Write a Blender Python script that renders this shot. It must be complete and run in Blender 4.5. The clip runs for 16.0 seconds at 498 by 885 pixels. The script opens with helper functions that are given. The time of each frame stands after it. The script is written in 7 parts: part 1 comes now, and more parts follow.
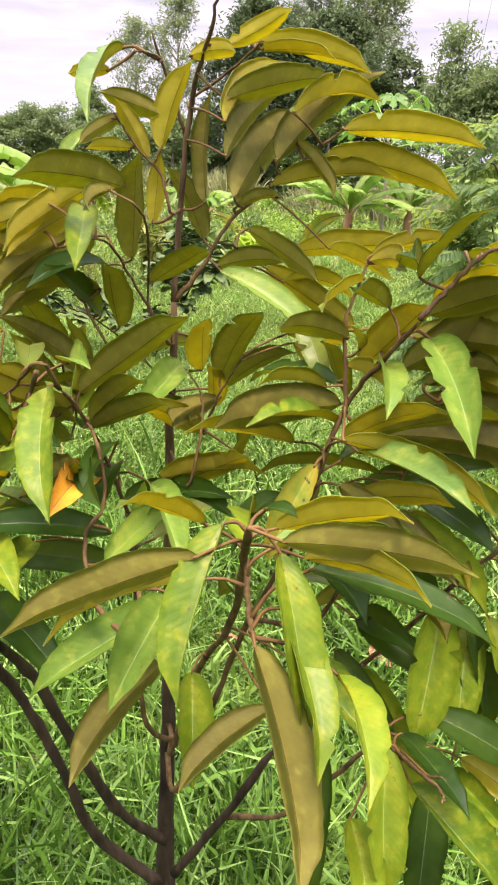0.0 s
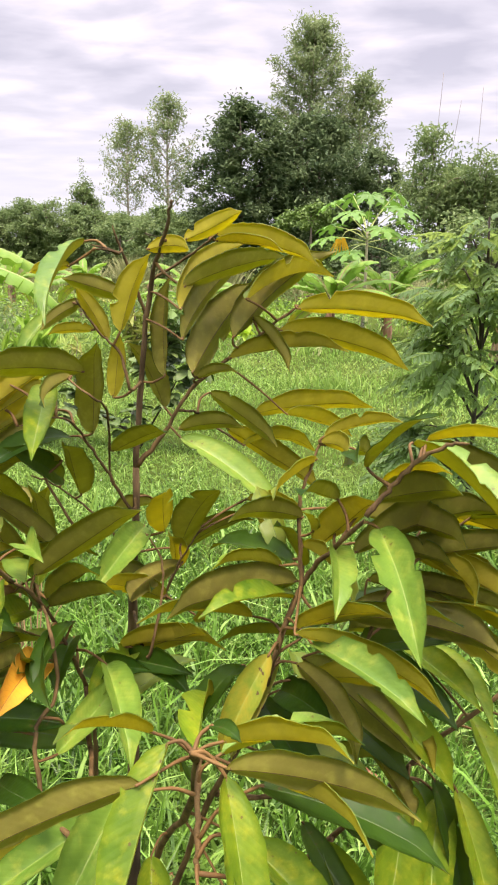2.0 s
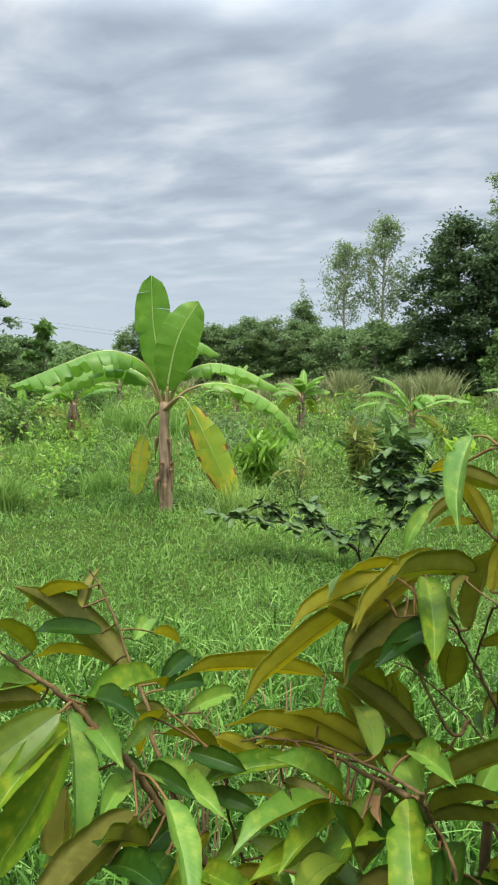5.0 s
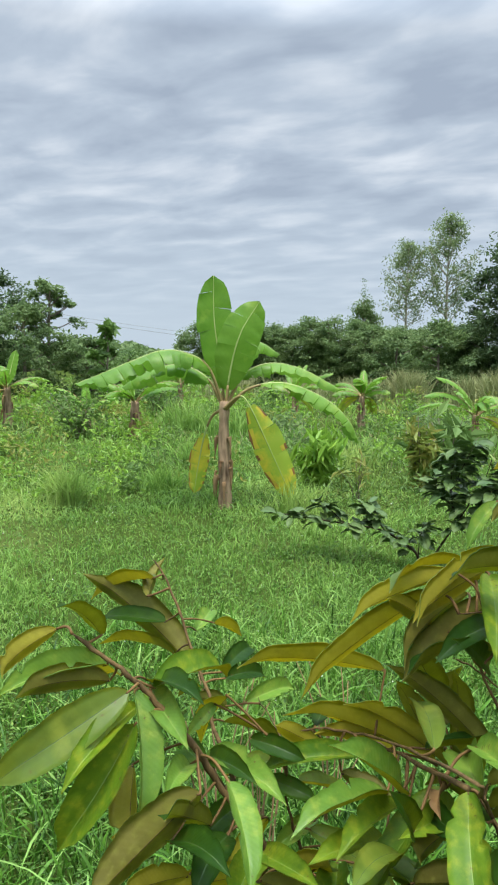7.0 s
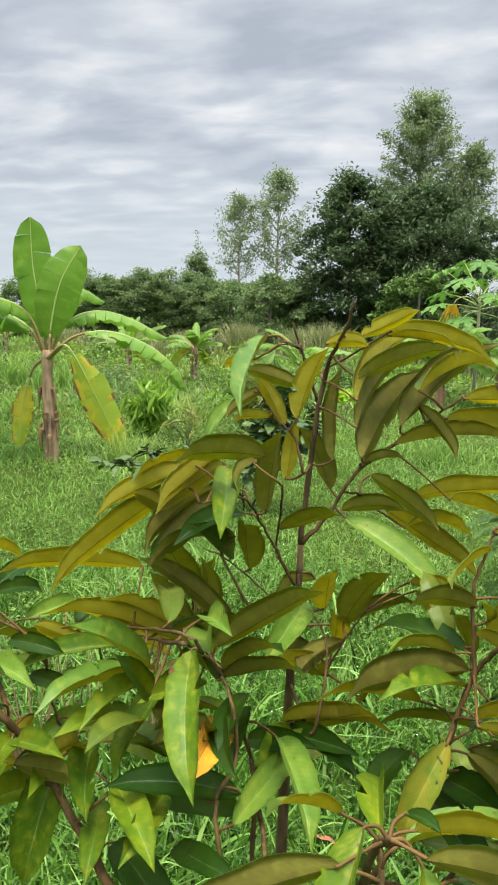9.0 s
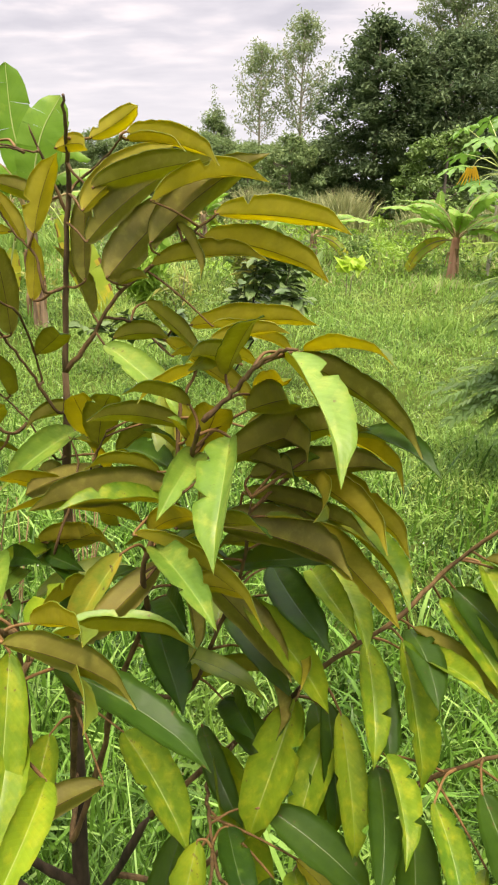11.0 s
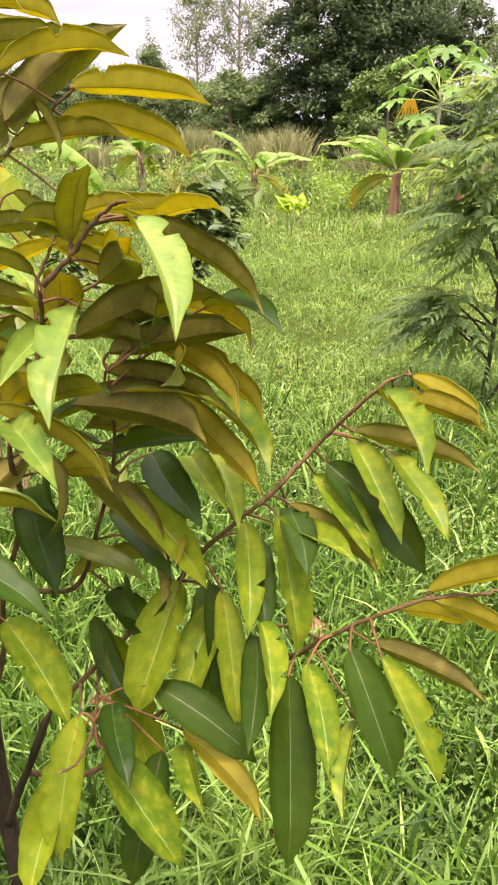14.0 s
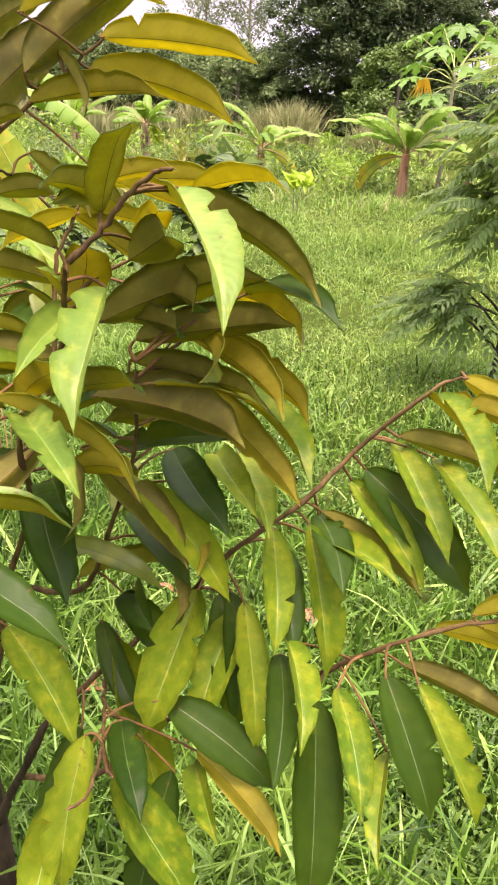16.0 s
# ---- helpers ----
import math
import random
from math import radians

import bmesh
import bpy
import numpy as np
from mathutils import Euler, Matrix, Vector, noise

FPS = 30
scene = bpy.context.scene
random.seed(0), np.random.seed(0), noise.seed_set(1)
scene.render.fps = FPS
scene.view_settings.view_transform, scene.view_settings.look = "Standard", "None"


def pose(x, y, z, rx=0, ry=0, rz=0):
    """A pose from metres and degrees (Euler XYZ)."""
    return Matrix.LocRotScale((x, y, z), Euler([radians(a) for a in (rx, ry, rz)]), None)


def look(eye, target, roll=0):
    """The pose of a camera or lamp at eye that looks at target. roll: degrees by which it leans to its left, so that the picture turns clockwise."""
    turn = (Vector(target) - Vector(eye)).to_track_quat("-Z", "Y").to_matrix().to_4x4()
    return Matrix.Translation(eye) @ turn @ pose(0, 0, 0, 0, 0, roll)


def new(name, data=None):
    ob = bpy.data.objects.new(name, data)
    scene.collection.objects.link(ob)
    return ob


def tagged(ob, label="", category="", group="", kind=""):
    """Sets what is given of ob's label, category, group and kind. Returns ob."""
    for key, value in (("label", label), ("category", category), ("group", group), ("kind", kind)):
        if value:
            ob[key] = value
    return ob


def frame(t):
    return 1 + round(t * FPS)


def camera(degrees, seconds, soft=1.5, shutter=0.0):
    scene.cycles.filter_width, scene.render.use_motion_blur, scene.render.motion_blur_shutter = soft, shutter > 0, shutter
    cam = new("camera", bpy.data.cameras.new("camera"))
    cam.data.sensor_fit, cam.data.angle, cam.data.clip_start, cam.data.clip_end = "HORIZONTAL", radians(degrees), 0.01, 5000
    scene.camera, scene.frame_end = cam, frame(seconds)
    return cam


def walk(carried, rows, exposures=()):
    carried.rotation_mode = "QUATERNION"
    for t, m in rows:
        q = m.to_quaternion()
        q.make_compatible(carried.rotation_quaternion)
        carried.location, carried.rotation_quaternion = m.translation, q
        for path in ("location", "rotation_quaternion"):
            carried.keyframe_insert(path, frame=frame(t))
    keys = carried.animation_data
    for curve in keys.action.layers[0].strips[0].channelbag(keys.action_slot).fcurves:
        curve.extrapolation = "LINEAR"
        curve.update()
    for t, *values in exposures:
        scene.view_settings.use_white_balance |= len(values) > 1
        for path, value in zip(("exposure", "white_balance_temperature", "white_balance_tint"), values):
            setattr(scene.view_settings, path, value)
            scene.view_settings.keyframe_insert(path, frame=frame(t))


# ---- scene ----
cam = camera(39.4, 16.0, soft=2.1)
PATH = [
    (0, (0.505, 0.106, 1.45), (0.092, 1.917, 0.711), 2.4),
    (0.5, (0.515, 0.13, 1.477), (0.075, 1.951, 0.776), 3.0),
    (1, (0.523, 0.143, 1.499), (0.075, 1.977, 0.84), 2.5),
    (1.5, (0.531, 0.14, 1.517), (0.108, 1.998, 0.909), 1.8),
    (2, (0.53, 0.139, 1.553), (0.122, 2.025, 1.029), 1.9),
    (2.5, (0.517, 0.139, 1.587), (0.109, 2.048, 1.149), 2.1),
    (3, (0.484, 0.139, 1.616), (0.015, 2.049, 1.256), 1.9),
    (3.5, (0.44, 0.129, 1.636), (-0.164, 2.013, 1.344), 1.9),
    (4, (0.396, 0.114, 1.642), (-0.356, 1.949, 1.383), 1.7),
    (4.5, (0.363, 0.104, 1.642), (-0.509, 1.888, 1.398), 1.4),
    (5, (0.336, 0.086, 1.643), (-0.638, 1.816, 1.401), 1.2),
    (7.5, (0.344, 0.067, 1.634), (-0.774, 1.707, 1.388), 1.4),
    (8, (0.382, 0.091, 1.625), (-0.609, 1.806, 1.351), 1.5),
    (8.5, (0.408, 0.089, 1.613), (-0.453, 1.868, 1.308), 2.0),
    (9, (0.46, 0.079, 1.585), (-0.239, 1.918, 1.224), 1.9),
    (9.5, (0.537, 0.112, 1.555), (-0.081, 1.961, 1.109), 2.1),
    (10, (0.658, 0.164, 1.544), (-0.003, 1.971, 0.998), 3.4),
    (10.2, (0.69, 0.183, 1.542), (-0.003, 1.963, 0.951), 3.5),
    (12.5, (0.811, 0.229, 1.498), (0.097, 1.932, 0.73), 1.6),
    (13, (0.829, 0.231, 1.49), (0.146, 1.942, 0.71), 1.4),
    (13.5, (0.859, 0.229, 1.475), (0.245, 1.954, 0.67), 1.5),
    (14, (0.864, 0.224, 1.461), (0.298, 1.951, 0.627), 1.5),
    (14.5, (0.862, 0.228, 1.463), (0.314, 1.946, 0.599), 2.0),
    (15, (0.872, 0.229, 1.463), (0.353, 1.952, 0.59), 2.5),
    (15.5, (0.858, 0.236, 1.464), (0.346, 1.961, 0.591), 2.4),
    (16, (0.801, 0.28, 1.451), (0.267, 1.989, 0.559), 4.3),
]
walk(cam, [(t, look(eye, target, roll)) for t, eye, target, roll in PATH],
     [(0.0, 0.74, 7150, 38), (1.5, 0.68, 7200, 34), (3.0, 0.47, 7250, 24), (4.0, 0.21, 7000, 15), (5.0, 0.07, 6400, 11), (8.0, 0.05, 6250, 11),
      (9.0, 0.22, 6800, 13), (10.2, 0.41, 7650, 20), (12.5, 0.74, 7550, 39), (16.0, 0.80, 7500, 45)])

# ---------------- sky, sun ----------------
world = bpy.data.worlds.new("overcast_sky")
world.use_nodes = True
scene.world = world
wn, wl = world.node_tree.nodes, world.node_tree.links
wn.clear()
SUN_EL, SUN_AZ = radians(77), radians(160)


def wnode(kind, **values):
    n = wn.new(kind)
    for k, v in values.items():
        n.inputs[k].default_value = v
    return n


def wmath(op, a, b=None):
    n = wn.new("ShaderNodeMath")
    n.operation = op
    for i, v in enumerate((a, b)):
        if v is None:
            continue
        if isinstance(v, (int, float)):
            n.inputs[i].default_value = v
        else:
            wl.new(v, n.inputs[i])
    return n.outputs[0]


sky = wn.new("ShaderNodeTexSky")
sky.sky_type = "NISHITA"
sky.sun_disc = False
sky.sun_elevation, sky.sun_rotation = SUN_EL, SUN_AZ
coord = wn.new("ShaderNodeTexCoord")
sep = wn.new("ShaderNodeSeparateXYZ")
wl.new(coord.outputs["Generated"], sep.inputs[0])
zup = wmath("MAXIMUM", sep.outputs[2], 0.0)
den = wmath("ADD", zup, 0.10)
comb = wn.new("ShaderNodeCombineXYZ")
wl.new(wmath("DIVIDE", sep.outputs[0], den), comb.inputs[0])
wl.new(wmath("DIVIDE", sep.outputs[1], den), comb.inputs[1])
mapn = wn.new("ShaderNodeMapping")
mapn.inputs["Scale"].default_value = (0.85, 1.25, 1.0)
mapn.inputs["Rotation"].default_value = (0, 0, radians(-12))
wl.new(comb.outputs[0], mapn.inputs[0])
n1 = wnode("ShaderNodeTexNoise", Scale=2.1, Detail=6.0, Roughness=0.52, Distortion=0.35)
n2 = wnode("ShaderNodeTexNoise", Scale=4.2, Detail=3.0, Roughness=0.5)
wl.new(mapn.outputs[0], n1.inputs["Vector"])
wl.new(mapn.outputs[0], n2.inputs["Vector"])
dens = wmath("ADD", wmath("MULTIPLY", n1.outputs[0], 0.72), wmath("MULTIPLY", n2.outputs[0], 0.28))
ramp = wn.new("ShaderNodeValToRGB")
ramp.color_ramp.elements[0].position, ramp.color_ramp.elements[0].color = 0.36, (0.416, 0.488, 0.580, 1)
ramp.color_ramp.elements[1].position, ramp.color_ramp.elements[1].color = 0.67, (0.800, 0.858, 0.905, 1)
mid = ramp.color_ramp.elements.new(0.50)
mid.color = (0.540, 0.622, 0.708, 1)
wl.new(dens, ramp.inputs[0])
# towards the horizon the clouds merge into an even pale haze
haze = wn.new("ShaderNodeMix")
haze.data_type = "RGBA"
hz = wn.new("ShaderNodeMapRange")
hz.inputs["From Min"].default_value, hz.inputs["From Max"].default_value = 0.03, 0.24
wl.new(zup, hz.inputs["Value"])
wl.new(hz.outputs[0], haze.inputs["Factor"])
haze.inputs["A"].default_value = (0.595, 0.695, 0.775, 1)
wl.new(ramp.outputs[0], haze.inputs["B"])
# an overcast sky is brighter overhead than at the horizon
grad = wn.new("ShaderNodeMapRange")
grad.inputs["From Min"].default_value, grad.inputs["From Max"].default_value = 0.40, 1.0
grad.inputs["To Min"].default_value, grad.inputs["To Max"].default_value = 0.94, 6.4
wl.new(zup, grad.inputs["Value"])
cloud = wn.new("ShaderNodeBackground")
wl.new(haze.outputs["Result"], cloud.inputs[0])
wl.new(grad.outputs[0], cloud.inputs[1])
blue = wn.new("ShaderNodeBackground")
wl.new(sky.outputs[0], blue.inputs[0])
blue.inputs[1].default_value = 0.06
mixw = wn.new("ShaderNodeMixShader")
mixw.inputs[0].default_value = 0.94
wl.new(blue.outputs[0], mixw.inputs[1])
wl.new(cloud.outputs[0], mixw.inputs[2])
wout = wn.new("ShaderNodeOutputWorld")
wl.new(mixw.outputs[0], wout.inputs[0])

sun_data = bpy.data.lights.new("sun", "SUN")
sun_data.energy, sun_data.angle, sun_data.color = 3.65, radians(16), (1.0, 0.935, 0.81)
sun = new("sun", sun_data)
sun_dir = Vector((math.sin(SUN_AZ) * math.cos(SUN_EL), math.cos(SUN_AZ) * math.cos(SUN_EL), math.sin(SUN_EL)))
sun.matrix_world = look(sun_dir * 60, (0, 0, 0))

# ---------------- materials ----------------


def nodes_of(name):
    m = bpy.data.materials.new(name)
    m.use_nodes = True
    nt = m.node_tree
    nt.nodes.clear()
    return m, nt.nodes, nt.links


def leafy(name, c0, c1, spot=None, rough=0.45, scale=40.0, through_light=0.25, spots=0.62, veins=0.0, bump=0.15, spec=0.4, island=False, spot_scale=0.35, pale_veins=False, piece=0.65, specks=False, sheer=None, soft_spots=0.07):
    """A leaf surface: two greens mixed by grain and from piece to piece, blotches, fine veins, some light let through."""
    m, n, l = nodes_of(name)
    tex = n.new("ShaderNodeTexCoord")
    no = n.new("ShaderNodeTexNoise")
    no.inputs["Scale"].default_value, no.inputs["Detail"].default_value = scale, 5
    l.new(tex.outputs["Object"], no.inputs["Vector"])
    if island:
        rnd = n.new("ShaderNodeNewGeometry").outputs["Random Per Island"]
    else:
        rnd = n.new("ShaderNodeObjectInfo").outputs["Random"]
    f = n.new("ShaderNodeMath")
    f.operation = "MULTIPLY_ADD"
    f.inputs[1].default_value = piece
    l.new(rnd, f.inputs[0])
    g = n.new("ShaderNodeMath")
    g.operation = "MULTIPLY_ADD"
    g.inputs[1].default_value, g.inputs[2].default_value = 1.3, -0.5
    l.new(no.outputs[0], g.inputs[0])
    l.new(g.outputs[0], f.inputs[2])
    cl = n.new("ShaderNodeClamp")
    l.new(f.outputs[0], cl.inputs[0])
    mix = n.new("ShaderNodeMix")
    mix.data_type = "RGBA"
    mix.inputs["A"].default_value, mix.inputs["B"].default_value = (*c0, 1), (*c1, 1)
    l.new(cl.outputs[0], mix.inputs["Factor"])
    colour = mix.outputs["Result"]
    if spot:
        s = n.new("ShaderNodeTexNoise")
        s.inputs["Scale"].default_value, s.inputs["Detail"].default_value = scale * spot_scale, 8
        s.inputs["Roughness"].default_value = 0.66
        l.new(tex.outputs["Object"], s.inputs["Vector"])
        r = n.new("ShaderNodeMapRange")
        r.inputs["From Min"].default_value, r.inputs["From Max"].default_value = spots - soft_spots, spots + soft_spots
        l.new(s.outputs[0], r.inputs["Value"])
        mx = n.new("ShaderNodeMix")
        mx.data_type = "RGBA"
        l.new(r.outputs[0], mx.inputs["Factor"])
        l.new(colour, mx.inputs["A"])
        mx.inputs["B"].default_value = (*spot, 1)
        colour = mx.outputs["Result"]
    if specks:
        # small brown eaten and scarred places
        s = n.new("ShaderNodeTexNoise")
        s.inputs["Scale"].default_value, s.inputs["Detail"].default_value = scale * 1.7, 3
        l.new(tex.outputs["Object"], s.inputs["Vector"])
        r = n.new("ShaderNodeMapRange")
        r.inputs["From Min"].default_value, r.inputs["From Max"].default_value = 0.70, 0.725
        l.new(s.outputs[0], r.inputs["Value"])
        mx = n.new("ShaderNodeMix")
        mx.data_type = "RGBA"
        l.new(r.outputs[0], mx.inputs["Factor"])
        l.new(colour, mx.inputs["A"])
        mx.inputs["B"].default_value = (0.10, 0.06, 0.02, 1)
        colour = mx.outputs["Result"]
    b = n.new("ShaderNodeBump")
    b.inputs["Strength"].default_value, b.inputs["Distance"].default_value = bump, 0.002
    height = no.outputs[0]
    if veins:
        uv = n.new("ShaderNodeTexCoord")
        sp = n.new("ShaderNodeSeparateXYZ")
        l.new(uv.outputs["UV"], sp.inputs[0])
        ab = n.new("ShaderNodeMath")
        ab.operation = "ABSOLUTE"
        l.new(sp.outputs[1], ab.inputs[0])
        slant = n.new("ShaderNodeMath")
        slant.operation = "MULTIPLY_ADD"
        slant.inputs[1].default_value = -0.16
        l.new(ab.outputs[0], slant.inputs[0])
        l.new(sp.outputs[0], slant.inputs[2])
        fr = n.new("ShaderNodeMath")
        fr.operation = "MULTIPLY"
        fr.inputs[1].default_value = 125.0
        l.new(slant.outputs[0], fr.inputs[0])
        si = n.new("ShaderNodeMath")
        si.operation = "SINE"
        l.new(fr.outputs[0], si.inputs[0])
        vm = n.new("ShaderNodeMapRange")
        vm.inputs["From Min"].default_value, vm.inputs["From Max"].default_value = 0.80, 1.0
        l.new(si.outputs[0], vm.inputs["Value"])
        lum = n.new("ShaderNodeMix")
        lum.data_type = "RGBA"
        lum.blend_type = "MULTIPLY"
        fac = n.new("ShaderNodeMath")
        fac.operation = "MULTIPLY"
        fac.inputs[1].default_value = veins
        l.new(vm.outputs[0], fac.inputs[0])
        l.new(fac.outputs[0], lum.inputs["Factor"])
        l.new(colour, lum.inputs["A"])
        lum.inputs["B"].default_value = (1.45, 1.35, 1.2, 1) if pale_veins else (0.72, 0.68, 0.6, 1)
        colour = lum.outputs["Result"]
        ad = n.new("ShaderNodeMath")
        ad.operation = "MULTIPLY_ADD"
        ad.inputs[1].default_value = 0.05
        l.new(si.outputs[0], ad.inputs[0])
        l.new(no.outputs[0], ad.inputs[2])
        height = ad.outputs[0]
    l.new(height, b.inputs["Height"])
    p = n.new("ShaderNodeBsdfPrincipled")
    p.inputs["Roughness"].default_value = rough
    p.inputs["Specular IOR Level"].default_value = spec
    l.new(colour, p.inputs["Base Color"])
    l.new(b.outputs[0], p.inputs["Normal"])
    out = n.new("ShaderNodeOutputMaterial")
    if through_light:
        tr = n.new("ShaderNodeBsdfTranslucent")
        if sheer:
            # what shines through is yellower than what the surface throws back
            sm = n.new("ShaderNodeMix")
            sm.data_type = "RGBA"
            sm.inputs["A"].default_value, sm.inputs["B"].default_value = (*(c * 0.72 for c in sheer), 1), (*sheer, 1)
            l.new(cl.outputs[0], sm.inputs["Factor"])
            l.new(sm.outputs["Result"], tr.inputs[0])
        else:
            l.new(colour, tr.inputs[0])
        ms = n.new("ShaderNodeMixShader")
        ms.inputs[0].default_value = through_light
        l.new(p.outputs[0], ms.inputs[1])
        l.new(tr.outputs[0], ms.inputs[2])
        l.new(ms.outputs[0], out.inputs[0])
    else:
        l.new(p.outputs[0], out.inputs[0])
    return m


LEAF_DARK = leafy("leaf_top_dark_green", (0.010, 0.042, 0.004), (0.028, 0.074, 0.007), spot=(0.052, 0.114, 0.010), rough=0.42, scale=65, veins=0.12, spots=0.66, through_light=0.32, spec=0.16, pale_veins=True, bump=0.3, spot_scale=0.8, specks=True, sheer=(0.38, 0.48, 0.04))
LEAF_GREEN = leafy("leaf_top_mid_green", (0.06, 0.125, 0.018), (0.12, 0.20, 0.028), spot=(0.23, 0.29, 0.040), rough=0.42, scale=60, veins=0.08, spots=0.62, through_light=0.42, pale_veins=True, bump=0.14, specks=True, sheer=(0.78, 0.74, 0.08))
LEAF_LIME = leafy("leaf_top_yellow_green", (0.050, 0.130, 0.008), (0.172, 0.260, 0.014), spot=(0.250, 0.285, 0.018), rough=0.40, scale=70, veins=0.26, spots=0.60, through_light=0.22, bump=0.36, spot_scale=1.3, pale_veins=True, spec=0.22, specks=True, sheer=(0.58, 0.62, 0.04), soft_spots=0.12)
LEAF_PALE = leafy("leaf_top_pale_green", (0.078, 0.176, 0.021), (0.160, 0.280, 0.036), spot=(0.26, 0.325, 0.048), rough=0.40, scale=70, veins=0.24, spots=0.62, through_light=0.22, bump=0.36, spot_scale=1.1, pale_veins=True, spec=0.28, specks=True, sheer=(0.55, 0.66, 0.08), soft_spots=0.12)
UNDER_BRONZE = leafy("leaf_underside_bronze", (0.142, 0.122, 0.026), (0.244, 0.212, 0.043), spot=(0.295, 0.275, 0.052), rough=0.52, scale=60, veins=0.24, spots=0.56, through_light=0.47, spec=0.28, bump=0.4, spot_scale=1.8, sheer=(0.95, 0.87, 0.06))
UNDER_OLIVE = leafy("leaf_underside_golden_olive", (0.262, 0.222, 0.026), (0.392, 0.345, 0.040), spot=(0.44, 0.39, 0.05), rough=0.48, scale=60, veins=0.26, spots=0.56, through_light=0.52, spec=0.3, bump=0.4, spot_scale=1.8, sheer=(0.99, 0.85, 0.06), soft_spots=0.12)
LEAF_DEAD = leafy("leaf_withered_orange", (0.62, 0.26, 0.02), (0.75, 0.40, 0.03), spot=(0.35, 0.11, 0.02), rough=0.6, scale=45, veins=0.3, spots=0.66, through_light=0.2)
LEAF_AGED = leafy("leaf_aging_gold", (0.40, 0.255, 0.022), (0.30, 0.30, 0.028), spot=(0.17, 0.25, 0.022), rough=0.5, scale=55, veins=0.2, spots=0.56, through_light=0.3, bump=0.2, spot_scale=0.9, specks=True, soft_spots=0.12)
RIB_DARK = leafy("midrib_brown", (0.075, 0.035, 0.012), (0.12, 0.06, 0.02), rough=0.6, scale=90, through_light=0)
RIB_PALE = leafy("midrib_pale_green", (0.17, 0.24, 0.035), (0.24, 0.30, 0.05), rough=0.5, scale=90, through_light=0)
RIB_DULL = leafy("midrib_dull_green", (0.060, 0.105, 0.022), (0.095, 0.140, 0.032), rough=0.5, scale=90, through_light=0)
PETIOLE = leafy("petiole_rusty_brown", (0.095, 0.052, 0.017), (0.195, 0.110, 0.036), rough=0.7, scale=120, through_light=0, bump=0.3, spec=0.2)
SCALY = leafy("bud_scale_tan", (0.24, 0.13, 0.05), (0.36, 0.22, 0.09), rough=0.7, scale=120, through_light=0.1, bump=0.3, spec=0.2)


def bark(name, c0, c1, scale=60.0, stretch=4.0, rough=0.85, bump=0.6):
    m, n, l = nodes_of(name)
    tex = n.new("ShaderNodeTexCoord")
    mp = n.new("ShaderNodeMapping")
    mp.inputs["Scale"].default_value = (1, 1, 1 / stretch)
    l.new(tex.outputs["Object"], mp.inputs[0])
    a = n.new("ShaderNodeTexNoise")
    a.inputs["Scale"].default_value, a.inputs["Detail"].default_value = scale, 8
    l.new(mp.outputs[0], a.inputs["Vector"])
    c = n.new("ShaderNodeTexNoise")
    c.inputs["Scale"].default_value, c.inputs["Detail"].default_value = scale * 0.14, 4
    l.new(tex.outputs["Object"], c.inputs["Vector"])
    ad = n.new("ShaderNodeMath")
    ad.operation = "MULTIPLY_ADD"
    ad.inputs[1].default_value = 0.5
    l.new(a.outputs[0], ad.inputs[0])
    hf = n.new("ShaderNodeMath")
    hf.operation = "MULTIPLY"
    hf.inputs[1].default_value = 0.5
    l.new(c.outputs[0], hf.inputs[0])
    l.new(hf.outputs[0], ad.inputs[2])
    r = n.new("ShaderNodeMapRange")
    r.inputs["From Min"].default_value, r.inputs["From Max"].default_value = 0.36, 0.62
    l.new(ad.outputs[0], r.inputs["Value"])
    mix = n.new("ShaderNodeMix")
    mix.data_type = "RGBA"
    mix.inputs["A"].default_value, mix.inputs["B"].default_value = (*c0, 1), (*c1, 1)
    l.new(r.outputs[0], mix.inputs["Factor"])
    b = n.new("ShaderNodeBump")
    b.inputs["Strength"].default_value, b.inputs["Distance"].default_value = bump, 0.004
    l.new(a.outputs[0], b.inputs["Height"])
    p = n.new("ShaderNodeBsdfPrincipled")
    p.inputs["Roughness"].default_value = rough
    p.inputs["Specular IOR Level"].default_value = 0.15
    l.new(mix.outputs["Result"], p.inputs["Base Color"])
    l.new(b.outputs[0], p.inputs["Normal"])
    out = n.new("ShaderNodeOutputMaterial")
    l.new(p.outputs[0], out.inputs[0])
    return m


BARK_TRUNK = bark("bark_dark_brown", (0.014, 0.011, 0.006), (0.060, 0.042, 0.024), 90)
BARK_STEM = bark("bark_brown_reddish", (0.045, 0.031, 0.015), (0.150, 0.098, 0.048), 110)
BARK_TWIG = bark("bark_reddish_brown", (0.045, 0.028, 0.011), (0.155, 0.098, 0.038), 140)
BARK_FAR = bark("bark_grey_brown", (0.10, 0.08, 0.06), (0.24, 0.20, 0.15), 6)
BARK_DARK = bark("bark_dark_grey", (0.020, 0.016, 0.012), (0.075, 0.060, 0.045), 40)
BARK_PALE = bark("bark_pale_smooth", (0.30, 0.27, 0.20), (0.50, 0.45, 0.34), 5)
STEM_BANANA = bark("banana_sheath_brown_green", (0.060, 0.036, 0.022), (0.44, 0.31, 0.19), 24, 6)
STEM_PINK = bark("banana_sheath_pinkish", (0.30, 0.14, 0.08), (0.55, 0.32, 0.20), 14, 7)
DRY = bark("dry_leaf_brown", (0.16, 0.09, 0.045), (0.36, 0.24, 0.12), 20, 3)
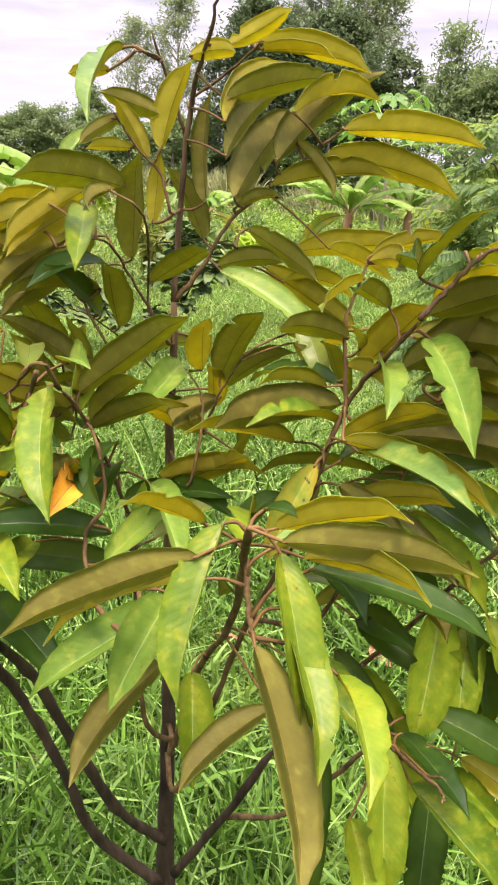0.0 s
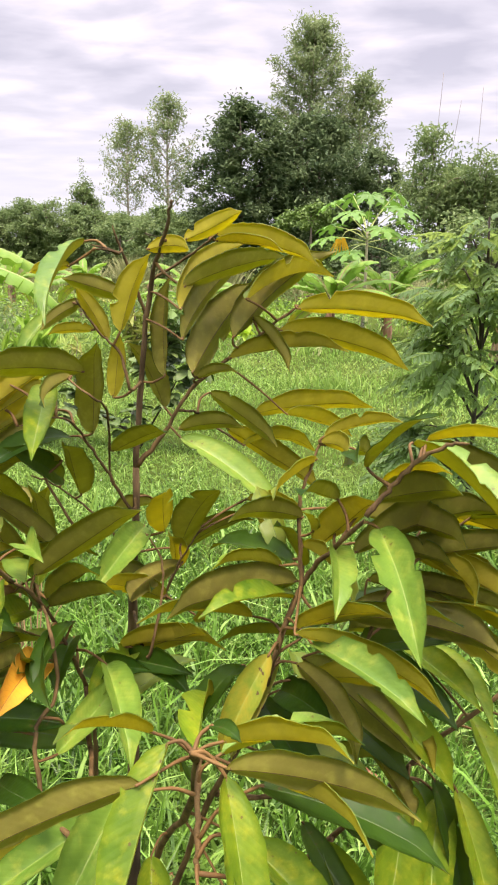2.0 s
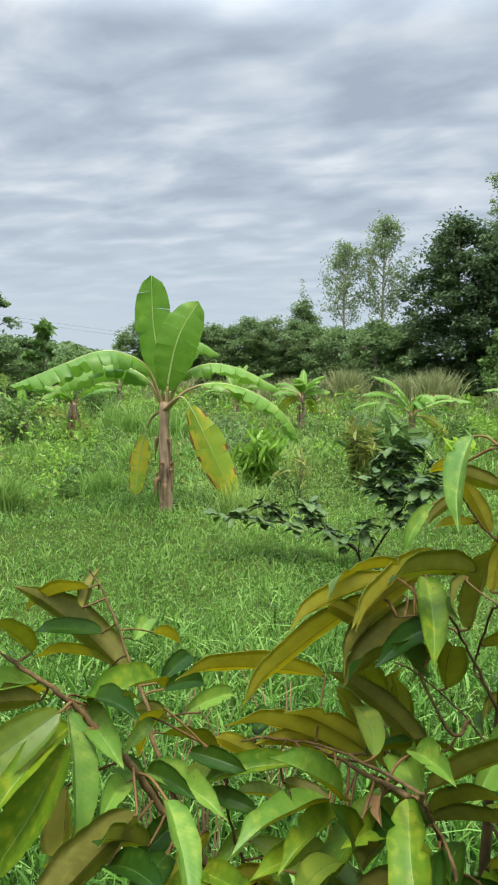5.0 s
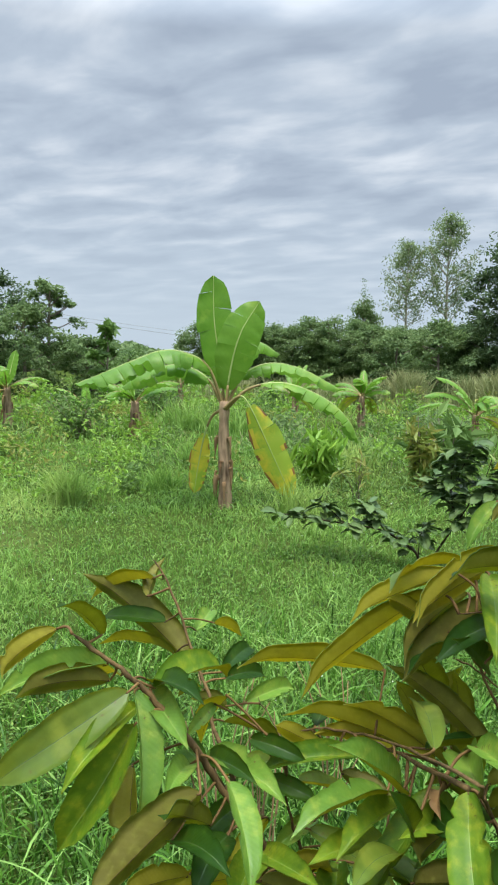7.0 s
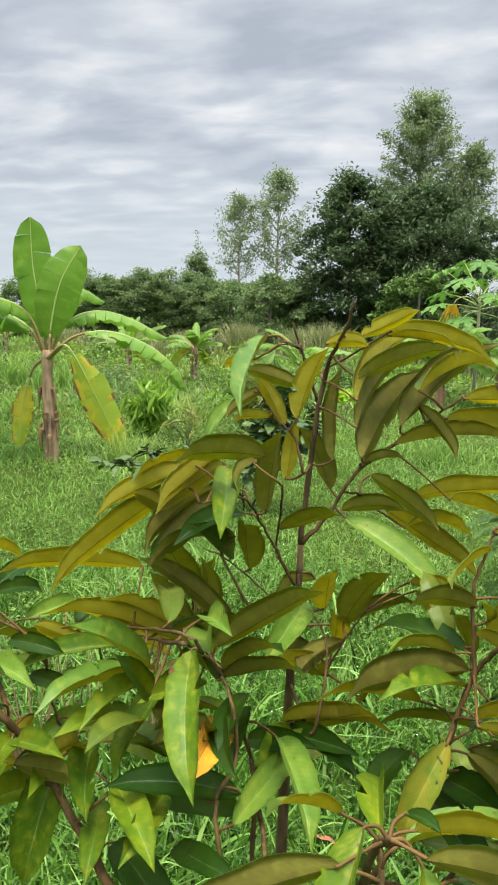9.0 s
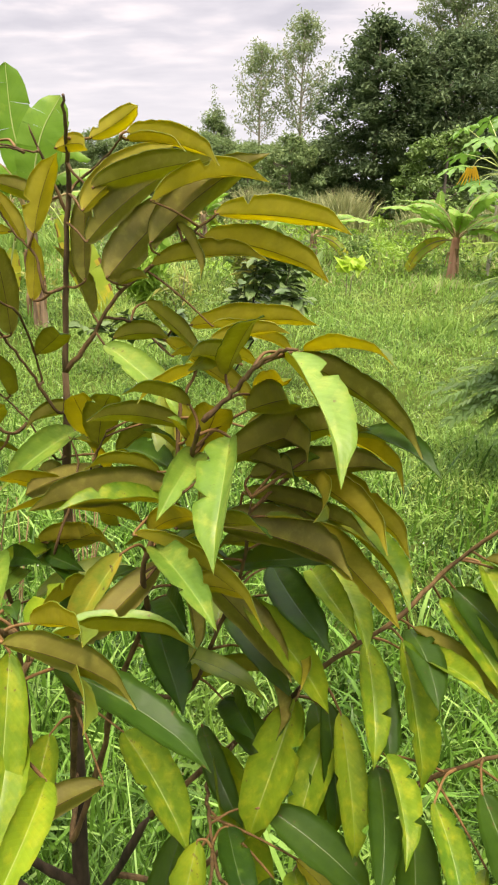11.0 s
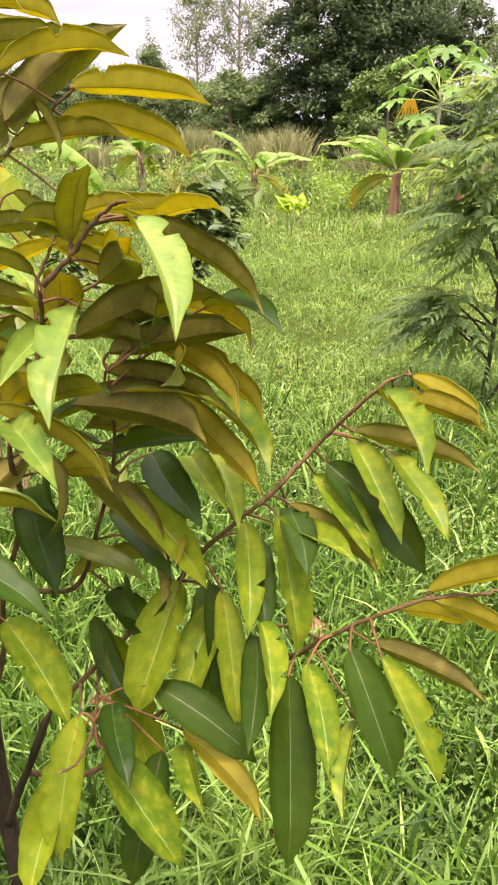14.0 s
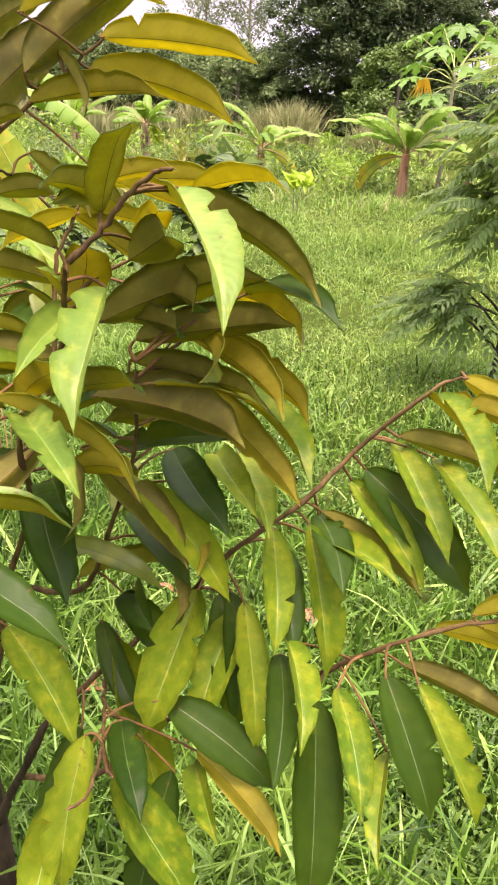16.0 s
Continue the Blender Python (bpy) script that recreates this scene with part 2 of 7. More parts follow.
BANANA_LEAF = leafy("banana_leaf_green", (0.120, 0.265, 0.022), (0.205, 0.38, 0.038), spot=(0.28, 0.41, 0.05), rough=0.38, scale=7, veins=0.16, through_light=0.45, spec=0.4)
BANANA_PALE = leafy("banana_leaf_pale_green", (0.145, 0.31, 0.040), (0.250, 0.43, 0.070), spot=(0.34, 0.50, 0.09), rough=0.42, scale=7, veins=0.16, through_light=0.45, spec=0.35)
SAPLING_LIME = leafy("sapling_leaf_bright_lime", (0.28, 0.47, 0.035), (0.40, 0.57, 0.05), rough=0.45, scale=6, through_light=0.4, island=True)
BANANA_OLD = leafy("banana_leaf_yellowing", (0.26, 0.40, 0.03), (0.32, 0.42, 0.04), spot=(0.58, 0.50, 0.04), rough=0.5, scale=9, spots=0.56, through_light=0.35)
BANANA_EDGE = leafy("banana_leaf_burnt_edge", (0.40, 0.20, 0.04), (0.16, 0.07, 0.03), rough=0.7, scale=14, through_light=0.15)
BANANA_YELLOW = leafy("banana_leaf_yellow_margin", (0.40, 0.42, 0.03), (0.62, 0.50, 0.05), spot=(0.42, 0.22, 0.04), rough=0.5, scale=14, spots=0.60, through_light=0.35)
BANANA_RIB = leafy("banana_midrib_pale", (0.30, 0.40, 0.10), (0.40, 0.46, 0.16), rough=0.45, scale=9, through_light=0)
BANANA_STALK = leafy("banana_stalk_ruddy", (0.22, 0.17, 0.06), (0.34, 0.24, 0.10), rough=0.5, scale=12, through_light=0)
# distance haze is put into the dark, mid and grey-green crown colours
FAR_DARK = leafy("crown_dark_green", (0.046, 0.088, 0.038), (0.165, 0.230, 0.096), rough=0.65, scale=0.8, through_light=0.3, island=True, piece=0.5, spec=0.12)
FAR_MID = leafy("crown_mid_green", (0.090, 0.160, 0.055), (0.26, 0.35, 0.125), rough=0.6, scale=0.8, through_light=0.4, island=True, piece=0.5, spec=0.3)
FAR_LIGHT = leafy("crown_light_green", (0.075, 0.150, 0.030), (0.17, 0.27, 0.06), rough=0.6, scale=0.8, through_light=0.3, island=True)
FAR_PALE = leafy("crown_grey_green_hazed", (0.145, 0.215, 0.088), (0.34, 0.42, 0.195), rough=0.6, scale=0.8, through_light=0.35, island=True, piece=0.6, spec=0.25)
ROUND_LEAF = leafy("rounded_leaf_dull_green", (0.065, 0.125, 0.034), (0.140, 0.215, 0.060), rough=0.48, scale=14, through_light=0.28, spec=0.3)
ROUND_DARK = leafy("rounded_leaf_dark_green", (0.048, 0.105, 0.030), (0.105, 0.175, 0.050), rough=0.45, scale=14, through_light=0.22, spec=0.35)
SHRUB_LIME = leafy("shrub_yellow_green", (0.15, 0.31, 0.030), (0.29, 0.45, 0.055), rough=0.5, scale=6, through_light=0.35, island=True)
SHRUB_BRONZE = leafy("shrub_green_and_bronze", (0.13, 0.23, 0.035), (0.36, 0.33, 0.08), rough=0.5, scale=6, through_light=0.35, island=True, spec=0.3)
PAPAYA_LEAF = leafy("papaya_leaf_light_green", (0.075, 0.195, 0.024), (0.155, 0.315, 0.048), rough=0.5, scale=8, through_light=0.35)
PAPAYA_OLD = leafy("papaya_leaf_orange", (0.75, 0.38, 0.02), (0.90, 0.52, 0.04), rough=0.6, scale=8, through_light=0.25)
CASSIA_LEAF = leafy("pinnate_leaf_dark_green", (0.040, 0.095, 0.028), (0.125, 0.215, 0.070), rough=0.5, scale=12, through_light=0.4, spec=0.3, sheer=(0.42, 0.60, 0.13))
PLUME = leafy("grass_plume_tan_green", (0.20, 0.25, 0.085), (0.34, 0.33, 0.15), rough=0.8, scale=3, through_light=0.2, island=True)
GRASS = leafy("grass_blade_green", (0.096, 0.212, 0.034), (0.270, 0.430, 0.082), spot=(0.38, 0.50, 0.13), rough=0.5, scale=1.1, spots=0.58, through_light=0.38, island=True, spec=0.2, piece=0.6)
# shade under the tree and between blades is put into these darker greens
GRASS_NEAR = leafy("grass_blade_lush_green_shaded", (0.012, 0.045, 0.006), (0.112, 0.262, 0.028), spot=(0.23, 0.385, 0.066), rough=0.42, scale=2.5, spots=0.60, through_light=0.28, island=True, spec=0.25, piece=0.95)
GRASS_PALE = leafy("grass_blade_light_green", (0.19, 0.39, 0.07), (0.33, 0.50, 0.13), rough=0.5, scale=1.6, through_light=0.35, island=True, spec=0.25)
# weed greens dimmed too, as painted shade below the crown
WEED = leafy("ground_weed_green", (0.022, 0.070, 0.010), (0.125, 0.240, 0.040), rough=0.5, scale=4, through_light=0.25, island=True, spec=0.25, piece=0.9)
FLOWER = leafy("tiny_white_flowers", (0.75, 0.76, 0.70), (0.85, 0.85, 0.80), rough=0.7, scale=20, through_light=0.1, island=True)
# dark base colour stands in for the shadowed gaps in the grass
SOIL = leafy("grassy_soil", (0.022, 0.040, 0.008), (0.060, 0.088, 0.018), spot=(0.085, 0.105, 0.028), rough=0.95, scale=2.2, spots=0.60, through_light=0, bump=0.6, spot_scale=0.22, spec=0.0)
RED_LEAF = leafy("fallen_leaf_russet", (0.32, 0.10, 0.05), (0.50, 0.24, 0.13), rough=0.7, scale=40, through_light=0.1)
WIRE = leafy("cable_grey", (0.26, 0.27, 0.29), (0.32, 0.33, 0.35), rough=0.6, scale=3, through_light=0)

# ---------------- mesh helpers ----------------


def mesh_of(name, verts, faces, mats, index=None, smooth=True, uv=None):
    me = bpy.data.meshes.new(name)
    me.from_pydata([tuple(v) for v in verts], [], faces)
    for m in mats:
        me.materials.append(m)
    if index is not None:
        me.polygons.foreach_set("material_index", np.asarray(index, dtype=np.int32))
    me.polygons.foreach_set("use_smooth", np.full(len(me.polygons), smooth))
    if uv is not None:
        lay = me.uv_layers.new(name="UVMap")
        loops = np.empty(len(me.loops), dtype=np.int32)
        me.loops.foreach_get("vertex_index", loops)
        lay.data.foreach_set("uv", np.asarray(uv, dtype=np.float32)[loops].ravel())
    me.update()
    return me


def part(name, me, parent, m=None, label="", kind=""):
    ob = new(name, me)
    ob.parent = parent
    if m is not None:
        ob.matrix_basis = m
    return tagged(ob, label=label, kind=kind)


def thing(name, place, label, category, group="", turn=0.0, size=1.0, kind=""):
    ob = new(name)
    ob.empty_display_size = 0.1
    ob.matrix_basis = Matrix.LocRotScale(place, Euler((0, 0, turn)), (size, size, size))
    return tagged(ob, label, category, group, kind)


def glide(points, steps=5):
    """A smooth line through the points."""
    P = [np.array(p, float) for p in points]
    P = [2 * P[0] - P[1]] + P + [2 * P[-1] - P[-2]]
    out = []
    for a, b, c, d in zip(P, P[1:], P[2:], P[3:]):
        for k in range(steps):
            t = k / steps
            out.append(0.5 * (2 * b + (c - a) * t + (2 * a - 5 * b + 4 * c - d) * t * t + (3 * b - a - 3 * c + d) * t**3))
    out.append(P[-2])
    return np.array(out)


def tube(line, r0, r1, sides=8, knots=0.0, seed=0):
    """Rings along a line, thinning from r0 to r1, with small swellings."""
    rng = np.random.default_rng(seed)
    line = np.asarray(line, float)
    n = len(line)
    verts, faces = [], []
    tang = np.gradient(line, axis=0)
    tang /= np.linalg.norm(tang, axis=1)[:, None] + 1e-9
    side = np.cross(tang[0], (0.31, 0.77, 0.2))
    for i in range(n):
        side = side - tang[i] * (side @ tang[i])
        side /= np.linalg.norm(side) + 1e-9
        up = np.cross(tang[i], side)
        r = r0 + (r1 - r0) * i / max(n - 1, 1)
        r *= 1 + knots * rng.uniform(-1, 1)
        for k in range(sides):
            a = 2 * math.pi * k / sides
            verts.append(line[i] + r * (1 + 0.3 * knots * rng.uniform(-1, 1)) * (math.cos(a) * side + math.sin(a) * up))
    for i in range(n - 1):
        for k in range(sides):
            k2 = (k + 1) % sides
            faces.append((i * sides + k, i * sides + k2, (i + 1) * sides + k2, (i + 1) * sides + k))
    faces.append(tuple(range(sides))[::-1])
    faces.append(tuple((n - 1) * sides + k for k in range(sides)))
    return verts, faces


def scatter_leaves(centres, size, rng, ratio=0.42, droop=0.0, upness=0.6, cup=0.12):
    """One small folded leaf (two triangles hinged on its midrib) at each centre, as arrays."""
    n = len(centres)
    d = rng.normal(size=(n, 3))
    d[:, 2] = d[:, 2] * 0.6 - droop
    d /= np.linalg.norm(d, axis=1)[:, None]
    up = rng.normal(size=(n, 3)) * (1 - upness) + np.array([0, 0, upness])
    s = np.cross(d, up)
    s /= np.linalg.norm(s, axis=1)[:, None] + 1e-9
    nn = np.cross(s, d)
    L = (size * rng.uniform(0.6, 1.3, n))[:, None]
    base, tip = centres - d * L * 0.5, centres + d * L * 0.5
    lift = nn * L * cup
    a = centres - d * L * 0.08 + s * L * ratio * 0.5 + lift
    b = centres - d * L * 0.08 - s * L * ratio * 0.5 + lift
    verts = np.stack([base, a, tip, b], 1).reshape(-1, 3)
    i = np.arange(n)[:, None] * 4
    faces = np.concatenate([i + [0, 1, 2], i + [0, 2, 3]], 1).reshape(-1, 3)
    return verts, faces


def soup(name, verts, faces, mats, index=None, smooth=False):
    """A mesh from arrays of many small triangles."""
    me = bpy.data.meshes.new(name)
    verts, faces = np.asarray(verts, np.float32), np.asarray(faces, np.int32)
    me.vertices.add(len(verts))
    me.vertices.foreach_set("co", verts.ravel())
    me.loops.add(faces.size)
    me.loops.foreach_set("vertex_index", faces.ravel())
    me.polygons.add(len(faces))
    me.polygons.foreach_set("loop_start", np.arange(0, faces.size, 3, dtype=np.int32))
    for m in mats:
        me.materials.append(m)
    if index is not None:
        me.polygons.foreach_set("material_index", np.asarray(index, np.int32))
    me.polygons.foreach_set("use_smooth", np.full(len(faces), smooth))
    me.update(calc_edges=True)
    me.validate()
    return me


# ---------------- ground ----------------


def ground_height(x, y):
    far = np.clip((np.hypot(x, y) - 2.0) / 8.0, 0, 1)
    return far * (0.05 * np.sin(x * 0.7 + 0.4) * np.cos(y * 0.55) + 0.03 * np.sin(x * 1.9 + y * 1.3))


def build_ground():
    rings = np.concatenate([np.linspace(0, 12, 40), np.geomspace(13, 1600, 36)])
    sectors = 120
    verts, faces = [(0.3, 0.9, 0.0)], []
    for r in rings[1:]:
        for k in range(sectors):
            a = 2 * math.pi * k / sectors
            x, y = 0.3 + r * math.cos(a), 0.9 + r * math.sin(a)
            verts.append((x, y, float(ground_height(x, y)) if r < 300 else 0.0))
    for k in range(sectors):
        faces.append((0, 1 + k, 1 + (k + 1) % sectors))
    for i in range(len(rings) - 2):
        o, p = 1 + i * sectors, 1 + (i + 1) * sectors
        for k in range(sectors):
            k2 = (k + 1) % sectors
            faces.append((o + k, p + k, p + k2, o + k2))
    ob = new("ground", mesh_of("ground", verts, faces, [SOIL]))
    tagged(ob, "rough meadow ground overgrown with green grass", "ground", kind="structure")


build_ground()


def sector_points(n, r0, r1, a0, a1, rng, power=1.0):
    """Points on the plan between two radii and two bearings (degrees left of ahead), thinning out with distance."""
    u = rng.uniform(size=n)
    r = r0 * (r1 / r0) ** u if power == 1.0 else np.sqrt(r0**2 + u * (r1**2 - r0**2))
    a = np.radians(rng.uniform(a0, a1, n))
    return 0.5 - r * np.sin(a), 0.15 + r * np.cos(a), r


def patches(x, y):
    """Uneven growth over the field, about 0.4 to 1.6."""
    w = np.sin(x * 1.7 + 0.6 * np.sin(y * 1.1)) * np.cos(y * 1.35 + 0.8 * np.sin(x * 0.9)) + 0.6 * np.sin(x * 4.3 + y * 2.2) * np.cos(y * 3.7 - x * 1.9)
    return np.clip(1 + 0.5 * w, 0.4, 1.7)


def blades(name, x, y, height, width, rng, mats, lean=0.5, label="", index=None):
    """Grass blades: three bent segments each, in one mesh."""
    n = len(x)
    z = ground_height(x, y)
    a = rng.uniform(0, 2 * math.pi, n)
    ln = np.abs(rng.normal(0, lean, n)) + 0.12
    dx, dy = np.cos(a), np.sin(a)
    f = rng.uniform(0, math.pi, n)
    sx, sy = np.cos(f) * width * 0.5, np.sin(f) * width * 0.5
    rows = []
    for t, wd in ((0.0, 0.8), (0.38, 1.0), (0.72, 0.75)):
        off = height * ln * t**1.8
        h = height * t * (1 - 0.28 * np.clip(ln, 0, 1.4) * t)
        for s in (-1, 1):
            rows.append(np.stack([x + dx * off + s * sx * wd, y + dy * off + s * sy * wd, z + h], 1))
    off = height * ln
    rows.append(np.stack([x + dx * off, y + dy * off, z + height * np.clip(1 - 0.34 * np.clip(ln, 0, 1.4), 0.2, 1)], 1))
    verts = np.stack(rows, 1).reshape(-1, 3)
    i = np.arange(n)[:, None] * 7
    faces = np.concatenate([i + [0, 1, 3], i + [0, 3, 2], i + [2, 3, 5], i + [2, 5, 4], i + [4, 5, 6]], 1).reshape(-1, 3)
    idx = None if index is None else np.repeat(index, 5)
    ob = new(name, soup(name, verts, faces, mats, idx, smooth=True))
    return tagged(ob, label, "grass", kind="stuff")


def clumped(x, y, rng, share=0.6, spread=0.05):
    """Pulls part of the points towards neighbours, so that they stand in tufts."""
    n = len(x)
    k = rng.integers(0, max(n // 14, 1), n)
    pull = rng.uniform(size=n) < share
    gx, gy = x[k], y[k]
    x = np.where(pull, gx + rng.normal(0, 1, n) * spread * (0.4 + 0.25 * np.hypot(gx, gy)), x)
    y = np.where(pull, gy + rng.normal(0, 1, n) * spread * (0.4 + 0.25 * np.hypot(gx, gy)), y)
    return x, y


def build_grass():
    rng = np.random.default_rng(11)
    x, y, r = sector_points(80000, 0.35, 4.2, -50, 75, rng)
    x, y = clumped(x, y, rng)
    h = (rng.gamma(4, 0.026, len(x)) + 0.02) * (0.45 + 0.55 * patches(x, y))
    blades("near_grass", x, y, h, 0.0035 + 0.0125 * rng.uniform(size=len(x)) ** 1.6, rng, [GRASS_NEAR, GRASS_PALE], 0.70, "long green grass round the young tree, unmown and bent over", (rng.uniform(size=len(x)) < 0.05 + 0.16 * (patches(x * 0.9 + 3, y * 0.8) - 0.4)).astype(int))
    x, y, r = sector_points(98000, 3.6, 13, -46, 70, rng)
    x, y = clumped(x, y, rng, 0.75, 0.06)
    r = np.hypot(x, y)
    h = (rng.gamma(4, 0.011, len(x)) + 0.015) * patches(x, y) * (0.45 + 0.75 * patches(x * 0.5 + 1, y * 1.1))
    blades("field_grass", x, y, h, 0.003 + r * 0.0010, rng, [GRASS, GRASS_PALE], 0.9, "knee-low green meadow grass in uneven tufts", (rng.uniform(size=len(x)) < 0.02 + 0.24 * (patches(x * 0.5 + 1, y * 1.1) - 0.4)).astype(int))
    x, y, r = sector_points(37000, 11, 45, -46, 70, rng)
    x, y = clumped(x, y, rng, 0.8, 0.06)
    r = np.hypot(x, y)
    h = (rng.gamma(4, 0.030, len(x)) + 0.04) * patches(x * 0.5, y * 0.5)
    blades("far_grass", x, y, h, 0.005 + r * 0.0014, rng, [GRASS, GRASS_PALE, PLUME], 0.6, "tall rough grass across the far field", rng.choice(3, len(x), p=(0.55, 0.25, 0.20)))
    x, y, r = sector_points(34000, 0.45, 7.5, 70, 312, rng)
    x, y = clumped(x, y, rng)
    h = (rng.gamma(5, 0.018, len(x)) + 0.02) * (0.5 + 0.5 * patches(x, y))
    blades("meadow_grass", x, y, h * 1.15, 0.007 + np.hypot(x, y) * 0.0030, rng, [GRASS_NEAR, GRASS_PALE], 0.8, "unmown green grass on the near side of the meadow", (rng.uniform(size=len(x)) < 0.15).astype(int))
    # small round weeds between the blades
    x, y, r = sector_points(40000, 0.4, 10, -46, 70, rng)
    x, y = clumped(x, y, rng, 0.8, 0.06)
    x2, y2, r2 = sector_points(34000, 0.4, 3.2, -46, 70, rng)
    x2, y2 = clumped(x2, y2, rng, 0.75, 0.07)
    x, y = np.concatenate([x, x2]), np.concatenate([y, y2])
    c = np.stack([x, y, ground_height(x, y) + rng.uniform(0.01, 0.085, len(x))], 1)
    v, f = scatter_leaves(c, 0.013 + 0.0030 * np.hypot(x, y), rng, ratio=0.55, upness=0.75)
    tagged(new("ground_weeds", soup("ground_weeds", v, f, [WEED])), "small round-leaved green weeds among the grass", "weeds", kind="stuff")
    # broader-leaved mats, in patches
    x, y, r = sector_points(90000, 2.4, 15, -46, 70, rng)
    keep = rng.uniform(size=len(x)) < np.clip(patches(x * 0.8 + 3, y * 0.8) - 0.45, 0.05, 1)
    x, y = clumped(x[keep], y[keep], rng, 0.85, 0.07)
    c = np.stack([x, y, ground_height(x, y) + rng.gamma(3, 0.022, len(x)) * patches(x + 1, y)], 1)
    v, f = scatter_leaves(c, 0.011 + 0.0030 * np.hypot(x, y), rng, ratio=0.5, upness=0.8)
    tagged(new("field_weeds", soup("field_weeds", v, f, [WEED, GRASS], np.repeat((rng.uniform(size=len(x)) < 0.55).astype(int), 2))), "mats of small broad-leaved weeds in the meadow", "weeds", kind="stuff")
    # rank herbs further out, in clumps of their own height
    n = 330
    cx, cy, cr = sector_points(n, 7.5, 27, -40, 66, rng)
    turn = np.degrees(np.arctan2(0.5 - cx, cy - 0.15))
    ok = cr > np.where(turn < 18, 11.5, 7.8)
    cx, cy = cx[ok], cy[ok]
    tall = rng.gamma(5, 0.075, len(cx)) + 0.12
    wide = tall * rng.uniform(0.6, 1.5, len(cx))
    per = 95
    k = np.repeat(np.arange(len(cx)), per)
    u = rng.uniform(size=len(k))
    x = cx[k] + rng.normal(0, 0.45, len(k)) * wide[k]
    y = cy[k] + rng.normal(0, 0.45, len(k)) * wide[k]
    c = np.stack([x, y, ground_height(x, y) + 0.02 + tall[k] * u ** 0.7 * np.exp(-((x - cx[k]) ** 2 + (y - cy[k]) ** 2) / wide[k] ** 2)], 1)
    v, f = scatter_leaves(c, 0.05 + 0.0050 * np.hypot(x, y), rng, ratio=0.36, droop=-0.3, upness=0.5)
    tint = rng.choice(3, len(cx), p=(0.45, 0.35, 0.20))
    tagged(new("rank_herbs", soup("rank_herbs", v, f, [SHRUB_LIME, FAR_LIGHT, SHRUB_BRONZE], np.repeat(tint[k], 2))), "rank yellow-green herbs growing in clumps across the field", "weeds", kind="stuff")
    x, y, r = sector_points(1000, 2.2, 13, -40, 60, rng)
    c = np.stack([x, y, ground_height(x, y) + rng.uniform(0.08, 0.17, len(x))], 1)
    v, f = scatter_leaves(c, 0.004 + 0.0009 * np.hypot(x, y), rng, ratio=0.9, upness=0.8)
    tagged(new("meadow_flowers", soup("meadow_flowers", v, f, [FLOWER])), "tiny white flower heads dotted over the meadow", "flowers", kind="stuff")


build_grass()

# ---------------- the young tree in front ----------------
TREE_AT = Vector((0.212, 0.900, 0.0))
tree = thing("durian_sapling", TREE_AT, "young durian tree with drooping bronze-backed green leaves, growing from grass", "tree")
STEMS = []


def stem(points, r0, r1, name="branch", mat=None, knots=0.16):
    first = np.array(points[0], float)
    if mat is None and STEMS:
        # a branch springs from the nearest stem below its foot
        root = min((q for old in STEMS for q in old), key=lambda q: ((q - first) ** 2).sum() + 2 * max(0, q[2] - first[2]) ** 2)
        if 0.012 < np.linalg.norm(root - first) < 0.35:
            points = [tuple(root)] + list(points)
    line = glide(points, 6)
    kink = np.random.default_rng(len(STEMS)).normal(0, 0.0007, line.shape)
    line[1:-1] += kink[1:-1]
    STEMS.append(line)
    if mat is None:
        r0, r1 = r0 * 0.60, r1 * 0.50
    v, f = tube(line - np.array(TREE_AT), r0, r1, 9, knots, len(STEMS))
    if name != "trunk":
        # the last ring closes to a bud
        end = line[-1] - np.array(TREE_AT)
        v = v[:-9] + [end + (q - end) * 0.3 for q in v[-9:]]
    part(name, mesh_of(name, v, f, [mat or BARK_TWIG]), tree)


LIME, PALE, DARK, BRONZE, OLIVE, DEAD, TAN, AGED = "lime", "pale", "dark", "bronze", "olive", "dead", "tan", "aged"
LEAF_SKINS = {
    LIME: (LEAF_LIME, UNDER_OLIVE, RIB_PALE, RIB_DARK),
    PALE: (LEAF_PALE, UNDER_OLIVE, RIB_PALE, RIB_DARK),
    DARK: (LEAF_DARK, UNDER_BRONZE, RIB_DULL, RIB_DARK),
    BRONZE: (LEAF_DARK, UNDER_BRONZE, RIB_DULL, RIB_DARK),
    OLIVE: (LEAF_GREEN, UNDER_OLIVE, RIB_DULL, RIB_DARK),
    TAN: (SCALY, SCALY, RIB_DARK, RIB_DARK),
    DEAD: (LEAF_DEAD, LEAF_DEAD, RIB_DARK, RIB_DARK),
    AGED: (LEAF_AGED, LEAF_AGED, RIB_PALE, RIB_DARK),
}
leaf_rng = np.random.default_rng(5)
taken = {}


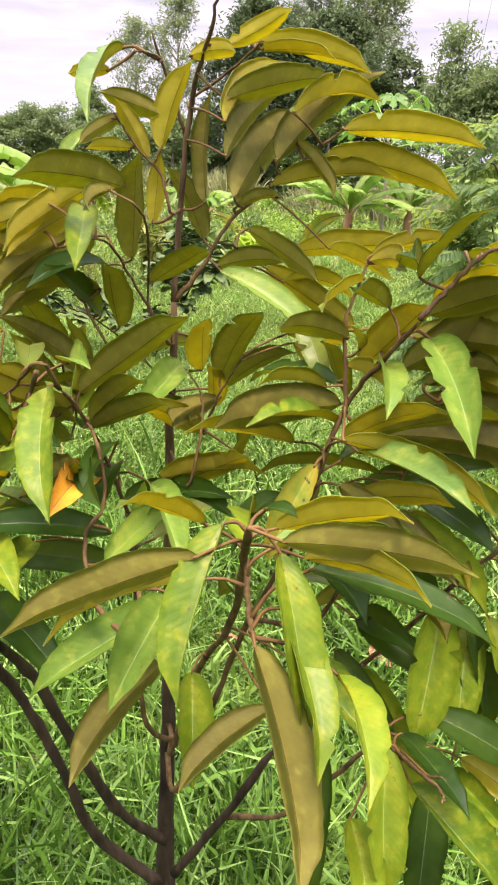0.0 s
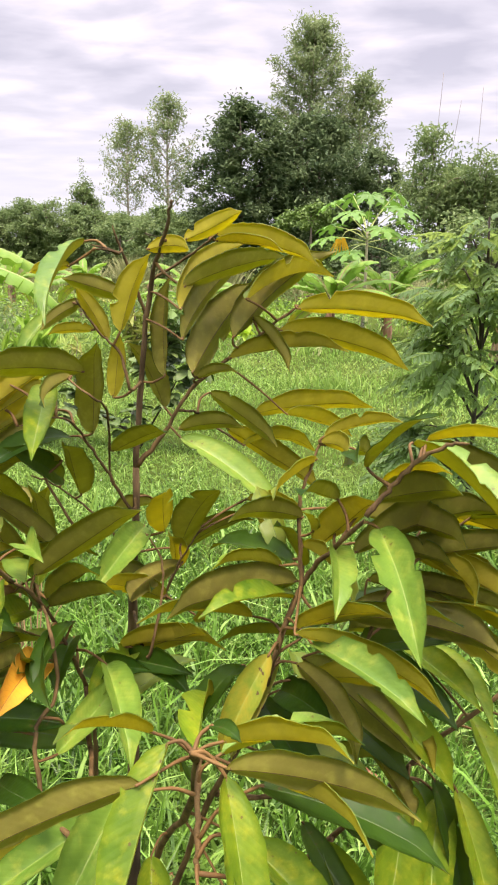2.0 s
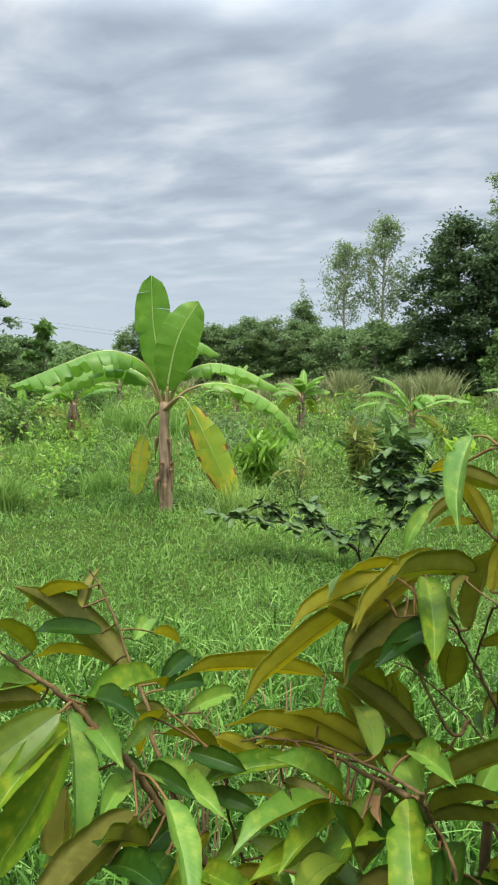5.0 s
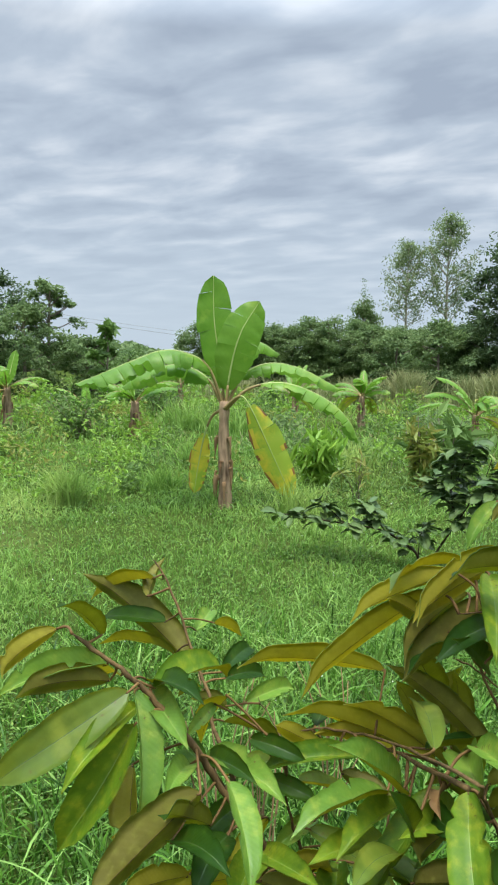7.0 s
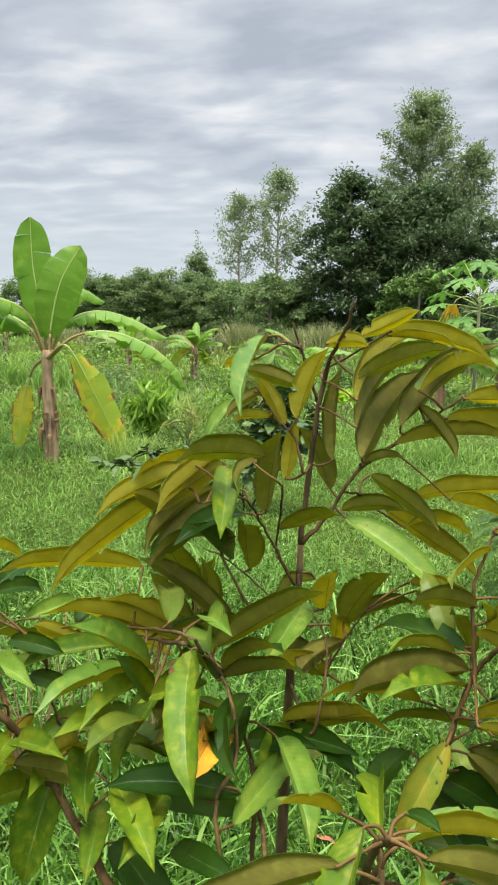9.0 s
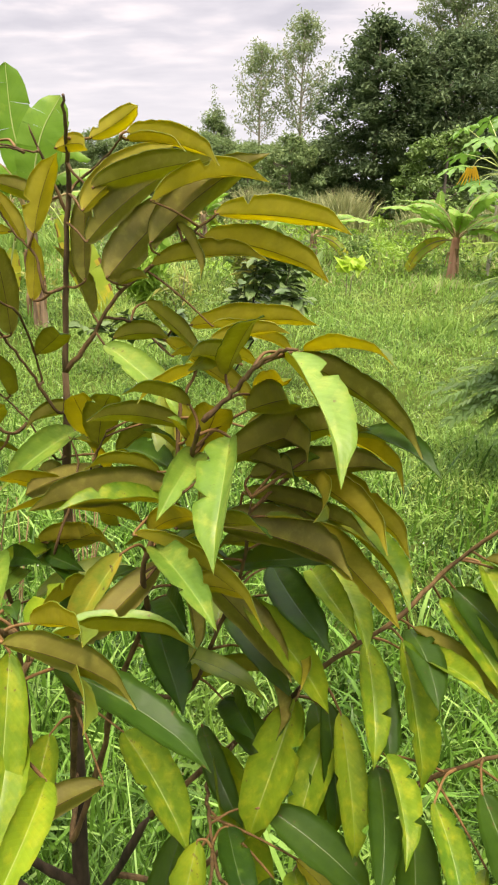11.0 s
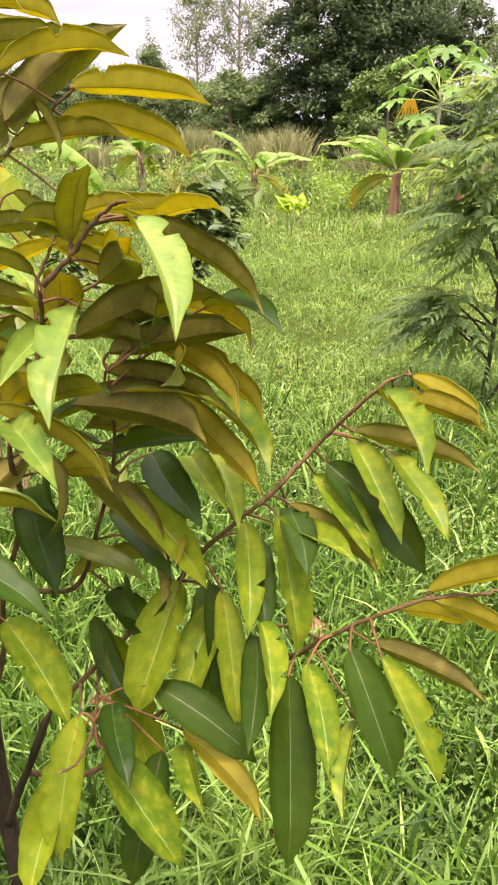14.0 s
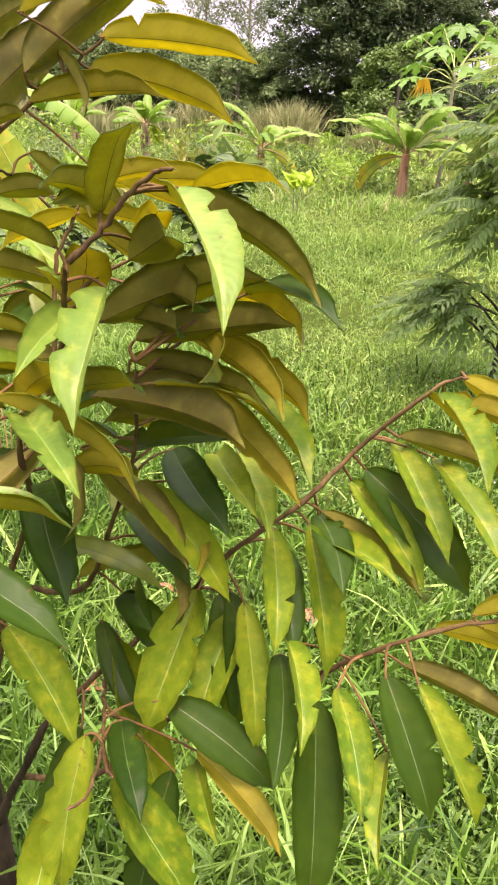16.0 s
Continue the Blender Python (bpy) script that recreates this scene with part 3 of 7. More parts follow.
def leaf_mesh(length, width, arch, fold, ripple, bites, skins, rng):
    """A pointed leaf: upper and lower skin, raised midrib, folded along it and bowed, with gnawed places in its edge."""
    n = 26
    cols = (-1.0, -0.66, -0.3, -0.015, 0.015, 0.3, 0.66, 1.0)
    s = np.linspace(0, 1, n + 1)
    half = s**0.52 * (1 - s) ** 0.66 * np.where(s > 0.86, 1 - 0.62 * ((s - 0.86) / 0.14) ** 0.6, 1.0)
    half = half / half.max() * width * 0.5
    half = np.maximum(half, np.where(s > 0.9, 0.0012 * (1 - s) * 10, 0.0007))
    curl = rng.uniform(-0.25, 0.25)
    phase = rng.uniform(0, 6.3)
    nick = rng.uniform(-1, 1, n + 1)
    ragged = 1 - 0.034 * np.abs(rng.normal(0, 1, (n + 1, 2)))
    top, low, uv = [], [], []
    for i, si in enumerate(s):
        cz = arch * length * 4 * si * (1 - si) - 0.05 * length * max(0, si - 0.8) * 5
        cy = curl * width * 0.5 * math.sin(math.pi * si)
        tw = 0.25 * curl * si
        for c in cols:
            w = half[i] * (ragged[i, int(c > 0)] if abs(c) > 0.9 else 1.0)
            for b0, b1, sd, dp in bites:
                if b0 < si < b1 and c * sd > 0.3:
                    w *= 1 - dp * math.sin(math.pi * (si - b0) / (b1 - b0)) ** 0.3 * (0.88 + 0.12 * nick[i])
            y = c * w
            z = abs(y) * fold + ripple * width * math.sin(si * 15 + phase + (1.2 if c > 0 else 0)) * abs(c) ** 2 + 0.02 * width * math.sin(si * 52) * abs(c) * (abs(c) < 0.9)
            y, z = y * math.cos(tw) - z * math.sin(tw), y * math.sin(tw) + z * math.cos(tw)
            top.append((si * length, cy + y, cz + z))
            rib = 0.0011 * (1 - 0.7 * si) if abs(c) < 0.1 else 0.0
            low.append((si * length, cy + y, cz + z - 0.0007 - rib))
            uv.append((si, c))
    k = len(cols)
    N = len(top)
    faces, index = [], []
    for i in range(n):
        for j in range(k - 1):
            a, b, c, d = i * k + j, i * k + j + 1, (i + 1) * k + j + 1, (i + 1) * k + j
            mid_rib = j == 3
            faces.append((a, d, c, b)), index.append(2 if mid_rib else 0)
            faces.append((N + a, N + b, N + c, N + d)), index.append(3 if mid_rib else 1)
        for j in (0, k - 1):
            a, d = i * k + j, (i + 1) * k + j
            q = (a, N + a, N + d, d)
            faces.append(q if j == 0 else q[::-1]), index.append(0)
    # the top faces look along +z
    faces = [f[::-1] if m in (0, 2) and max(f) < N else f for f, m in zip(faces, index)]
    faces = [f[::-1] if m in (1, 3) and min(f) >= N else f for f, m in zip(faces, index)]
    return mesh_of("leaf", top + low, faces, skins, index, True, uv + uv)


def leaf(base, tip, width, roll, skin, arch=None, name="leaf"):
    """A leaf of the young tree from its foot to its point; roll turns its upper face about that line, 0 being upwards."""
    rng = leaf_rng
    B, T = Vector(base), Vector(tip)
    ax = (T - B).normalized()
    ref = ax.cross(Vector((0, 0, 1)))
    if ref.length < 0.05:
        ref = ax.cross(Vector((0, 1, 0)))
    ref.normalize()
    up = ref.cross(ax)
    normal = up * math.cos(radians(roll)) + ref * math.sin(radians(roll))
    side = normal.cross(ax)
    flat = 1 - abs(ax.z)
    bow = arch if arch is not None else 0.022 + 0.062 * flat * rng.uniform(0.5, 1.4)
    length = (T - B).length
    width = min(width, 0.35 * length)
    bites = []
    for _ in range(rng.integers(0, 4) if skin in (LIME, PALE) else rng.integers(0, 2)):
        b0 = rng.uniform(0.15, 0.8)
        bites.append((b0, b0 + rng.uniform(0.04, 0.075), rng.choice((-1, 1)), rng.uniform(0.2, 0.65)))
    me = leaf_mesh(length, width, bow, rng.uniform(0.30, 0.70) if skin in (BRONZE, OLIVE, DARK) else rng.uniform(0.50, 1.25), rng.uniform(0.010, 0.040), bites, LEAF_SKINS[skin], rng)
    m = Matrix((
        (ax.x, side.x, normal.x, B.x - TREE_AT.x),
        (ax.y, side.y, normal.y, B.y - TREE_AT.y),
        (ax.z, side.z, normal.z, B.z - TREE_AT.z),
        (0, 0, 0, 1)))
    ob = part(name, me, tree, m, {LIME: "yellow-green leaf with gnawed edges", DEAD: "withered orange leaf", TAN: "dry tan bud leaf", AGED: "ageing golden leaf with brown flecks"}.get(skin, ""))
    # the stalk runs from the nearest twig and swells towards the blade
    b = np.array(B)
    spots = [(i, j) for i, line in enumerate(STEMS) for j in range(len(line))]
    spot = min(spots, key=lambda ij: ((STEMS[ij[0]][ij[1]] - b) ** 2).sum() + 0.3 * max(0, STEMS[ij[0]][ij[1]][2] - b[2]) ** 2 + 0.0011 * taken.get(ij, 0))
    taken[spot] = taken.get(spot, 0) + 1
    near = STEMS[spot[0]][spot[1]]
    gap = np.linalg.norm(near - b)
    a = np.array(ax)
    mid_point = (near + b) * 0.5 - a * 0.2 * min(gap, 0.03) + np.array((0, 0, 0.06 * min(gap, 0.06)))
    line = glide([near, mid_point, b, b + a * 0.004], 4)
    far = gap > 0.07
    if far:
        sag = np.array((0.0, 0.0, 0.03 * gap))
        line = glide([near, near * 0.7 + b * 0.3 + sag, near * 0.35 + b * 0.65 + sag, b, b + a * 0.004], 4)
    v, f = tube(line, 0.0016 if far else 0.0018, 0.0011, 6, 0.14, int(gap * 1e5))
    inv = m.inverted()
    v = [inv @ (Vector(q) - TREE_AT) for q in v]
    part("petiole", mesh_of("petiole", v, f, [PETIOLE]), ob)
    return ob


stem([(0.212, 0.900, -0.05), (0.210, 0.898, 0.20), (0.212, 0.894, 0.45), (0.216, 0.902, 0.75)], 0.022, 0.0096, "trunk", BARK_TRUNK, 0.06)
stem([(0.216, 0.902, 0.74), (0.213, 0.914, 1.05), (0.216, 0.924, 1.290)], 0.0092, 0.0044, "trunk", BARK_STEM, 0.06)
stem([(0.216, 0.924, 1.286), (0.226, 0.924, 1.42), (0.240, 0.919, 1.52), (0.271, 0.877, 1.570), (0.285, 0.857, 1.603)], 0.0042, 0.0014, "trunk", BARK_STEM, 0.08)
stem([(0.216, 0.924, 1.290), (0.249, 0.936, 1.335), (0.279, 0.952, 1.388), (0.323, 0.965, 1.428), (0.366, 0.976, 1.464), (0.402, 0.983, 1.494)], 0.0055, 0.0028, "branch", None)
stem([(0.229, 0.948, 1.518), (0.284, 0.938, 1.552), (0.316, 0.917, 1.572)], 0.0035, 0.002, "branch", None)
stem([(0.227, 0.932, 1.479), (0.212, 0.920, 1.530), (0.197, 0.908, 1.579)], 0.004, 0.002, "branch", None)
stem([(0.209, 0.899, 1.550), (0.199, 0.846, 1.557)], 0.0025, 0.0015, "branch", None)
stem([(0.228, 0.881, 1.399), (0.215, 0.884, 1.437), (0.191, 0.878, 1.462), (0.163, 0.877, 1.500)], 0.0035, 0.002, "branch", None)
stem([(0.217, 0.904, 1.241), (0.192, 0.885, 1.298), (0.174, 0.863, 1.342), (0.163, 0.836, 1.368), (0.117, 0.821, 1.358)], 0.004, 0.002, "branch", None)
stem([(0.186, 0.913, 1.282), (0.211, 0.853, 1.373), (0.228, 0.771, 1.412), (0.145, 0.839, 1.428)], 0.003, 0.002, "branch", None)
stem([(0.226, 0.879, 1.191), (0.181, 0.883, 1.235), (0.124, 0.881, 1.273), (0.098, 0.874, 1.282)], 0.003, 0.0018, "branch", None)
stem([(0.276, 0.807, 1.101), (0.277, 0.851, 1.170), (0.265, 0.875, 1.197), (0.239, 0.893, 1.217)], 0.004, 0.002, "branch", None)
stem([(0.273, 0.873, 1.148), (0.296, 0.865, 1.203), (0.323, 0.855, 1.249)], 0.003, 0.002, "branch", None)
stem([(0.280, 0.978, 1.353), (0.259, 0.992, 1.329), (0.306, 1.031, 1.328)], 0.003, 0.002, "branch", None)
stem([(0.231, 0.858, 0.655), (0.210, 0.815, 0.731), (0.206, 0.811, 0.894), (0.208, 0.797, 1.027), (0.200, 0.764, 1.123), (0.189, 0.724, 1.202), (0.191, 0.674, 1.248)], 0.007, 0.003, "branch", None)
stem([(0.287, 0.622, 1.043), (0.245, 0.624, 1.045), (0.219, 0.652, 1.101), (0.229, 0.681, 1.138), (0.202, 0.710, 1.196), (0.067, 0.905, 1.166)], 0.005, 0.003, "branch", None)
stem([(0.237, 0.854, 0.639), (0.290, 0.804, 0.837), (0.348, 0.731, 0.972), (0.380, 0.650, 1.106), (0.405, 0.552, 1.200)], 0.007, 0.0078, "branch", None)
stem([(0.249, 0.834, 0.585), (0.308, 0.839, 0.775), (0.346, 0.814, 0.904), (0.404, 0.802, 1.051), (0.428, 0.762, 1.150), (0.450, 0.798, 1.225), (0.483, 0.763, 1.282), (0.510, 0.723, 1.330)], 0.008, 0.004, "branch", None)
stem([(0.211, 0.886, 0.404), (0.170, 0.814, 0.537), (0.148, 0.755, 0.691), (0.116, 0.703, 0.869), (0.115, 0.630, 0.980)], 0.0085, 0.006, "branch", BARK_TRUNK)
stem([(0.215, 0.860, 0.338), (0.127, 0.813, 0.477), (0.104, 0.782, 0.619), (0.063, 0.753, 0.778), (0.053, 0.708, 0.879)], 0.0095, 0.006, "branch", BARK_TRUNK)
stem([(0.235, 0.872, 0.356), (0.311, 0.834, 0.530), (0.400, 0.811, 0.732)], 0.008, 0.005, "branch", BARK_TRUNK)
stem([(0.112, 0.640, 0.960), (0.050, 0.655, 1.020), (-0.020, 0.670, 1.087), (-0.044, 0.650, 1.132), (-0.075, 0.630, 1.184), (-0.095, 0.610, 1.231), (-0.134, 0.590, 1.278), (-0.172, 0.575, 1.309), (-0.221, 0.560, 1.335)], 0.0095, 0.0045, "branch", None)
stem([(-0.050, 0.690, 1.030), (-0.120, 0.745, 1.075), (-0.204, 0.800, 1.120), (-0.231, 0.820, 1.156), (-0.272, 0.840, 1.189), (-0.321, 0.860, 1.246), (-0.366, 0.880, 1.286), (-0.404, 0.890, 1.307)], 0.0065, 0.0025, "branch", None)
stem([(-0.037, 0.761, 1.019), (-0.061, 0.761, 1.086), (-0.075, 0.769, 1.158), (-0.266, 1.004, 1.068)], 0.004, 0.002, "branch", None)
stem([(0.189, 0.640, 1.282), (0.037, 0.818, 1.182), (-0.026, 0.792, 1.187), (-0.057, 0.779, 1.179)], 0.004, 0.002, "branch", None)
stem([(0.464, 0.855, 0.810), (0.535, 0.859, 0.903), (0.604, 0.866, 1.005), (0.674, 0.874, 1.085), (0.720, 0.917, 1.141), (0.775, 0.917, 1.210), (0.793, 0.929, 1.223), (0.810, 0.936, 1.226)], 0.007, 0.0022, "branch", None)
stem([(0.417, 0.865, 0.560), (0.520, 0.890, 0.690), (0.620, 0.880, 0.800), (0.707, 0.850, 0.881), (0.777, 0.850, 0.949), (0.856, 0.860, 1.003), (0.911, 0.870, 1.018), (0.934, 0.880, 1.024)], 0.0075, 0.003, "branch", None)
stem([(0.432, 0.844, 0.919), (0.479, 0.845, 1.038), (0.511, 0.828, 1.127), (0.539, 0.780, 1.243)], 0.006, 0.003, "branch", None)
stem([(0.511, 0.728, 1.331), (0.528, 0.742, 1.352), (0.552, 0.745, 1.382), (0.575, 0.740, 1.399), (0.592, 0.735, 1.404)], 0.0045, 0.003, "branch", None)
stem([(0.188, 0.640, 1.273), (0.075, 0.799, 1.181), (-0.063, 0.946, 1.101)], 0.005, 0.0025, "branch", None)
stem([(0.180, 0.844, 1.227), (0.140, 0.832, 1.297), (0.120, 0.826, 1.328)], 0.004, 0.0025, "branch", None)
stem([(0.450, 0.790, 1.215), (0.445, 0.805, 1.256), (0.439, 0.820, 1.304), (0.449, 0.840, 1.347), (0.453, 0.845, 1.364)], 0.0045, 0.0025, "branch", None)
stem([(0.491, 0.800, 0.850), (0.506, 0.765, 0.851), (0.548, 0.690, 0.882), (0.582, 0.610, 0.929), (0.581, 0.580, 0.945)], 0.0045, 0.0026, "bare_twig", None)
stem([(0.548, 0.690, 0.882), (0.570, 0.660, 0.893), (0.588, 0.640, 0.913)], 0.0042, 0.0024, "bare_twig", None)
stem([(0.220, 0.870, 1.548), (0.212, 0.860, 1.552), (0.202, 0.850, 1.553)], 0.003, 0.0018, "branch", None)
stem([(0.386, 0.640, 1.112), (0.404, 0.575, 1.106), (0.421, 0.520, 1.128)], 0.006, 0.004, "branch", None)
leaf((0.245, 0.891, 1.554), (0.302, 0.872, 1.556), 0.027, -68, OLIVE)
leaf((0.285, 0.899, 1.565), (0.351, 0.895, 1.598), 0.023, -63, OLIVE)
leaf((0.311, 0.931, 1.574), (0.435, 0.919, 1.546), 0.033, -51, OLIVE)
leaf((0.312, 0.930, 1.566), (0.398, 0.913, 1.558), 0.022, -35, OLIVE)
leaf((0.283, 0.900, 1.515), (0.378, 1.031, 1.553), 0.041, -59, BRONZE)
leaf((0.289, 0.874, 1.492), (0.317, 1.021, 1.567), 0.041, -82, OLIVE)
leaf((0.289, 0.879, 1.459), (0.311, 1.025, 1.536), 0.041, -89, BRONZE)
leaf((0.332, 0.944, 1.456), (0.432, 1.045, 1.561), 0.050, -76, BRONZE)
leaf((0.292, 0.912, 1.416), (0.337, 1.044, 1.519), 0.057, -99, BRONZE)
leaf((0.355, 0.909, 1.504), (0.432, 1.049, 1.534), 0.040, -40, OLIVE)
leaf((0.254, 0.922, 1.408), (0.250, 0.943, 1.525), 0.029, -126, BRONZE)
leaf((0.216, 0.881, 1.463), (0.246, 0.891, 1.551), 0.033, -53, OLIVE)
leaf((0.187, 0.863, 1.346), (0.213, 0.817, 1.462), 0.038, 27, BRONZE)
leaf((0.204, 0.887, 1.385), (0.213, 0.886, 1.460), 0.022, -53, OLIVE)
leaf((0.247, 0.945, 1.364), (0.204, 0.936, 1.447), 0.041, 62, BRONZE)
leaf((0.202, 0.928, 1.499), (0.142, 0.890, 1.520), 0.029, 72, BRONZE)
leaf((0.174, 0.848, 1.535), (0.145, 0.811, 1.528), 0.018, 68, OLIVE)
leaf((0.174, 0.883, 1.560), (0.192, 0.747, 1.486), 0.026, 20, PALE)
leaf((0.135, 0.879, 1.479), (0.120, 0.824, 1.434), 0.018, -14, PALE)
leaf((0.200, 0.883, 1.453), (0.170, 0.867, 1.512), 0.022, 73, OLIVE)
leaf((0.171, 0.893, 1.496), (0.137, 0.840, 1.464), 0.018, 86, BRONZE)
leaf((0.198, 0.824, 1.425), (0.136, 0.707, 1.437), 0.044, 53, BRONZE)
leaf((0.183, 0.883, 1.463), (0.146, 0.841, 1.462), 0.018, 54, OLIVE)
leaf((0.139, 0.880, 1.425), (0.086, 0.755, 1.362), 0.037, 75, OLIVE)
leaf((0.109, 0.874, 1.401), (0.058, 0.751, 1.395), 0.033, 40, OLIVE)
leaf((0.138, 0.853, 1.400), (0.182, 0.734, 1.353), 0.033, -3, LIME)
leaf((0.109, 0.877, 1.365), (0.080, 0.741, 1.315), 0.039, 84, BRONZE)
leaf((0.152, 0.875, 1.336), (0.117, 0.754, 1.329), 0.031, -25, DARK)
leaf((0.148, 0.861, 1.310), (0.085, 0.744, 1.312), 0.033, 43, BRONZE)
leaf((0.162, 0.880, 1.262), (0.182, 0.810, 1.350), 0.052, -23, BRONZE)
leaf((0.198, 0.894, 1.317), (0.291, 0.827, 1.370), 0.032, -34, BRONZE)
leaf((0.193, 0.804, 1.423), (0.199, 0.726, 1.406), 0.020, 80, BRONZE)
leaf((0.404, 0.969, 1.492), (0.561, 0.991, 1.483), 0.040, -52, OLIVE)
leaf((0.381, 0.984, 1.464), (0.541, 0.995, 1.428), 0.045, -55, OLIVE)
leaf((0.324, 0.959, 1.429), (0.465, 0.987, 1.448), 0.035, -46, OLIVE)
leaf((0.347, 0.981, 1.479), (0.407, 0.938, 1.421), 0.023, -81, BRONZE)
leaf((0.289, 0.938, 1.405), (0.344, 0.924, 1.421), 0.018, -47, BRONZE)
leaf((0.287, 1.006, 1.375), (0.389, 0.974, 1.322), 0.036, -74, BRONZE)
leaf((0.345, 1.020, 1.349), (0.496, 1.094, 1.359), 0.043, -62, OLIVE)
leaf((0.393, 0.983, 1.361), (0.469, 1.092, 1.317), 0.034, -38, OLIVE)
leaf((0.255, 0.979, 1.329), (0.344, 0.972, 1.343), 0.033, -60, BRONZE)
leaf((0.310, 1.014, 1.327), (0.440, 1.045, 1.245), 0.042, -61, OLIVE)
leaf((0.272, 0.932, 1.331), (0.409, 0.900, 1.259), 0.039, 23, PALE)
leaf((0.340, 0.979, 1.316), (0.419, 1.096, 1.289), 0.035, -41, OLIVE)
leaf((0.183, 0.728, 1.228), (0.303, 0.720, 1.323), 0.042, -50, BRONZE)
leaf((0.229, 0.958, 1.233), (0.209, 0.845, 1.238), 0.028, 68, BRONZE)
leaf((0.253, 0.925, 1.207), (0.277, 0.854, 1.291), 0.041, 32, OLIVE)
leaf((0.288, 0.887, 1.212), (0.348, 0.831, 1.310), 0.049, -14, BRONZE)
leaf((0.266, 0.930, 1.156), (0.284, 0.857, 1.238), 0.030, -30, OLIVE)
leaf((0.272, 0.953, 1.176), (0.378, 0.898, 1.254), 0.035, -38, BRONZE)
leaf((0.227, 0.923, 1.212), (0.214, 0.796, 1.180), 0.037, -29, PALE)
leaf((0.159, 0.843, 1.193), (0.039, 0.817, 1.282), 0.037, 77, BRONZE)
leaf((0.076, 0.892, 1.204), (0.064, 0.820, 1.305), 0.042, 17, BRONZE)
leaf((0.074, 0.921, 1.160), (0.089, 0.929, 1.253), 0.038, -59, BRONZE)
leaf((0.180, 0.756, 1.187), (0.270, 0.697, 1.262), 0.032, -27, BRONZE)
leaf((0.183, 0.754, 1.180), (0.295, 0.695, 1.243), 0.035, -41, BRONZE)
leaf((0.177, 0.908, 1.153), (0.276, 0.830, 1.176), 0.032, -75, BRONZE)
leaf((0.179, 0.674, 1.249), (0.237, 0.554, 1.177), 0.037, 23, LIME)
leaf((0.443, 0.809, 1.220), (0.329, 0.708, 1.218), 0.054, 78, BRONZE)
leaf((0.441, 0.817, 1.196), (0.367, 0.703, 1.229), 0.034, -7, LIME)
leaf((0.395, 0.811, 1.170), (0.302, 0.703, 1.214), 0.036, 47, OLIVE)
leaf((0.411, 0.585, 1.200), (0.440, 0.560, 1.212), 0.016, 14, DARK)
leaf((0.460, 0.805, 1.263), (0.519, 0.743, 1.346), 0.050, -27, OLIVE)
leaf((0.483, 0.757, 1.334), (0.456, 0.685, 1.363), 0.026, 33, BRONZE)
leaf((0.523, 0.761, 1.308), (0.565, 0.636, 1.248), 0.037, 19, PALE)
leaf((0.480, 0.786, 1.276), (0.496, 0.675, 1.259), 0.028, -20, PALE)
leaf((0.418, 0.598, 1.177), (0.524, 0.537, 1.238), 0.033, -55, OLIVE)
leaf((0.432, 0.552, 1.193), (0.569, 0.530, 1.206), 0.035, -85, BRONZE)
leaf((0.445, 0.585, 1.162), (0.543, 0.509, 1.192), 0.031, -67, OLIVE)
leaf((0.450, 0.587, 1.151), (0.599, 0.575, 1.123), 0.037, 8, DARK)
leaf((0.382, 0.568, 1.191), (0.375, 0.468, 1.097), 0.034, 23, LIME)
leaf((0.429, 0.561, 1.178), (0.471, 0.485, 1.070), 0.034, -12, LIME)
leaf((0.434, 0.551, 1.135), (0.486, 0.452, 1.077), 0.031, -24, LIME)
leaf((0.484, 0.528, 1.102), (0.518, 0.423, 1.097), 0.027, -22, LIME)
leaf((0.485, 0.833, 0.871), (0.600, 0.738, 0.705), 0.050, 5, LIME)
leaf((0.593, 0.756, 0.790), (0.591, 0.667, 0.665), 0.048, -7, DARK)
leaf((0.613, 0.774, 0.789), (0.672, 0.685, 0.807), 0.027, 27, LIME)
leaf((0.620, 0.869, 0.932), (0.615, 0.765, 0.848), 0.049, -6, LIME)
leaf((0.423, 0.512, 1.128), (0.485, 0.429, 0.992), 0.042, -116, BRONZE)
leaf((0.464, 0.783, 0.772), (0.470, 0.681, 0.626), 0.044, 11, DARK)
leaf((0.405, 0.705, 0.894), (0.330, 0.600, 0.861), 0.038, 111, BRONZE)
leaf((0.313, 0.622, 1.002), (0.247, 0.538, 0.913), 0.040, 103, BRONZE)
leaf((0.308, 0.648, 1.055), (0.298, 0.527, 1.022), 0.044, -14, PALE)
leaf((0.314, 0.650, 1.049), (0.199, 0.560, 0.985), 0.039, -20, PALE)
leaf((0.301, 0.745, 0.887), (0.335, 0.648, 0.813), 0.043, -10, LIME)
leaf((0.371, 0.539, 1.177), (0.248, 0.461, 1.139), 0.037, 87, BRONZE)
leaf((0.346, 0.586, 1.121), (0.269, 0.479, 1.124), 0.032, 63, OLIVE)
leaf((0.235, 0.678, 1.099), (0.114, 0.613, 1.119), 0.034, -30, DARK)
leaf((0.355, 0.606, 1.167), (0.317, 0.512, 1.228), 0.029, 35, OLIVE)
leaf((0.254, 0.739, 1.131), (0.326, 0.634, 1.102), 0.032, -10, PALE)
leaf((0.238, 0.843, 1.074), (0.340, 0.764, 1.094), 0.032, 19, DARK)
leaf((0.228, 0.834, 1.091), (0.371, 0.802, 1.137), 0.038, -55, OLIVE)
leaf((0.195, 0.712, 1.138), (0.207, 0.609, 1.149), 0.040, -33, DEAD)
leaf((0.198, 0.730, 1.168), (0.247, 0.626, 1.156), 0.028, 50, DARK)
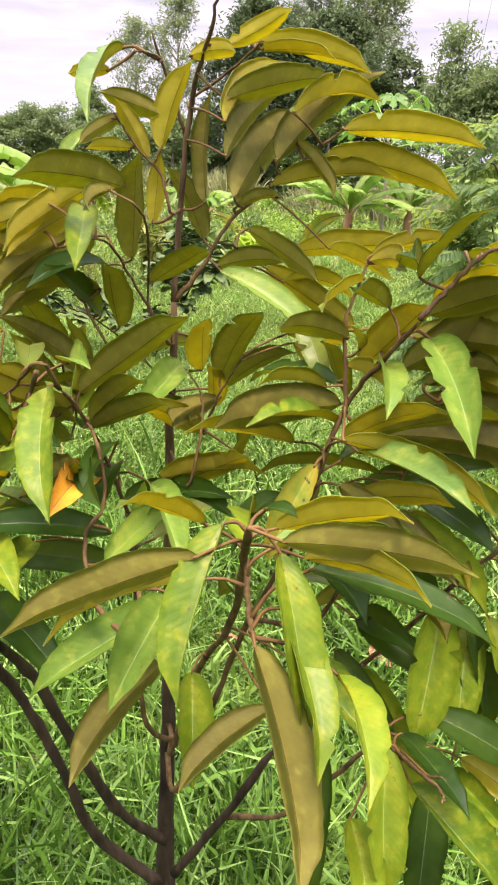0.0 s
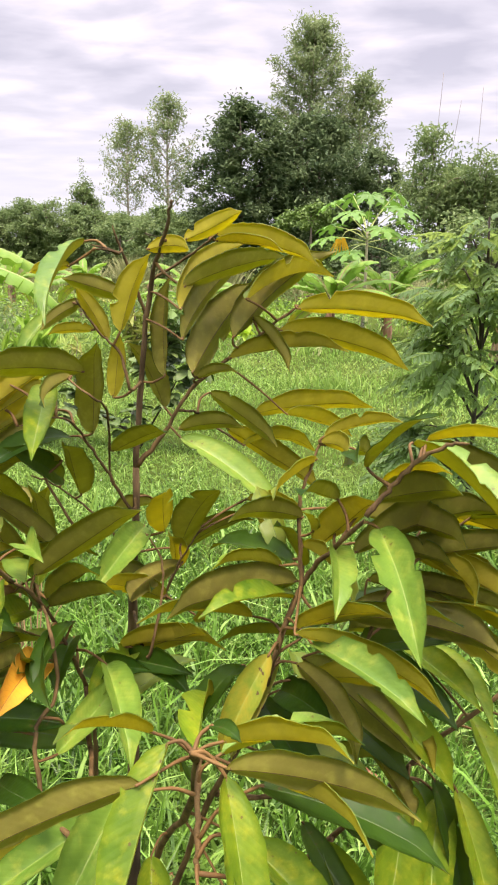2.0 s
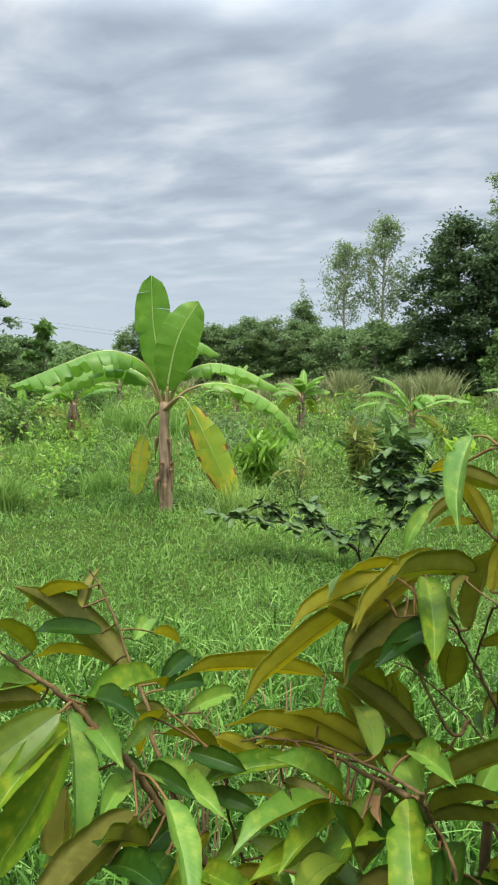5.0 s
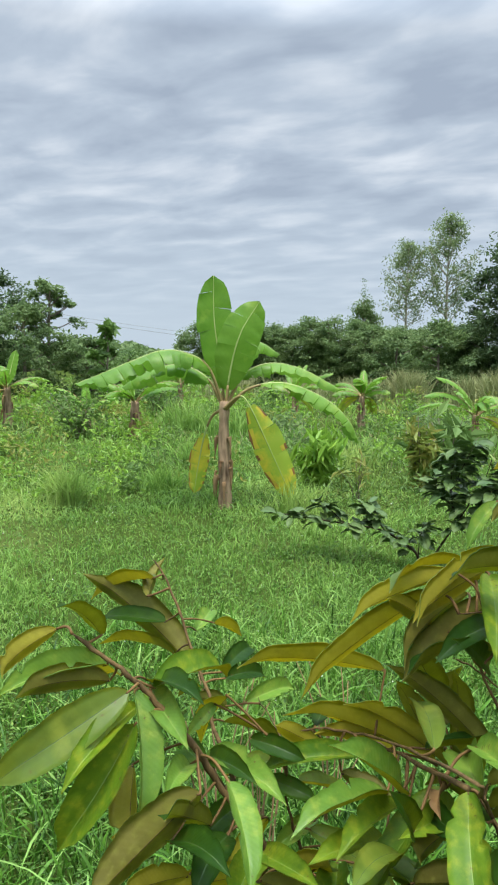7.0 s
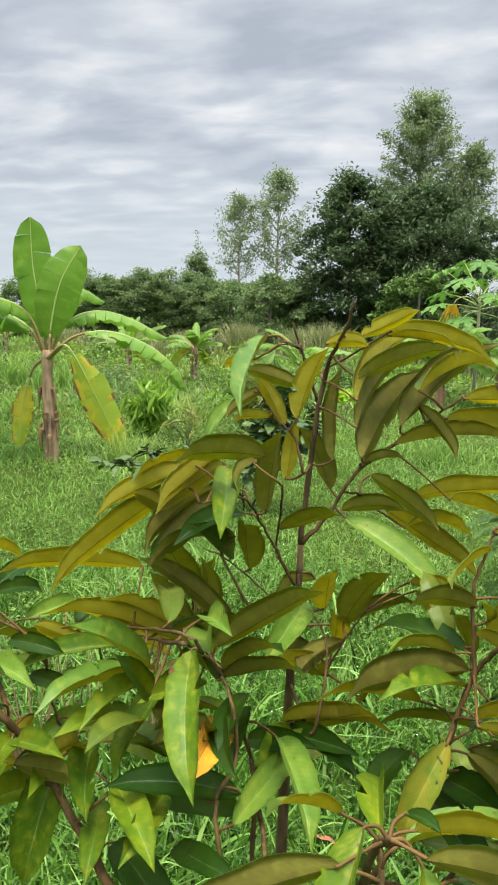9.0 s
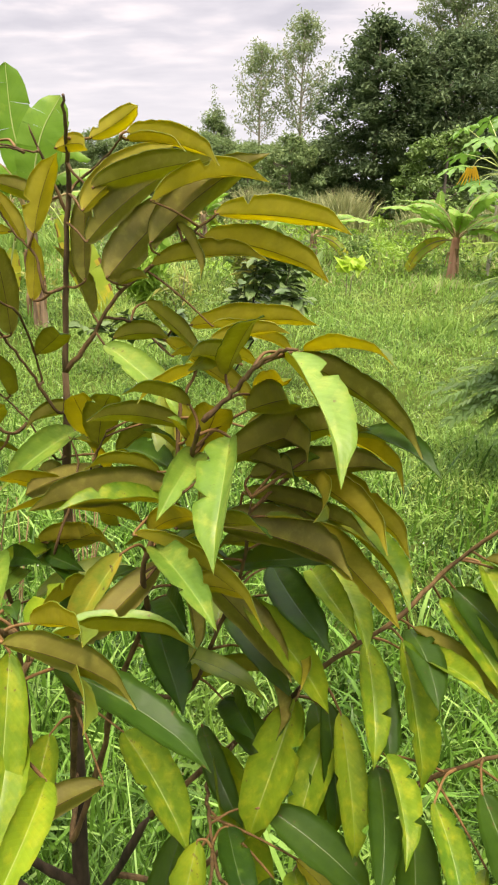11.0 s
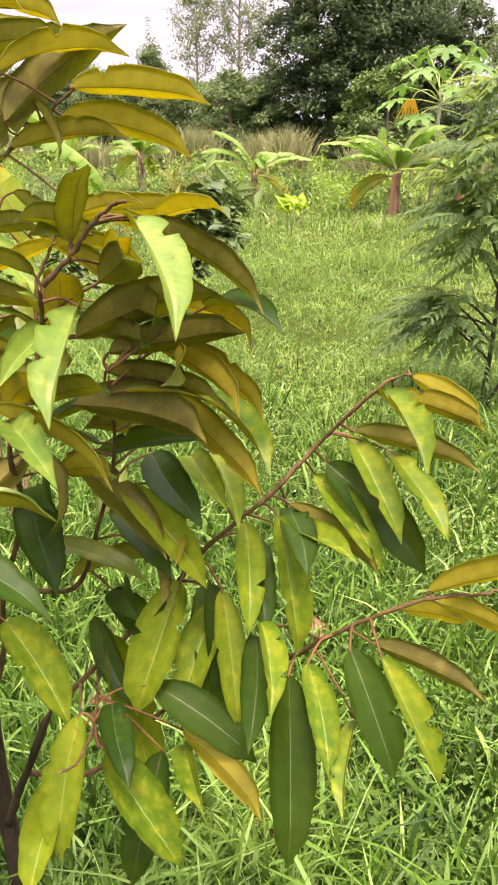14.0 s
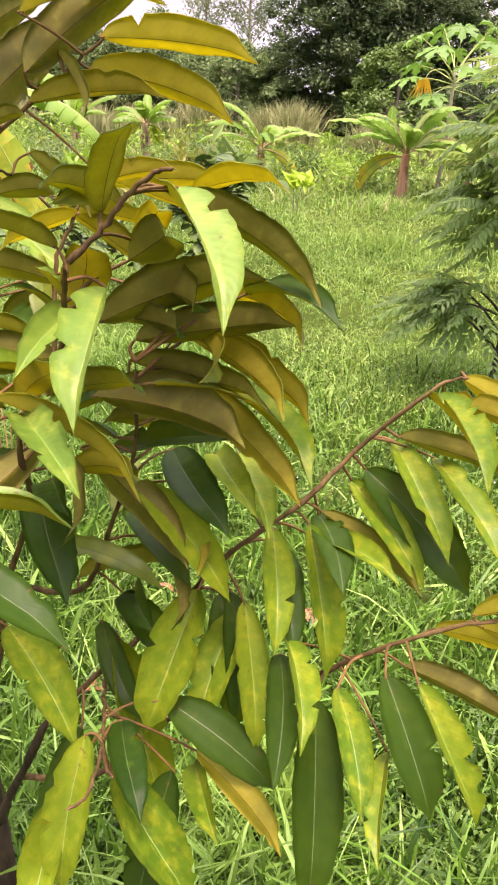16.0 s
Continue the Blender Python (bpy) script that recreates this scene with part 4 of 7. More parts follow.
leaf((0.151, 0.672, 1.078), (0.162, 0.565, 1.081), 0.028, -28, LIME)
leaf((0.082, 0.681, 0.989), (0.216, 0.602, 0.971), 0.044, 16, DARK)
leaf((0.522, 0.870, 0.994), (0.590, 0.768, 0.975), 0.032, -106, BRONZE)
leaf((0.488, 0.871, 0.920), (0.554, 0.786, 0.946), 0.042, 40, DARK)
leaf((0.432, 0.717, 1.187), (0.398, 0.670, 1.100), 0.030, -30, AGED)
leaf((0.450, 0.785, 1.137), (0.528, 0.681, 1.109), 0.034, -105, BRONZE)
leaf((0.506, 0.785, 1.360), (0.563, 0.724, 1.434), 0.031, 16, BRONZE)
leaf((0.548, 0.813, 1.380), (0.649, 0.702, 1.313), 0.040, -15, PALE)
leaf((0.559, 0.825, 1.376), (0.699, 0.775, 1.320), 0.039, -66, BRONZE)
leaf((0.562, 0.841, 1.377), (0.667, 0.772, 1.396), 0.031, -27, OLIVE)
leaf((0.506, 0.820, 1.362), (0.497, 0.713, 1.388), 0.027, 44, BRONZE)
leaf((0.500, 0.789, 1.269), (0.640, 0.811, 1.326), 0.049, -64, BRONZE)
leaf((0.524, 0.808, 1.251), (0.671, 0.801, 1.295), 0.040, -66, BRONZE)
leaf((0.575, 0.863, 1.292), (0.687, 0.782, 1.282), 0.034, -65, OLIVE)
leaf((0.613, 0.845, 1.298), (0.713, 0.769, 1.308), 0.031, 8, DARK)
leaf((0.566, 0.854, 1.256), (0.699, 0.789, 1.216), 0.037, -84, OLIVE)
leaf((0.549, 0.848, 1.253), (0.681, 0.772, 1.224), 0.038, -80, OLIVE)
leaf((0.515, 0.815, 1.228), (0.665, 0.771, 1.234), 0.038, -62, BRONZE)
leaf((0.496, 0.782, 1.202), (0.651, 0.763, 1.198), 0.054, -84, BRONZE)
leaf((0.481, 0.734, 1.218), (0.599, 0.684, 1.268), 0.034, -45, BRONZE)
leaf((0.526, 0.892, 1.128), (0.497, 0.788, 1.176), 0.029, 62, BRONZE)
leaf((0.472, 0.851, 1.107), (0.619, 0.838, 1.165), 0.039, 25, DARK)
leaf((0.522, 0.897, 1.101), (0.623, 0.806, 1.077), 0.047, 18, DARK)
leaf((0.589, 0.883, 1.188), (0.703, 0.794, 1.158), 0.036, -14, LIME)
leaf((0.559, 0.827, 1.221), (0.695, 0.797, 1.134), 0.040, -95, OLIVE)
leaf((0.510, 0.841, 1.083), (0.630, 0.807, 0.996), 0.040, 28, LIME)
leaf((0.451, 0.829, 1.118), (0.589, 0.800, 1.031), 0.047, -104, BRONZE)
leaf((0.464, 0.899, 1.013), (0.581, 0.816, 0.995), 0.041, 19, DARK)
leaf((0.566, 0.912, 1.099), (0.645, 0.822, 1.094), 0.034, 18, LIME)
leaf((0.590, 0.921, 1.101), (0.662, 0.819, 1.076), 0.031, -12, LIME)
leaf((0.472, 0.710, 1.208), (0.574, 0.629, 1.204), 0.032, 14, PALE)
leaf((0.406, 0.816, 1.066), (0.501, 0.716, 1.021), 0.057, -4, DARK)
leaf((0.413, 0.736, 0.943), (0.530, 0.674, 0.889), 0.047, 7, LIME)
leaf((0.580, 0.844, 0.968), (0.565, 0.743, 0.845), 0.060, -14, LIME)
leaf((0.579, 0.768, 0.875), (0.711, 0.755, 0.818), 0.048, 25, DARK)
leaf((0.563, 0.683, 0.853), (0.669, 0.641, 0.779), 0.048, 11, LIME)
leaf((0.506, 0.664, 0.806), (0.537, 0.566, 0.768), 0.043, -3, LIME)
leaf((0.533, 0.686, 0.893), (0.550, 0.603, 0.780), 0.043, -5, LIME)
leaf((0.549, 0.725, 0.878), (0.618, 0.635, 0.880), 0.035, -6, DARK)
leaf((0.423, 0.856, 0.926), (0.570, 0.846, 0.999), 0.040, -58, BRONZE)
leaf((0.620, 0.756, 0.832), (0.735, 0.704, 0.801), 0.037, -117, OLIVE)
leaf((0.804, 1.000, 1.202), (0.888, 0.910, 1.193), 0.034, -88, OLIVE)
leaf((0.790, 0.981, 1.184), (0.893, 0.905, 1.190), 0.032, -78, OLIVE)
leaf((0.777, 0.927, 1.204), (0.845, 0.820, 1.172), 0.032, -6, LIME)
leaf((0.755, 0.924, 1.157), (0.892, 0.912, 1.143), 0.034, -74, BRONZE)
leaf((0.792, 0.943, 1.133), (0.873, 0.844, 1.093), 0.033, 5, LIME)
leaf((0.750, 0.941, 1.143), (0.828, 0.847, 1.077), 0.034, 10, LIME)
leaf((0.728, 0.923, 1.114), (0.857, 0.884, 1.018), 0.052, 41, DARK)
leaf((0.715, 0.928, 1.094), (0.812, 0.855, 1.033), 0.033, 24, LIME)
leaf((0.693, 0.904, 1.063), (0.813, 0.847, 1.035), 0.033, -88, BRONZE)
leaf((0.685, 0.879, 1.061), (0.739, 0.803, 0.937), 0.038, -1, LIME)
leaf((0.687, 0.915, 1.052), (0.739, 0.812, 1.040), 0.038, 6, DARK)
leaf((0.645, 0.886, 1.039), (0.689, 0.776, 0.974), 0.034, -8, LIME)
leaf((0.655, 0.902, 1.008), (0.705, 0.786, 0.969), 0.034, -4, DARK)
leaf((0.633, 0.841, 0.971), (0.684, 0.762, 0.848), 0.036, 2, LIME)
leaf((0.61, 0.864, 0.961), (0.654, 0.788, 0.84), 0.036, -10, DARK)
leaf((0.593, 0.881, 0.939), (0.640, 0.791, 0.853), 0.044, -7, DARK)
leaf((0.694, 0.797, 0.976), (0.741, 0.690, 0.960), 0.029, -19, LIME)
leaf((0.697, 0.898, 1.029), (0.785, 0.827, 1.058), 0.029, 16, LIME)
leaf((0.731, 0.788, 0.923), (0.770, 0.679, 0.767), 0.051, -6, DARK)
leaf((0.750, 0.793, 0.939), (0.800, 0.691, 0.902), 0.032, 1, LIME)
leaf((0.792, 0.799, 0.967), (0.859, 0.730, 0.880), 0.062, 16, DARK)
leaf((0.823, 0.814, 0.955), (0.905, 0.761, 0.855), 0.034, 8, LIME)
leaf((0.808, 0.869, 0.922), (0.938, 0.854, 0.897), 0.033, -96, BRONZE)
leaf((0.860, 0.864, 1.012), (0.985, 0.800, 1.115), 0.036, -62, OLIVE)
leaf((0.809, 0.771, 0.901), (0.817, 0.657, 0.898), 0.021, 35, LIME)
leaf((0.686, 0.808, 0.945), (0.722, 0.681, 0.918), 0.036, -4, DARK)
leaf((0.872, 0.882, 0.988), (0.938, 0.807, 1.025), 0.028, -88, OLIVE)
leaf((0.831, 0.919, 0.940), (0.908, 0.854, 0.991), 0.028, -78, OLIVE)
leaf((0.100, 0.867, 1.148), (-0.010, 0.804, 1.225), 0.036, 52, OLIVE)
leaf((0.084, 0.758, 1.165), (0.058, 0.643, 1.269), 0.039, -41, PALE)
leaf((0.082, 0.764, 1.144), (0.066, 0.640, 1.153), 0.031, -3, LIME)
leaf((0.017, 0.860, 1.248), (-0.139, 0.758, 1.255), 0.046, 58, OLIVE)
leaf((0.083, 0.828, 1.375), (-0.023, 0.705, 1.269), 0.047, 65, OLIVE)
leaf((0.109, 0.826, 1.403), (0.018, 0.741, 1.353), 0.033, 68, OLIVE)
leaf((0.140, 0.871, 1.368), (0.072, 0.764, 1.290), 0.041, 94, BRONZE)
leaf((0.089, 0.877, 1.146), (0.043, 0.835, 1.258), 0.036, 51, BRONZE)
leaf((0.092, 0.875, 1.193), (0.024, 0.960, 1.239), 0.037, 124, BRONZE)
leaf((0.105, 0.881, 1.149), (0.104, 0.867, 1.275), 0.036, -10, BRONZE)
leaf((0.090, 0.862, 1.146), (-0.072, 0.765, 1.211), 0.049, 58, OLIVE)
leaf((0.128, 0.759, 1.188), (0.078, 0.673, 1.070), 0.038, 1, LIME)
leaf((0.070, 0.753, 1.160), (0.027, 0.617, 1.176), 0.035, 4, PALE)
leaf((0.028, 0.725, 1.074), (0.077, 0.634, 1.051), 0.043, 10, LIME)
leaf((0.055, 0.759, 1.060), (0.172, 0.713, 1.083), 0.031, 10, LIME)
leaf((0.012, 0.805, 1.158), (-0.081, 0.721, 1.148), 0.031, -22, LIME)
leaf((0.046, 0.862, 1.165), (-0.040, 0.781, 1.184), 0.029, 82, OLIVE)
leaf((-0.035, 0.801, 1.153), (-0.077, 0.749, 1.195), 0.024, 96, OLIVE)
leaf((0.137, 0.885, 1.277), (0.131, 0.777, 1.347), 0.032, -80, DARK)
leaf((0.090, 0.769, 1.145), (0.168, 0.703, 1.179), 0.037, 42, DARK)
leaf((0.071, 0.752, 1.106), (0.045, 0.627, 1.148), 0.033, -18, LIME)
leaf((0.211, 0.753, 1.166), (0.224, 0.643, 1.160), 0.027, 13, DARK)
leaf((0.123, 0.701, 1.112), (0.219, 0.653, 1.190), 0.033, -71, BRONZE)
leaf((0.240, 0.849, 1.078), (0.235, 0.729, 1.078), 0.037, -7, LIME)
leaf((0.193, 0.810, 1.070), (0.292, 0.758, 1.120), 0.030, 50, DARK)
leaf((-0.028, 0.650, 1.076), (0.084, 0.606, 1.124), 0.032, -94, BRONZE)
leaf((-0.013, 0.707, 1.051), (0.020, 0.614, 1.077), 0.027, -12, LIME)
leaf((0.085, 0.824, 1.335), (0.049, 0.775, 1.376), 0.024, 79, OLIVE)
leaf((0.131, 0.861, 1.402), (0.074, 0.785, 1.351), 0.035, 87, OLIVE)
leaf((-0.143, 0.567, 1.290), (-0.228, 0.454, 1.209), 0.048, -52, OLIVE)
leaf((-0.195, 0.585, 1.298), (-0.222, 0.461, 1.304), 0.031, -26, PALE)
leaf((-0.183, 0.579, 1.286), (-0.190, 0.457, 1.316), 0.034, 77, BRONZE)
leaf((-0.153, 0.592, 1.261), (-0.144, 0.477, 1.228), 0.029, -15, LIME)
leaf((-0.133, 0.567, 1.258), (-0.168, 0.488, 1.144), 0.044, -44, LIME)
leaf((-0.146, 0.579, 1.285), (-0.091, 0.529, 1.182), 0.031, -32, PALE)
leaf((-0.154, 0.585, 1.196), (-0.083, 0.506, 1.162), 0.035, 143, OLIVE)
leaf((-0.038, 0.555, 1.226), (-0.098, 0.464, 1.138), 0.050, 92, BRONZE)
leaf((-0.099, 0.615, 1.201), (-0.065, 0.535, 1.217), 0.026, -20, PALE)
leaf((-0.036, 0.598, 1.215), (0.044, 0.525, 1.180), 0.028, -16, PALE)
leaf((-0.167, 0.628, 1.264), (-0.068, 0.572, 1.253), 0.031, 17, PALE)
leaf((-0.151, 0.728, 1.206), (-0.159, 0.683, 1.182), 0.020, -32, PALE)
leaf((-0.362, 0.900, 1.154), (-0.520, 0.888, 1.141), 0.039, 55, OLIVE)
leaf((-0.354, 0.867, 1.221), (-0.514, 0.875, 1.189), 0.040, -22, DARK)
leaf((-0.335, 0.902, 1.147), (-0.517, 0.852, 1.273), 0.062, 90, BRONZE)
leaf((-0.375, 0.863, 1.289), (-0.526, 0.873, 1.226), 0.040, 32, OLIVE)
leaf((-0.219, 0.602, 1.321), (-0.188, 0.512, 1.393), 0.029, 10, BRONZE)
leaf((-0.262, 0.573, 1.326), (-0.230, 0.471, 1.316), 0.029, 96, OLIVE)
leaf((-0.168, 0.629, 1.269), (-0.060, 0.585, 1.299), 0.029, 12, DARK)
leaf((-0.134, 0.690, 1.162), (-0.034, 0.641, 1.195), 0.028, 34, DARK)
leaf((-0.048, 0.617, 1.140), (-0.015, 0.519, 1.153), 0.035, -14, DARK)
leaf((-0.060, 0.567, 1.121), (-0.053, 0.458, 1.173), 0.030, 87, OLIVE)
leaf((-0.096, 0.706, 1.103), (-0.079, 0.599, 1.118), 0.033, -26, DARK)
leaf((-0.052, 0.592, 1.165), (-0.036, 0.496, 1.238), 0.030, 51, BRONZE)
leaf((-0.066, 0.547, 1.167), (0.035, 0.501, 1.213), 0.030, 15, DARK)
leaf((-0.044, 0.666, 1.092), (0.059, 0.620, 1.131), 0.029, 23, LIME)
leaf((-0.091, 0.763, 1.058), (-0.109, 0.704, 0.994), 0.034, 107, OLIVE)
leaf((-0.351, 0.940, 1.183), (-0.385, 1.026, 1.187), 0.030, 21, PALE)
leaf((-0.314, 0.939, 1.206), (-0.329, 1.039, 1.152), 0.028, -36, OLIVE)
leaf((-0.251, 0.877, 1.163), (-0.268, 0.986, 1.163), 0.031, 33, DARK)
leaf((-0.227, 0.851, 1.170), (-0.227, 0.967, 1.131), 0.030, 42, DARK)
leaf((-0.125, 0.718, 1.229), (-0.207, 0.768, 1.123), 0.035, -3, OLIVE)
leaf((-0.381, 0.854, 1.260), (-0.433, 0.946, 1.289), 0.027, -124, BRONZE)
leaf((-0.271, 0.970, 1.068), (-0.252, 1.103, 1.051), 0.033, 39, PALE)
leaf((-0.280, 0.935, 1.075), (-0.386, 0.979, 1.039), 0.035, 80, BRONZE)
leaf((-0.103, 0.736, 1.173), (-0.029, 0.749, 1.164), 0.025, 45, DARK)
leaf((-0.007, 0.796, 1.135), (0.064, 0.804, 1.114), 0.025, -114, BRONZE)
leaf((-0.081, 0.744, 1.126), (-0.014, 0.752, 1.118), 0.028, 42, DARK)
leaf((-0.038, 0.799, 1.060), (-0.067, 0.739, 1.037), 0.032, -32, PALE)
leaf((0.102, 0.712, 1.129), (0.104, 0.598, 1.167), 0.030, -5, OLIVE)
leaf((0.126, 0.714, 1.114), (0.208, 0.656, 1.168), 0.030, -81, BRONZE)
leaf((0.004, 0.689, 1.077), (-0.003, 0.625, 0.946), 0.050, -24, LIME)
leaf((0.109, 0.648, 1.089), (0.194, 0.571, 1.085), 0.035, 8, LIME)
leaf((0.026, 0.767, 0.986), (0.207, 0.796, 0.981), 0.045, 39, DARK)
leaf((0.041, 0.765, 1.075), (0.172, 0.707, 1.079), 0.035, -10, PALE)
leaf((0.430, 0.796, 1.135), (0.403, 0.673, 1.095), 0.036, 129, BRONZE)
leaf((0.385, 0.818, 1.103), (0.356, 0.696, 1.091), 0.031, 2, DARK)
leaf((0.430, 0.805, 1.087), (0.496, 0.726, 1.112), 0.043, 40, DARK)
leaf((-0.033, 0.652, 1.105), (-0.004, 0.551, 1.088), 0.037, -17, LIME)
leaf((0.054, 0.700, 1.019), (0.096, 0.604, 1.008), 0.032, 0, LIME)
leaf((0.175, 0.651, 1.038), (0.269, 0.587, 1.085), 0.030, 22, DARK)
leaf((0.238, 0.845, 1.079), (0.352, 0.794, 1.157), 0.036, -64, OLIVE)
leaf((0.232, 0.842, 1.072), (0.334, 0.780, 1.109), 0.031, 42, DARK)
leaf((0.288, 0.893, 1.184), (0.262, 0.774, 1.187), 0.030, 114, BRONZE)
leaf((0.193, 0.789, 1.124), (0.220, 0.691, 1.122), 0.030, 10, DARK)
leaf((0.320, 0.879, 1.116), (0.364, 0.809, 1.195), 0.028, 66, LIME)
leaf((0.274, 0.876, 1.140), (0.235, 0.761, 1.212), 0.035, 51, OLIVE)
leaf((0.127, 0.681, 1.182), (0.134, 0.609, 1.264), 0.027, -95, DARK)
leaf((0.166, 0.742, 1.254), (0.217, 0.682, 1.271), 0.028, 31, PALE)
leaf((0.523, 0.817, 1.333), (0.582, 0.739, 1.380), 0.026, -30, OLIVE)
leaf((0.520, 0.806, 1.321), (0.593, 0.730, 1.364), 0.040, -51, BRONZE)
leaf((0.506, 0.836, 1.292), (0.606, 0.755, 1.305), 0.043, -70, BRONZE)
leaf((0.499, 0.823, 1.265), (0.599, 0.746, 1.286), 0.031, -66, BRONZE)
leaf((0.568, 0.842, 1.256), (0.619, 0.743, 1.252), 0.030, -88, OLIVE)
leaf((0.454, 0.731, 1.209), (0.547, 0.668, 1.273), 0.032, -39, OLIVE)
leaf((0.457, 0.699, 1.223), (0.598, 0.683, 1.180), 0.036, -63, OLIVE)
leaf((0.459, 0.798, 1.111), (0.569, 0.735, 1.159), 0.033, -69, OLIVE)
leaf((0.529, 0.882, 1.071), (0.606, 0.790, 1.031), 0.034, -104, OLIVE)
leaf((0.484, 0.851, 0.925), (0.603, 0.808, 0.892), 0.041, 37, DARK)
leaf((0.461, 0.839, 0.886), (0.549, 0.771, 0.827), 0.032, 24, DARK)
leaf((0.360, 0.924, 1.263), (0.444, 0.840, 1.278), 0.029, -67, OLIVE)
leaf((0.368, 0.923, 1.253), (0.420, 0.822, 1.243), 0.031, -107, OLIVE)
leaf((0.441, 0.864, 1.212), (0.422, 0.782, 1.296), 0.029, -15, BRONZE)
leaf((-0.059, 0.693, 1.042), (-0.095, 0.566, 1.082), 0.035, 91, OLIVE)
leaf((-0.035, 0.705, 1.015), (-0.061, 0.579, 1.053), 0.036, -39, LIME)
leaf((-0.032, 0.711, 1.049), (0.058, 0.660, 1.125), 0.031, -64, OLIVE)
leaf((-0.137, 0.688, 1.161), (-0.001, 0.653, 1.178), 0.035, 17, PALE)
leaf((0.134, 0.795, 1.147), (0.120, 0.675, 1.178), 0.036, -37, LIME)
leaf((0.131, 0.789, 1.121), (0.132, 0.678, 1.150), 0.034, 107, BRONZE)
leaf((-0.069, 0.888, 1.126), (-0.021, 1.019, 1.043), 0.040, -59, OLIVE)
leaf((0.129, 0.776, 1.179), (0.142, 0.710, 1.187), 0.017, 44, TAN)
leaf((0.420, 0.830, 1.240), (0.378, 0.880, 1.298), 0.034, -40, OLIVE)
leaf((0.427, 0.800, 1.240), (0.361, 0.760, 1.249), 0.026, 35, LIME)
leaf((0.479, 0.800, 1.286), (0.485, 0.785, 1.325), 0.020, 10, PALE)
leaf((0.457, 0.800, 1.282), (0.449, 0.778, 1.312), 0.018, -30, PALE)
leaf((0.457, 0.845, 1.370), (0.536, 0.870, 1.390), 0.024, -55, OLIVE)
leaf((0.452, 0.840, 1.347), (0.416, 0.770, 1.325), 0.028, 55, OLIVE)
leaf((0.455, 0.845, 1.364), (0.490, 0.750, 1.370), 0.026, -70, OLIVE)
leaf((0.444, 0.815, 1.290), (0.380, 0.740, 1.310), 0.032, 60, BRONZE)
leaf((0.446, 0.808, 1.262), (0.510, 0.730, 1.245), 0.032, -50, OLIVE)
# leaves in the shade inside the crown
inner = np.random.default_rng(19)
for k in (14, 15, 16, 17, 21, 22, 23, 24, 27):
    for _ in range(3):
        line = STEMS[k]
        p = line[inner.integers(len(line) // 3, len(line))]
        a = inner.uniform(0.02, 0.98) * math.pi
        d = np.array((math.cos(a), math.sin(a), inner.uniform(-0.7, 0.2)))
        d /= np.linalg.norm(d)
        foot = p + d * inner.uniform(0.015, 0.03)
        leaf(tuple(foot), tuple(foot + d * inner.uniform(0.11, 0.16)), inner.uniform(0.030, 0.040), inner.uniform(-35, 35), (DARK, OLIVE, LIME, OLIVE, PALE, BRONZE)[inner.integers(0, 6)])

# ---------------- banana plants ----------------


def banana_leaf(az, e0, length, width, droop, rng, tears=0.35, stalk=0.18, twist=0.0, hang=0.35, facing=False):
    """Centre line, stalk and blade of one banana leaf: a fluted midrib with two torn halves."""
    n = 26
    s = np.linspace(0, 1, n + 1)
    el = np.radians(e0) - np.radians(droop) * s**1.2
    step = length / n
    out = np.array([math.cos(radians(az)), math.sin(radians(az)), 0.0])
    side = np.array([-out[1], out[0], 0.0])
    side = side * math.cos(radians(twist)) + np.cross(out, side) * math.sin(radians(twist))
    c = [np.zeros(3)]
    for k in range(n):
        c.append(c[-1] + step * (math.cos(el[k]) * out + np.array([0, 0, math.sin(el[k])])))
    c = np.array(c)
    verts, faces, uv, edge = [], [], [], []
    first = int(stalk * n)
    for sd in (-1, 1):
        k = first
        while k < n:
            run = min(n - k, int(rng.integers(2, 7)) if tears > 0 else n - k)
            sag = hang + (rng.normal(0, 0.28) * tears if tears else 0.0)
            rows = []
            for i in range(k, k + run + 1):
                t = (s[i] - stalk) / (1 - stalk)
                w = width * 0.5 * min(1.0, (t + 0.01) ** 0.5 * 1.75) * max(0.0, 1 - t**7) ** 0.6 + 0.004
                tang = c[min(i + 1, n)] - c[max(i - 1, 0)]
                tang /= np.linalg.norm(tang)
                if facing:
                    side = np.cross(tang, (0.0, 1.0, 0.0))
                    side /= np.linalg.norm(side)
                nrm = np.cross(tang, side)
                if nrm[2] < 0 and abs(twist) < 45:
                    nrm = -nrm
                gap = 0.0
                if tears and i == k + run and k + run < n:
                    gap = -0.012 * tears
                row = []
                for q, v in enumerate((0.0, 0.3, 0.62, 0.9, 1.0)):
                    p = c[i] + sd * side * w * v * math.cos(sag * v) - nrm * w * v * math.sin(sag * v) + tang * (gap * v - 0.03 * v * width)
                    p = p + nrm * 0.012 * math.sin(i * 2.1 + sd) * v
                    row.append(len(verts))
                    verts.append(p), uv.append((s[i], sd * v))
                rows.append(row)
            for a, b in zip(rows, rows[1:]):
                for q in range(4):
                    f = (a[q], a[q + 1], b[q + 1], b[q])
                    faces.append(f if sd > 0 else f[::-1])
                    edge.append(1 if q == 3 else 0)
            k += run
    return c, verts, faces, uv, edge


